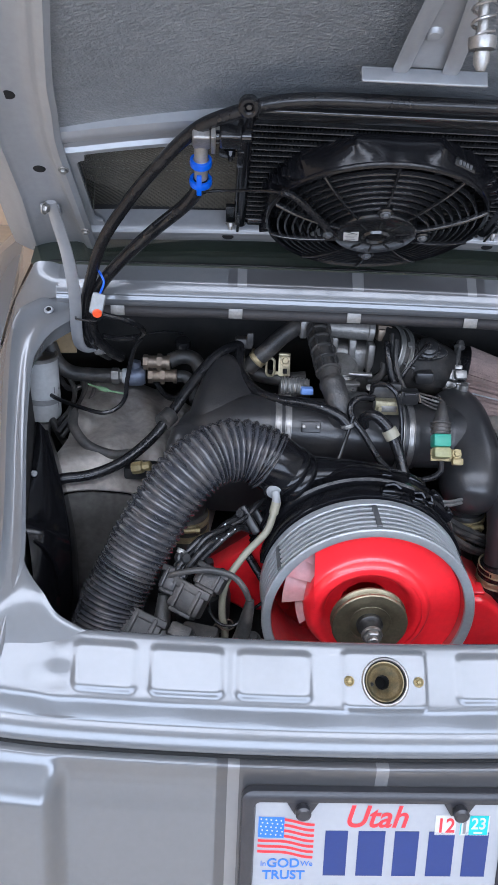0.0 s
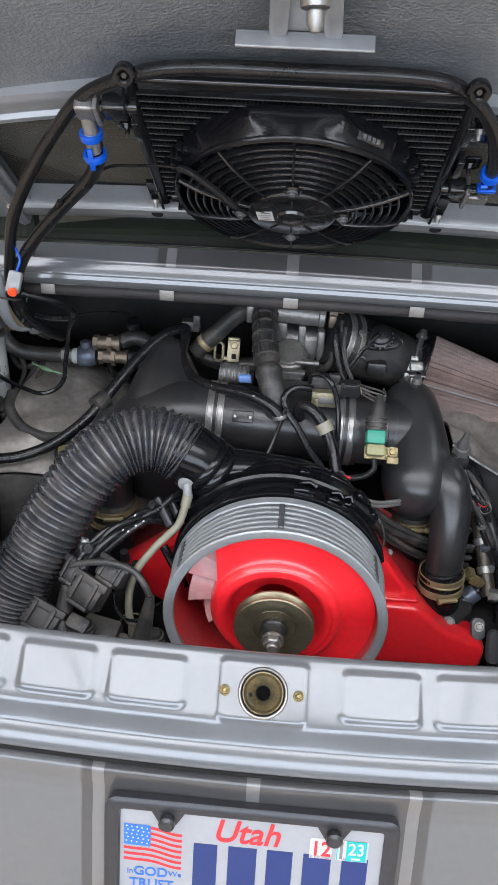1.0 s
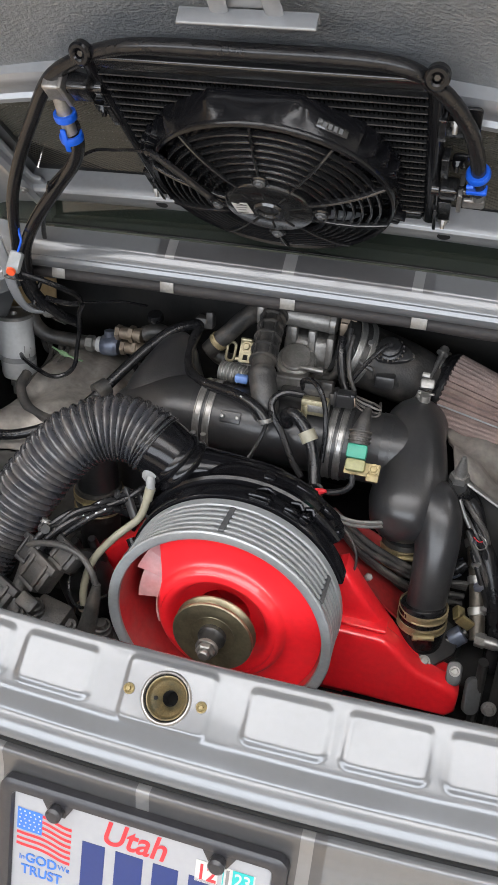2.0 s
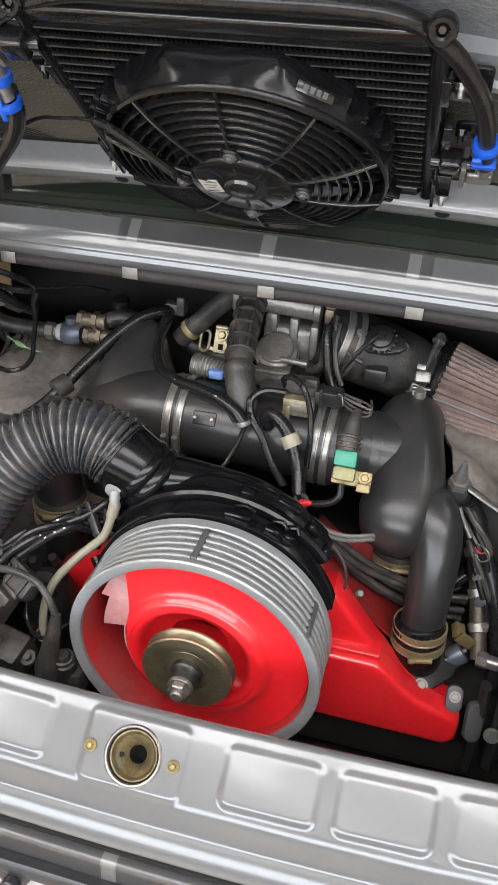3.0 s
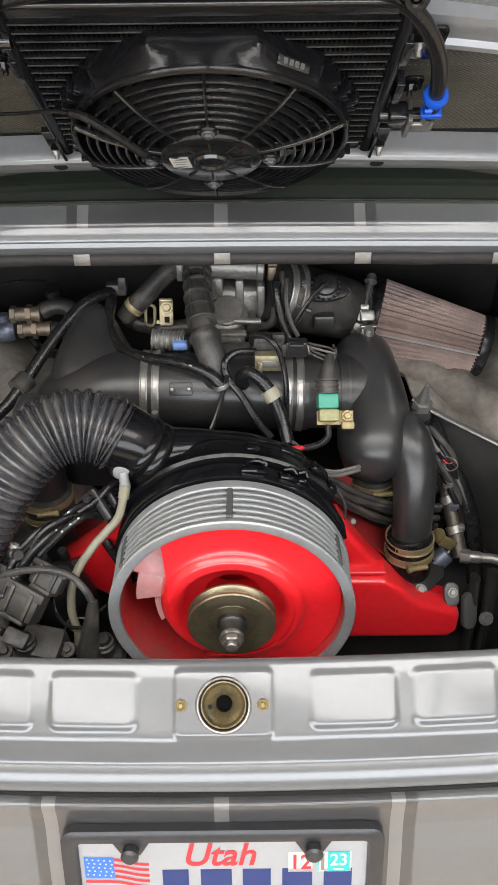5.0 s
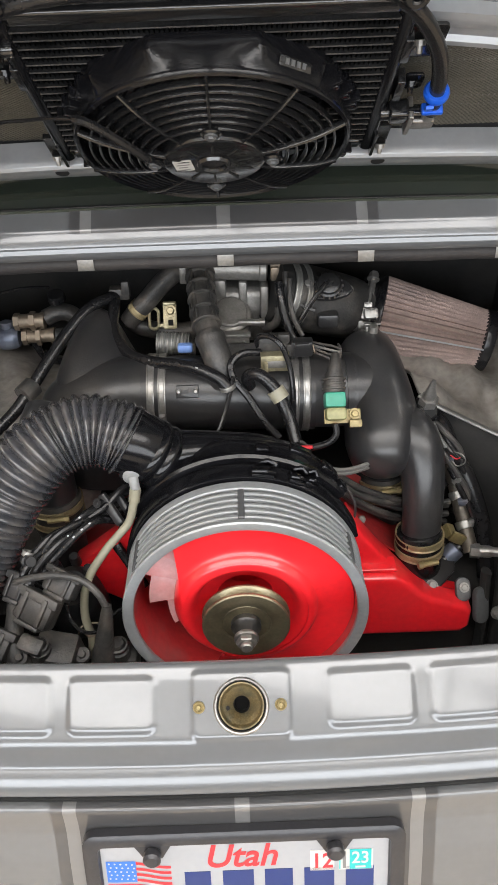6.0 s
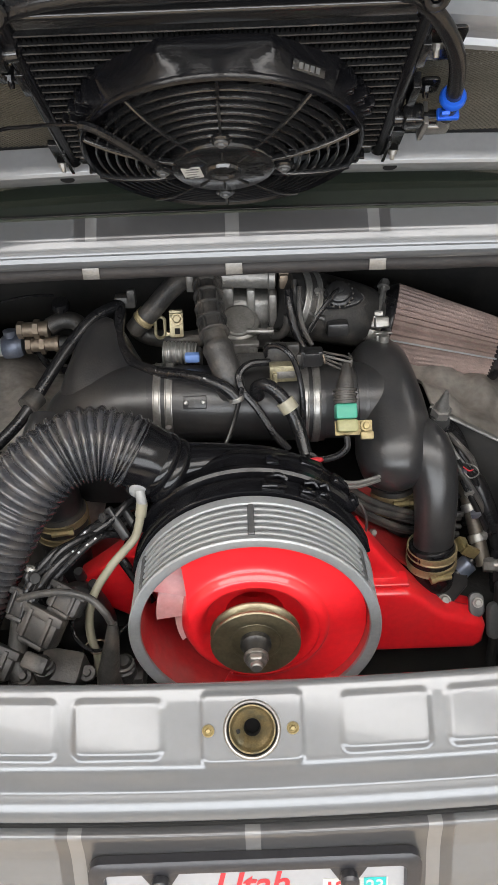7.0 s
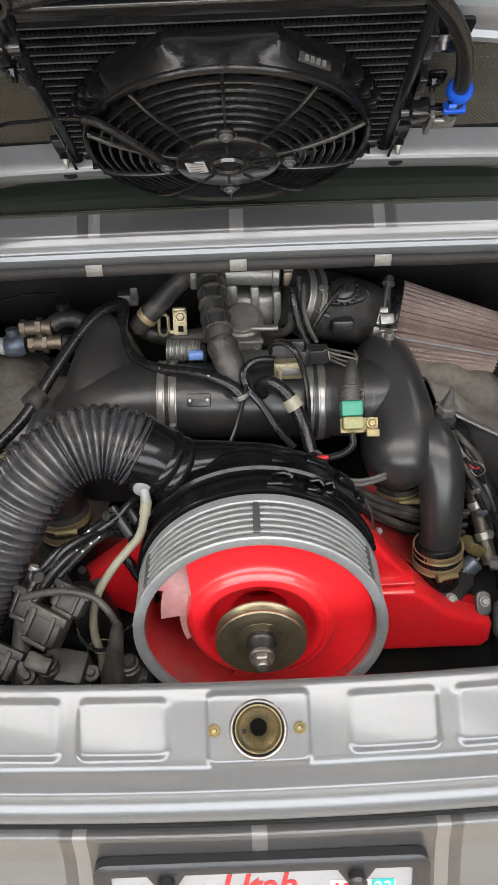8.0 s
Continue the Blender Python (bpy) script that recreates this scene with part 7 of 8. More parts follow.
for pts, r in (([(-0.490, 0.640, 0.760), (-0.478, 0.620, 0.752), (-0.452, 0.575, 0.739), (-0.413, 0.530, 0.728), (-0.376, 0.500, 0.725)], 0.0062),
               ([(-0.480, 0.70, 0.800), (-0.462, 0.685, 0.786), (-0.440, 0.685, 0.790), (-0.415, 0.70, 0.806)], 0.0048),
               ([(-0.462, 0.69, 0.808), (-0.448, 0.67, 0.788), (-0.452, 0.64, 0.768), (-0.476, 0.61, 0.745)], 0.0042),
               ([(-0.446, 0.70, 0.808), (-0.430, 0.67, 0.795), (-0.436, 0.63, 0.778), (-0.462, 0.58, 0.752)], 0.0050),
               ([(-0.428, 0.69, 0.808), (-0.412, 0.66, 0.800), (-0.422, 0.62, 0.782), (-0.452, 0.56, 0.755)], 0.0036),
               ([(-0.50, 0.66, 0.735), (-0.482, 0.65, 0.722), (-0.462, 0.64, 0.728), (-0.448, 0.63, 0.745)], 0.0060)):
    w = thing("bay_hose", pts[2], "dusty black hose running below the canister", "hose", "small bay hoses")
    part("hose", tube(pts, r, 10, 8), RUBBER_DUSTY, w)
stud = thing("brass_sender", (-0.315, 0.47, 0.735), "small brass sender below the harness", "sender")
part("barrel", lathe([(0, 0), (0.009, 0), (0.010, 0.004), (0.010, 0.016), (0.0075, 0.018), (0.0075, 0.028), (0.005, 0.030), (0, 0.030)], (-0.325, 0.455, 0.762), (0.9, -0.1, 0.25), 8), GOLD, stud)
part("mount", box((0.05, 0.03, 0.02), (-0.315, 0.480, 0.745), 0.004), BAY, stud)

pan = thing("black_side_panel", (-0.44, 0.34, 0.50), "black plastic panel against the bay side", "panel")
SIDE_L = [(-0.466, 0.468, 0.830), (-0.464, 0.415, 0.795), (-0.461, 0.350, 0.748), (-0.459, 0.328, 0.737), (-0.453, 0.316, 0.718), (-0.441, 0.275, 0.650), (-0.436, 0.255, 0.580)]
SIDE_R = [(-0.452, 0.460, 0.820), (-0.427, 0.412, 0.760), (-0.412, 0.376, 0.714), (-0.406, 0.354, 0.700), (-0.404, 0.346, 0.676), (-0.402, 0.322, 0.618), (-0.400, 0.302, 0.560)]
part("panel", thick(sheet(SIDE_L, SIDE_R, 6, 10, (0.0, -0.006, 0.007)), 0.003), BLACK_GLOSS, pan)
part("return_flange", thick(sheet(SIDE_R, [(x - 0.006, y + 0.045, z - 0.060) for x, y, z in SIDE_R], 6, 4, (0.006, 0, 0)), 0.002), BLACK_GLOSS, pan)
part("lip", tube([(-0.446, 0.318, 0.722), (-0.430, 0.316, 0.708), (-0.418, 0.312, 0.680), (-0.414, 0.300, 0.640)], 0.0025, 8), BLACK_GLOSS, pan)
part("round_clip", lathe([(0, 0.0035), (0.0038, 0.003), (0.005, 0), (0, 0)], (-0.4575, 0.392, 0.7860), (0.6, -0.6, 0.5), 16), NIPPLE, pan)
tan = thing("tan_cover_plate", (-0.49, 0.70, 0.85), "tan painted plate in the bay corner", "plate")
part("plate", thick(sheet([(-0.530, 0.70, 0.915), (-0.49, 0.702, 0.920), (-0.445, 0.705, 0.925)], [(-0.530, 0.69, 0.848), (-0.49, 0.692, 0.849), (-0.445, 0.695, 0.850)], 5, 5, (0, 0, 0)), 0.003), mat("tan_plate_paint", (0.30, 0.21, 0.10), 0.5, 0, 0.2, 30), tan)

# ---- ignition, below the hose ----
ign = thing("distributor", (-0.20, 0.24, 0.56), "dusty black distributor cap with plug leads", "distributor")
part("cap", joined(lathe([(0, 0.030), (0.022, 0.030), (0.030, 0.024), (0.036, 0.010), (0.038, -0.02), (0.040, -0.06), (0, -0.06)], (-0.208, 0.305, 0.640), (0.05, -0.45, 0.89), 24),
                   lathe([(0, 0.050), (0.008, 0.048), (0.010, 0.03), (0, 0.02)], (-0.208, 0.305, 0.640), (0.05, -0.45, 0.89), 14)), BLACK_SATIN, ign)
for k in range(6):
    a = radians(60 * k + 20)
    c = Vector((-0.208, 0.305, 0.640)) + Vector((0.024 * math.cos(a), 0.022 * math.sin(a), 0.030 + 0.011 * math.sin(a)))
    part("cap_tower", lathe([(0, 0.014), (0.005, 0.014), (0.0065, 0.010), (0.007, -0.01), (0, -0.01)], c, (0.05, -0.45, 0.89), 12), BLACK_SATIN, ign)


def clip_block(m, w, d, h):
    """A plug housing with a latch, ribs and a rubber collar."""
    return joined(box((w, d, h), m, 0.004), box((w * 0.7, 0.006, h * 1.15), m @ Matrix.Translation((0, -d * 0.55, 0)), 0.002), box((w * 1.18, d * 0.3, h * 0.45), m @ Matrix.Translation((0, d * 0.4, h * 0.35)), 0.002),
                  box((w * 0.12, d * 0.9, h * 0.2), m @ Matrix.Translation((-w * 0.28, 0, h * 0.55)), 0.001), box((w * 0.12, d * 0.9, h * 0.2), m @ Matrix.Translation((w * 0.28, 0, h * 0.55)), 0.001))


m0 = Matrix.Translation((-0.228, 0.230, 0.698)) @ pose(0, 0, 0, 48, 10, -28)
part("coil_connector", clip_block(m0, 0.046, 0.036, 0.026), RUBBER_DUSTY, ign, "dusty square connector")
m1 = Matrix.Translation((-0.200, 0.250, 0.716)) @ pose(0, 0, 0, 42, 10, -28)
part("second_connector", clip_block(m1, 0.040, 0.028, 0.022), RUBBER_DUSTY, ign)
m2 = Matrix.Translation((-0.250, 0.250, 0.712)) @ pose(0, 0, 0, 42, 4, -25)
part("third_connector", clip_block(m2, 0.030, 0.030, 0.022), BLACK_SATIN, ign)
part("lead_boot", blended([(-0.262, 0.250, 0.690, 0.008), (-0.262, 0.242, 0.675, 0.0105), (-0.264, 0.228, 0.656, 0.0115), (-0.262, 0.215, 0.640, 0.0135), (-0.256, 0.208, 0.625, 0.016)], 5, 16), RUBBER_DUSTY, ign, "dusty rubber lead boot")
for px, py, pz in ((-0.231, 0.212, 0.645), (-0.143, 0.222, 0.628), (-0.262, 0.208, 0.622)):
    part("tower", joined(lathe([(0, 0.020), (0.007, 0.020), (0.0085, 0.014), (0.0085, 0.008), (0.0125, 0.006), (0.0135, -0.04), (0, -0.04)], (px, py, pz), (0, -0.15, 1), 16),
                         lathe([(0.0095, 0.010), (0.012, 0.011), (0.012, 0.015), (0.0095, 0.016)], (px, py, pz), (0, -0.15, 1), 16, True), box((0.030, 0.034, 0.03), (px + 0.006, py + 0.008, pz - 0.022), 0.006)), RUBBER_DUSTY, ign)
part("plug_boot", blended([(-0.148, 0.224, 0.704, 0.0052), (-0.1495, 0.222, 0.692, 0.0072), (-0.153, 0.218, 0.672, 0.0092), (-0.157, 0.214, 0.650, 0.0112), (-0.160, 0.212, 0.630, 0.0145), (-0.160, 0.212, 0.615, 0.015)], 5, 16), RUBBER_DUSTY, ign, "dusty rubber plug boot")
part("boot_lead", tube([(-0.262, 0.252, 0.714), (-0.2424, 0.245, 0.7290), (-0.2055, 0.24, 0.7390), (-0.1742, 0.235, 0.7351), (-0.1569, 0.228, 0.7206), (-0.1484, 0.224, 0.700)], 0.0042, 10, 8), RUBBER_DUSTY, ign)
part("earth_wire", tube([(-0.205, 0.262, 0.690), (-0.20, 0.245, 0.665), (-0.185, 0.232, 0.655), (-0.165, 0.226, 0.660), (-0.15, 0.235, 0.672), (-0.13, 0.25, 0.678)], 0.0022, 8, 8), RUBBER, ign)
part("bracket", box((0.16, 0.05, 0.012), (-0.20, 0.232, 0.592), 0.003), BAY, ign)
m3 = Matrix.Translation((-0.288, 0.222, 0.655)) @ pose(0, 0, 0, 40, 14, -20)
part("lower_connector", clip_block(m3, 0.050, 0.034, 0.030), RUBBER_DUSTY, ign, "dusty square connector")
part("side_module", joined(box((0.05, 0.04, 0.05), Matrix.Translation((-0.215, 0.225, 0.625)) @ pose(0, 0, 0, 20, 5, -10), 0.006), box((0.03, 0.02, 0.03), Matrix.Translation((-0.238, 0.212, 0.655)) @ pose(0, 0, 0, 30, 10, -20), 0.004)), RUBBER_DUSTY, ign)
for i in range(3):
    part("boot_nut", lathe([(0, 0.008), (0.004, 0.008), (0.005, 0.004), (0.009, 0.004), (0.010, 0), (0, 0)], (-0.255 + 0.035 * i, 0.207 + 0.004 * i, 0.640 - 0.004 * i), (0, -0.45, 0.9), 16), RUBBER_DUSTY, ign)

LEAD_A = [(-0.2482, 0.255, 0.7241), (-0.2216, 0.285, 0.7457), (-0.1886, 0.312, 0.7583), (-0.1552, 0.337, 0.7635), (-0.1272, 0.36, 0.7664)]
LEAD_B = [(-0.2235, 0.26, 0.7264), (-0.1987, 0.285, 0.7488), (-0.1699, 0.312, 0.753), (-0.1471, 0.337, 0.7386), (-0.1235, 0.36, 0.7264)]
for i in range(7):
    ld = thing("plug_lead", (-0.20 + 0.006 * i, 0.27, 0.66), "black spark plug lead with printed sleeve", "cable", "spark plug leads")
    k = i / 6
    mid = [Vector(a).lerp(Vector(b), k) for a, b in zip(LEAD_A, LEAD_B)]
    wob = [Vector((0.004 * math.sin(3.1 * i + j), 0.005 * math.cos(2.3 * i + j), 0.006 * math.sin(1.7 * i + 2 * j))) for j in range(5)]
    pts = [mid[0] + Vector((0.002, 0.002, -0.03))] + [p + w for p, w in zip(mid, wob)] + [Vector((-0.09, 0.385, 0.755 - 0.03 * k))]
    part("lead", tube(pts, 0.0046, 10, 7), RUBBER, ld)
    if i % 2 == 0:
        c = curve(pts, 7)
        for j in (16, 18, 20):
            part("print_bar", box((0.0026, 0.0012, 0.0018), facing(c[j] + Vector((0, -0.0036, 0.0032)), (0, -0.7, 0.7), c[j + 1] - c[j]) @ pose(0, 0, 0, 90), 0), GREY_RING, ld)
cb = thing("lead_clip", (-0.145, 0.338, 0.762), "black plastic clip holding the plug leads", "clip")
part("bar", box((0.012, 0.008, 0.044), Matrix.Translation((-0.149, 0.331, 0.757)) @ pose(0, 0, 0, -30, -38, 0), 0.003), BLACK_SATIN, cb)
part("jaw", box((0.010, 0.009, 0.040), Matrix.Translation((-0.134, 0.342, 0.752)) @ pose(0, 0, 0, -30, -38, 0), 0.003), BLACK_SATIN, cb)
bolt(cb, (-0.163, 0.325, 0.772), (-0.5, -0.7, 0.5), 0.0040, 0.003, BLACK_SATIN)
dk = thing("dipstick_tube", (-0.19, 0.30, 0.62), "black tube crossing in front of the red shroud", "tube")
part("tube", tube([(-0.150, 0.330, 0.700), (-0.135, 0.318, 0.680), (-0.115, 0.300, 0.655)], 0.006, 10), RUBBER, dk)
part("sender", lathe([(0, 0), (0.007, 0), (0.008, 0.010), (0.006, 0.012), (0.006, 0.02), (0, 0.02)], (-0.2440, 0.270, 0.7360), (0.5, -0.6, 0.4), 10), BLACK_SATIN, dk)
band(dk, (-0.2400, 0.272, 0.7440), (0.4, 0.5, 0.75), 0.0060, 0.006, STEEL_DULL, None)

# ---- right side of the bay ----
R_TOP = [(0.080, 0.372, 0.792), (0.1073, 0.385, 0.7696), (0.1632, 0.41, 0.7112), (0.2191, 0.43, 0.6762), (0.2666, 0.44, 0.6571), (0.300, 0.45, 0.650)]
R_LOW = [(0.078, 0.372, 0.786), (0.1079, 0.385, 0.7636), (0.1512, 0.41, 0.6946), (0.209, 0.43, 0.6424), (0.2649, 0.44, 0.6216), (0.298, 0.45, 0.615)]
for i in range(5):
    ld = thing("plug_lead", (0.16, 0.41 + 0.005 * i, 0.66), "grey black spark plug lead running to the cylinders", "cable", "spark plug leads")
    k = i / 4
    part("lead", tube([Vector(a).lerp(Vector(b), k) + Vector((0, 0.003 * math.sin(3 * i + j), 0.0025 * math.sin(2 * i + 1.5 * j))) for j, (a, b) in enumerate(zip(R_TOP, R_LOW))], 0.0044, 10, 7), RUBBER_DUSTY, ld)
tw = thing("grey_cable", (0.13, 0.40, 0.73), "pale grey cable pair curling over the red shroud", "cable")
for d in (0.0, 0.006):
    part("cable", tube([(0.088, 0.372, 0.790 + d), (0.112, 0.378, 0.768 + d), (0.140, 0.390, 0.752 + d), (0.175, 0.415, 0.742 + d), (0.20, 0.44, 0.735 + d)], 0.0028, 8), STEEL_DULL, tw)
part("loop", tube([(0.110, 0.365, 0.778), (0.135, 0.368, 0.755), (0.150, 0.366, 0.728), (0.152, 0.362, 0.706), (0.146, 0.366, 0.690)], 0.0018, 8), RUBBER_DUSTY, tw)
part("shroud_screw", lathe([(0, 0.005), (0.004, 0.005), (0.006, 0.003), (0.006, 0), (0, 0)], (0.168, 0.402, 0.664), (0.4, -0.6, 0.6), 6), STEEL_DULL, tw)

tap = thing("cone_stud", (0.263, 0.485, 0.76), "steel cone tipped hose stud on a bracket", "fitting")
part("cone", lathe([(0, 0.034), (0.003, 0.033), (0.0075, 0.010), (0.0085, 0.006), (0.0085, 0.0), (0, 0)], (0.2635, 0.483, 0.803), (0.02, -0.3, 0.95), 18), STEEL, tap)
part("nut", lathe([(0, 0.0), (0.0125, 0.0), (0.0135, -0.004), (0.0135, -0.012), (0, -0.012)], (0.2635, 0.483, 0.803), (0.02, -0.3, 0.95), 6), STEEL, tap)
part("bracket", box((0.026, 0.03, 0.040), (0.262, 0.490, 0.772), 0.004), BAY, tap)
rail_t = thing("fuel_rail", (0.31, 0.44, 0.58), "dusty brass fuel rail with injectors and unions", "fuel rail")
part("rail", tube([(0.286, 0.520, 0.728), (0.298, 0.492, 0.700), (0.308, 0.468, 0.672), (0.316, 0.442, 0.640), (0.322, 0.415, 0.612), (0.325, 0.40, 0.598)], 0.0105, 16, 8), mat("dusty_brown_rail", (0.095, 0.082, 0.066), 0.45, 0.5, 0.3, 60, 0.2, 300, dirt=(0.05, 0.043, 0.035), dirt_amount=0.6), rail_t, "dusty brown rail tube")
for p in ((0.300, 0.488, 0.695), (0.312, 0.455, 0.657), (0.319, 0.428, 0.625)):
    part("rail_ring", lathe([(0.0105, -0.006), (0.0125, -0.005), (0.0125, 0.005), (0.0105, 0.006)], p, (0.28, -0.7, -0.72), 18, True), STEEL_DULL, rail_t)
part("end_union", joined(lathe([(0, 0), (0.0105, 0), (0.0105, 0.013), (0, 0.013)], (0.322, 0.398, 0.603), (0.95, -0.2, 0.05), 6), lathe([(0, 0.013), (0.0085, 0.013), (0.0085, 0.026), (0.007, 0.030), (0, 0.030)], (0.322, 0.398, 0.603), (0.95, -0.2, 0.05), 18)), STEEL, rail_t, "bright hexagon union")
part("union_hose", tube([(0.350, 0.392, 0.605), (0.375, 0.386, 0.604), (0.41, 0.37, 0.59), (0.43, 0.36, 0.55)], 0.0068, 12), STEEL_DULL, rail_t, "braided steel hose")
part("injector", blended([(0.270, 0.392, 0.575, 0.013), (0.285, 0.398, 0.585, 0.013), (0.298, 0.404, 0.594, 0.011), (0.310, 0.409, 0.602, 0.009)], 5, 16), RUBBER, rail_t, "black injector body")
part("injector_plug", lathe([(0, 0), (0.0125, 0), (0.0135, 0.004), (0.0130, 0.020), (0.010, 0.022), (0, 0.022)], (0.290, 0.400, 0.588), (0.75, 0.3, 0.55), 16), BLUE_GREY, rail_t, "blue grey injector ring")
part("brass_clip", joined(box((0.014, 0.02, 0.012), Matrix.Translation((0.296, 0.418, 0.622)) @ pose(0, 0, 0, 20, 30, 20), 0.002), box((0.022, 0.006, 0.016), Matrix.Translation((0.305, 0.408, 0.618)) @ pose(0, 0, 0, 0, 30, 0), 0.001)), GOLD, rail_t)
part("second_injector", blended([(0.268, 0.46, 0.650, 0.009), (0.280, 0.462, 0.662, 0.011), (0.294, 0.466, 0.676, 0.009)], 5, 14), RUBBER, rail_t)
part("second_ring", lathe([(0, 0), (0.0105, 0), (0.0105, 0.012), (0, 0.012)], (0.276, 0.461, 0.656), (0.75, 0.2, 0.6), 14), BLUE_GREY, rail_t)

loom = thing("side_loom", (0.29, 0.53, 0.70), "black taped wiring loom along the bay side", "cable")
part("loom", tube([(0.262, 0.478, 0.775), (0.276, 0.500, 0.762), (0.292, 0.498, 0.742), (0.305, 0.480, 0.712), (0.325, 0.46, 0.68), (0.345, 0.43, 0.62), (0.352, 0.40, 0.55)], 0.0125, 14, 6), RUBBER, loom)
part("loom_tape", tube([(0.268, 0.470, 0.772), (0.278, 0.466, 0.752), (0.288, 0.462, 0.736)], 0.0030, 10), STEEL_DULL, loom, "pale cloth tape")
part("loop_wire", tube([(0.300, 0.462, 0.728), (0.310, 0.452, 0.728), (0.314, 0.450, 0.718), (0.306, 0.455, 0.708), (0.298, 0.46, 0.714)], 0.0010, 6), STEEL_DULL, loom)
part("red_wire", tube([(0.296, 0.462, 0.722), (0.303, 0.457, 0.719), (0.308, 0.455, 0.722)], 0.0009, 6), P_RED, loom)
for i in range(4):
    part("branch", tube([(0.268 + 0.01 * i, 0.500 - 0.012 * i, 0.765 - 0.022 * i), (0.290 + 0.008 * i, 0.480 - 0.012 * i, 0.748 - 0.026 * i), (0.312 + 0.006 * i, 0.472 - 0.014 * i, 0.722 - 0.028 * i), (0.318 + 0.006 * i, 0.470 - 0.012 * i, 0.690 - 0.028 * i), (0.300 + 0.006 * i, 0.47, 0.668 - 0.026 * i)], 0.0042, 8), RUBBER if i % 2 else RUBBER_DUSTY, loom)
    part("clip", box((0.010, 0.012, 0.014), Matrix.Translation((0.300 + 0.008 * i, 0.468 - 0.014 * i, 0.712 - 0.027 * i)) @ pose(0, 0, 0, 20, 30 + 20 * i, 10), 0.002), STEEL_DULL if i % 2 else BLUE_GREY, loom)
part("side_bar", tube([(0.335, 0.36, 0.60), (0.336, 0.35, 0.54), (0.335, 0.34, 0.47)], 0.011, 10, 4, True, 0.6), BAY, loom)
part("side_bar_two", tube([(0.362, 0.37, 0.60), (0.362, 0.36, 0.54), (0.36, 0.35, 0.47)], 0.009, 10, 4), BAY, loom)
bolt(loom, (0.352, 0.335, 0.545), (0, -0.9, 0.4), 0.007, 0.008, STEEL_DULL)

# ---- number plate ----
plate = thing("number_plate", (0.002, -0.01, 0.46), "white car plate with flag and red lettering in a black surround", "number plate")
TILT_P = math.atan(0.2735)
PM = Matrix.Translation((0.0005, skin_y(0.534) - 0.0005, 0.534)) @ pose(0, 0, 0, 90 - math.degrees(TILT_P) * 1.0, 0, 0)


def on_plate(bm, d):
    return moved(bm, PM @ Matrix.Translation((0, 0, d)))


DROP = Matrix.Translation((0, -0.0068, 0))


part("sheet", on_plate(slab(rounded(0.300, 0.152, 0.010), 0.0015), 0.004), PLATE, plate, "white reflective sheet")


def surround():
    outer, inner = rounded(0.316, 0.164, 0.014, 6), rounded(0.284, 0.134, 0.006, 6)
    prof = [(0.0, 0.0), (0.0, 0.010), (0.35, 0.013), (0.9, 0.0115), (1.0, 0.0065)]
    bm = bmesh.new()
    rings = [[bm.verts.new((a[0] + (b[0] - a[0]) * k, a[1] + (b[1] - a[1]) * k, h)) for a, b in zip(outer, inner)] for k, h in prof]
    n = len(outer)
    for a, b in zip(rings, rings[1:]):
        for j in range(n):
            bm.faces.new((a[j], a[(j + 1) % n], b[(j + 1) % n], b[j]))
    return bm


sur = part("surround", on_plate(surround(), 0.0), FRAME_BLACK, plate, "black plastic plate surround", 40)
for x, y in ((-0.0895, 0.0605), (0.0885, 0.0605), (-0.0895, -0.0605), (0.0885, -0.0605)):
    sg = 1 if y > 0 else -1
    tab = slab([(-0.019, 0.009 * sg), (-0.009, -0.008 * sg), (0.009, -0.008 * sg), (0.019, 0.009 * sg)], 0.0045, Matrix.Translation((x, y, 0)), 0.001)
    part("tab", on_plate(tab, 0.0068), FRAME_BLACK, sur)
    if y > 0:
        part("plate_bolt", on_plate(joined(lathe([(0.0078, 0.012), (0.0085, 0.014), (0.0078, 0.0175), (0.0088, 0.0180), (0.0088, 0.021), (0.006, 0.0235), (0, 0.0242)], (x, y, 0), (0, 0, 1), 20)), 0), FRAME_BLACK, plate, "black domed plate bolt")
    else:
        part("empty_hole", on_plate(lathe([(0.0, 0.0122), (0.0045, 0.0122), (0.005, 0.0118), (0, 0.0110)], (x, y, 0), (0, 0, 1), 16), 0), STEEL_DULL, plate)


def writing(name, text, size, x, y, material, d=0.0062, shear=0.0, bold=0.0, sx=1.0, label=""):
    c = bpy.data.curves.new("t", "FONT")
    c.body, c.size, c.align_x, c.shear, c.offset, c.extrude = text, size, "CENTER", shear, bold, 0.0002
    o = bpy.data.objects.new("t", c)
    me = bpy.data.meshes.new_from_object(o)
    bpy.data.objects.remove(o)
    bm = bmesh.new()
    bm.from_mesh(me)
    bpy.data.meshes.remove(me)
    bmesh.ops.scale(bm, vec=(sx, 1, 1), verts=bm.verts)
    moved(bm, Matrix.Translation((x, y, 0)))
    return part(name, on_plate(moved(bm, DROP), d), material, plate, label, 0)


def bar(name, x, y, w, h, material, d=0.0058, rz=0.0, label="", parent=None):
    return part(name, on_plate(box((w, h, 0.0006), Matrix.Translation((x, y - (0 if material is P_GREY and w > 0.05 else 0.0068), 0)) @ pose(0, 0, 0, 0, 0, rz), 0), d), material, parent or plate, label)


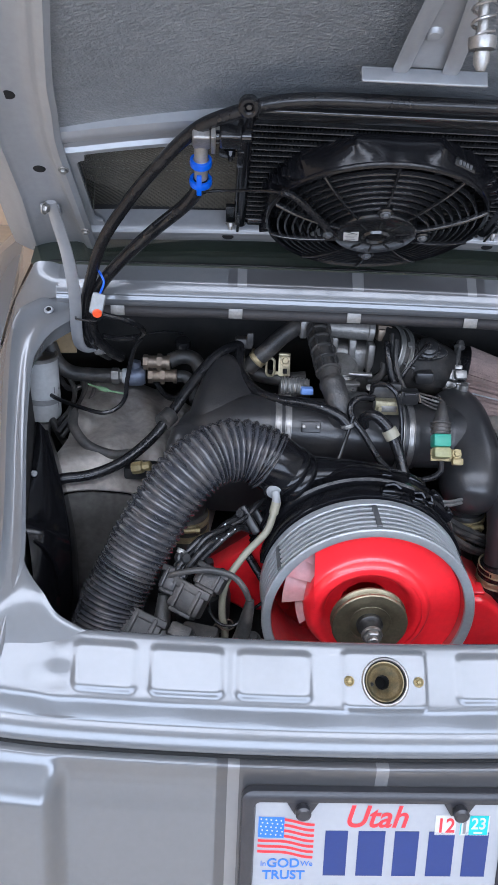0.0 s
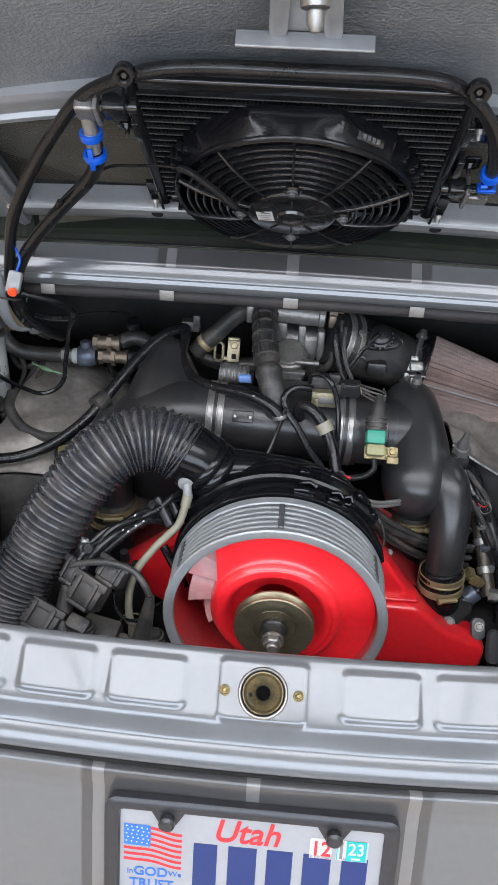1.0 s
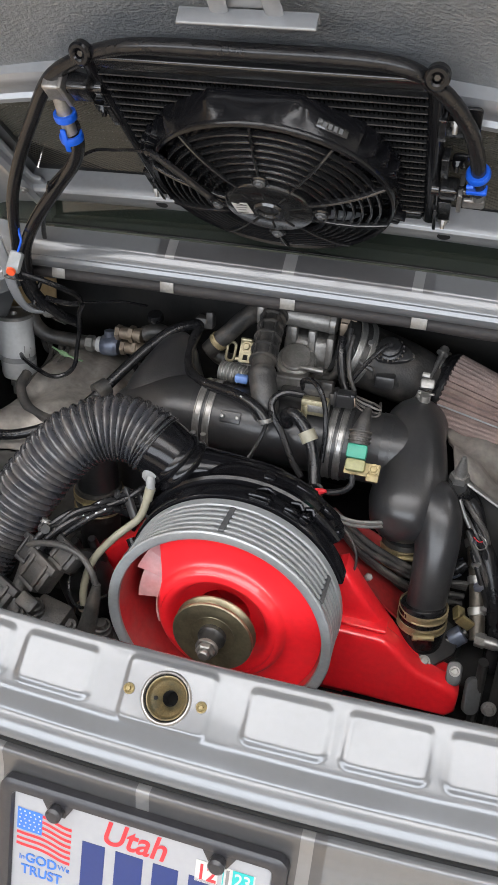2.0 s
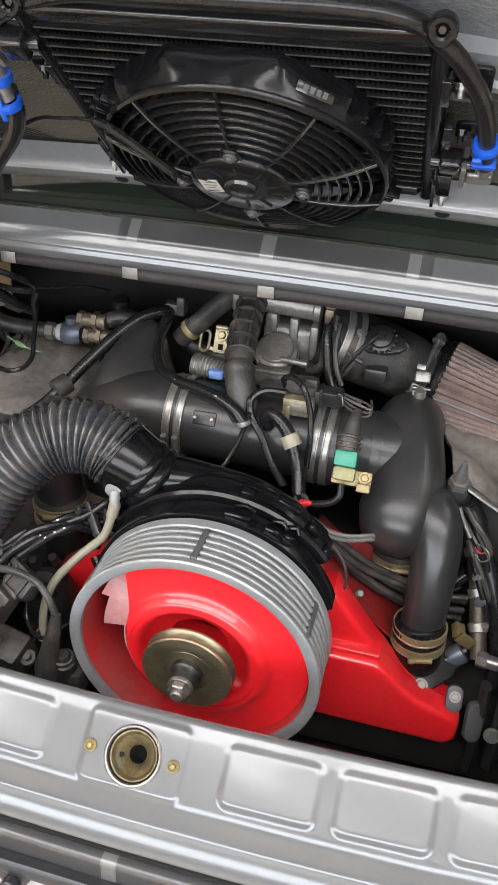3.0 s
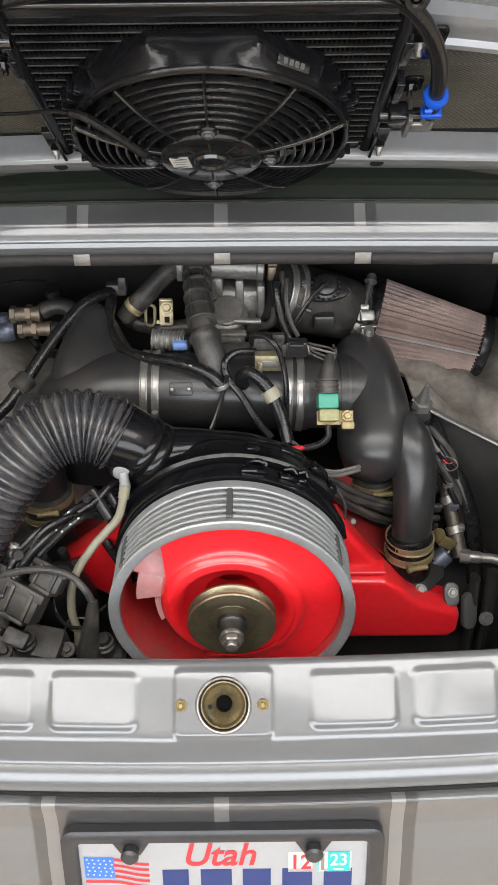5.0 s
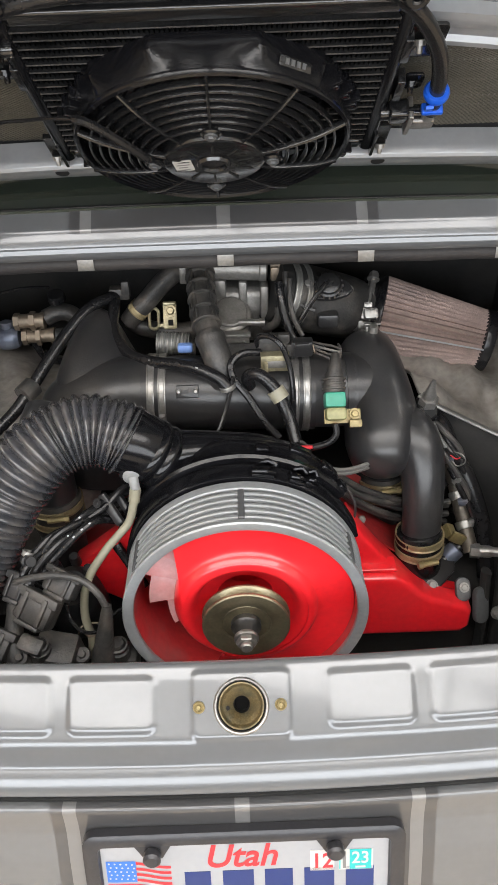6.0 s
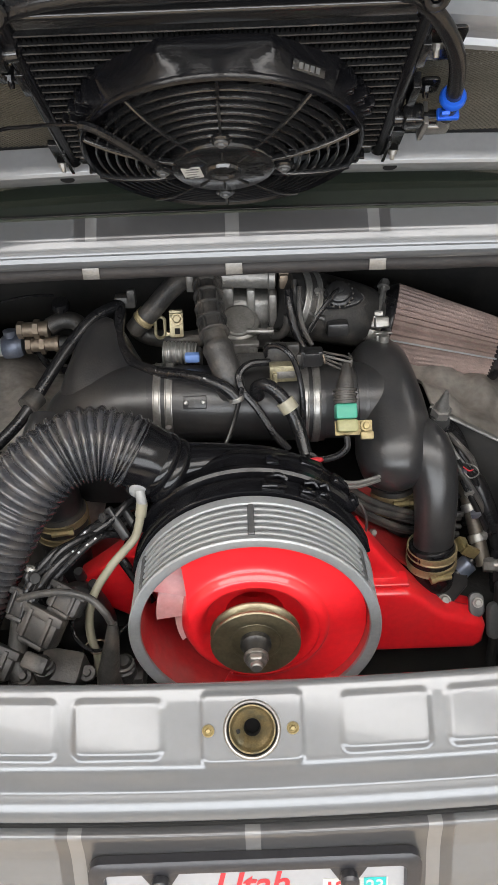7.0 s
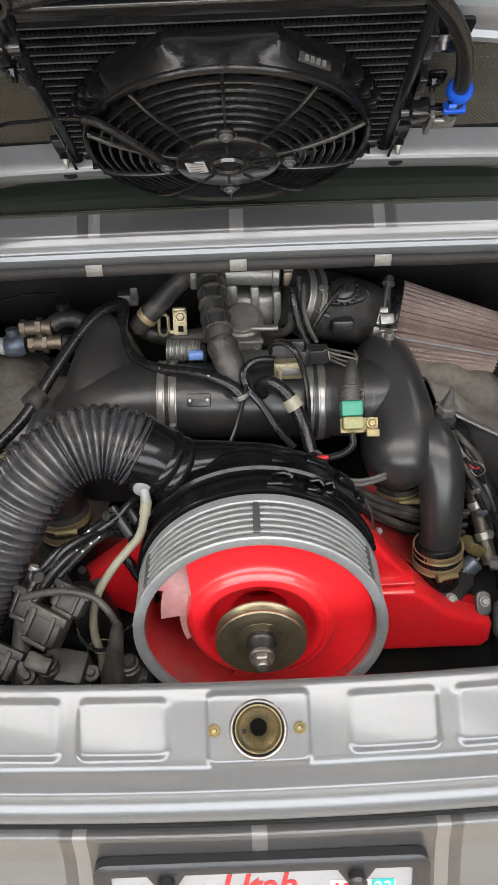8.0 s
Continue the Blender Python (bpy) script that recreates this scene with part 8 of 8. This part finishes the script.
writing("state_word", "Utah", 0.040, -0.0045, 0.0405, P_RED, shear=0.25, bold=0.0006, sx=0.92, label="red slanted state name")
writing("motto_one", "In", 0.0095, -0.1305, -0.013, P_BLUE)
writing("motto_two", "GOD", 0.0165, -0.1075, -0.0145, P_BLUE, bold=0.0003)
writing("motto_three", "We", 0.0095, -0.0805, -0.0125, P_BLUE)
writing("motto_four", "TRUST", 0.0165, -0.1065, -0.0305, P_BLUE, bold=0.0003)
writing("slogan", "UNITED WE STAND", 0.0125, 0.004, -0.0585, P_RED, bold=0.0002, sx=1.03)
bar("month_sticker", 0.0765, 0.0435, 0.024, 0.026, WHITE, label="white month sticker")
writing("month_number", "12", 0.026, 0.0765, 0.0345, P_RED, bold=0.0005, sx=0.85)
bar("year_sticker", 0.110, 0.0435, 0.034, 0.026, WHITE, label="white year sticker")
bar("year_field", 0.1145, 0.044, 0.0215, 0.025, P_TEAL, 0.0063, label="teal field")
writing("year_number", "23", 0.021, 0.1145, 0.0395, WHITE, 0.0068, bold=0.0003, sx=0.85)
bar("sticker_serial", 0.0985, 0.0435, 0.0032, 0.021, P_GREY, 0.0063)
bar("sticker_line", 0.0940, 0.0435, 0.0012, 0.024, P_TEAL, 0.0063)
bar("year_word", 0.1145, 0.0345, 0.010, 0.0022, WHITE, 0.0068)
for i, w in enumerate((0.026, 0.031, 0.028, 0.030, 0.028)):
    bar("registration_bar", -0.048 + 0.0405 * i, 0.0045, w, 0.060, P_NAVY, label="plain navy bar")
bar("maker_bar", 0.0, -0.0745, 0.082, 0.0058, P_GREY, 0.0125, label="plain grey bar on the surround")


# waving flag
def flag_piece(x0, x1, y0, y1, n=10):
    def f(u, v):
        x = x0 + (x1 - x0) * u
        k = (x + 0.137) / 0.063
        return Vector((x, y0 + (y1 - y0) * v + 0.0032 * math.sin(k * 6.0 - 0.6) * k - 0.005 * k, 0))
    return grid(f, n, 1)


for i in range(7):
    y = 0.0515 - 0.0072 * i
    part("flag_stripe", on_plate(moved(flag_piece(-0.109 if i < 4 else -0.138, -0.074, y - 0.0036, y), DROP), 0.0060), P_RED, plate, "", 0)
part("flag_field", on_plate(moved(flag_piece(-0.138, -0.1085, 0.0515 - 0.0072 * 3.5 - 0.0010, 0.0525), DROP), 0.0061), P_BLUE, plate, "blue flag field", 0)
for r in range(5):
    for c in range(5):
        part("flag_star", on_plate(lathe([(0, 0.0002), (0.0011, 0.0002), (0.0011, 0)], (-0.1350 + 0.0057 * c + 0.0015 * (r % 2), 0.0427 - 0.0048 * r - 0.0005 * c, 0), (0, 0, 1), 5), 0.0063), WHITE, plate, "", 0)

# ---- wheels under the tail ----
for s, wy in ((-1, 0.95), (1, 0.95), (-1, 3.22), (1, 3.22)):
    wh = thing("road_wheel", (s * 0.66, wy, 0.0), "black road tyre on a plain steel rim", "wheel", "road wheels")
    part("tyre", lathe([(0.20, -0.10), (0.28, -0.115), (0.315, -0.10), (0.322, -0.06), (0.322, 0.06), (0.315, 0.10), (0.28, 0.115), (0.20, 0.10)], (s * 0.66, wy, 0.322), (1, 0, 0), 48, True), RUBBER, wh)
    part("rim", lathe([(0, -0.03), (0.15, -0.05), (0.20, -0.09), (0.205, 0.09), (0.15, 0.05), (0, 0.03)], (s * 0.66, wy, 0.322), (1, 0, 0), 40), STEEL_DULL, wh)
    part("axle", tube([(s * 0.54, wy, 0.322), (s * 0.30, wy, 0.34), (s * 0.02, wy, 0.35)], 0.03, 12), BAY, wh)
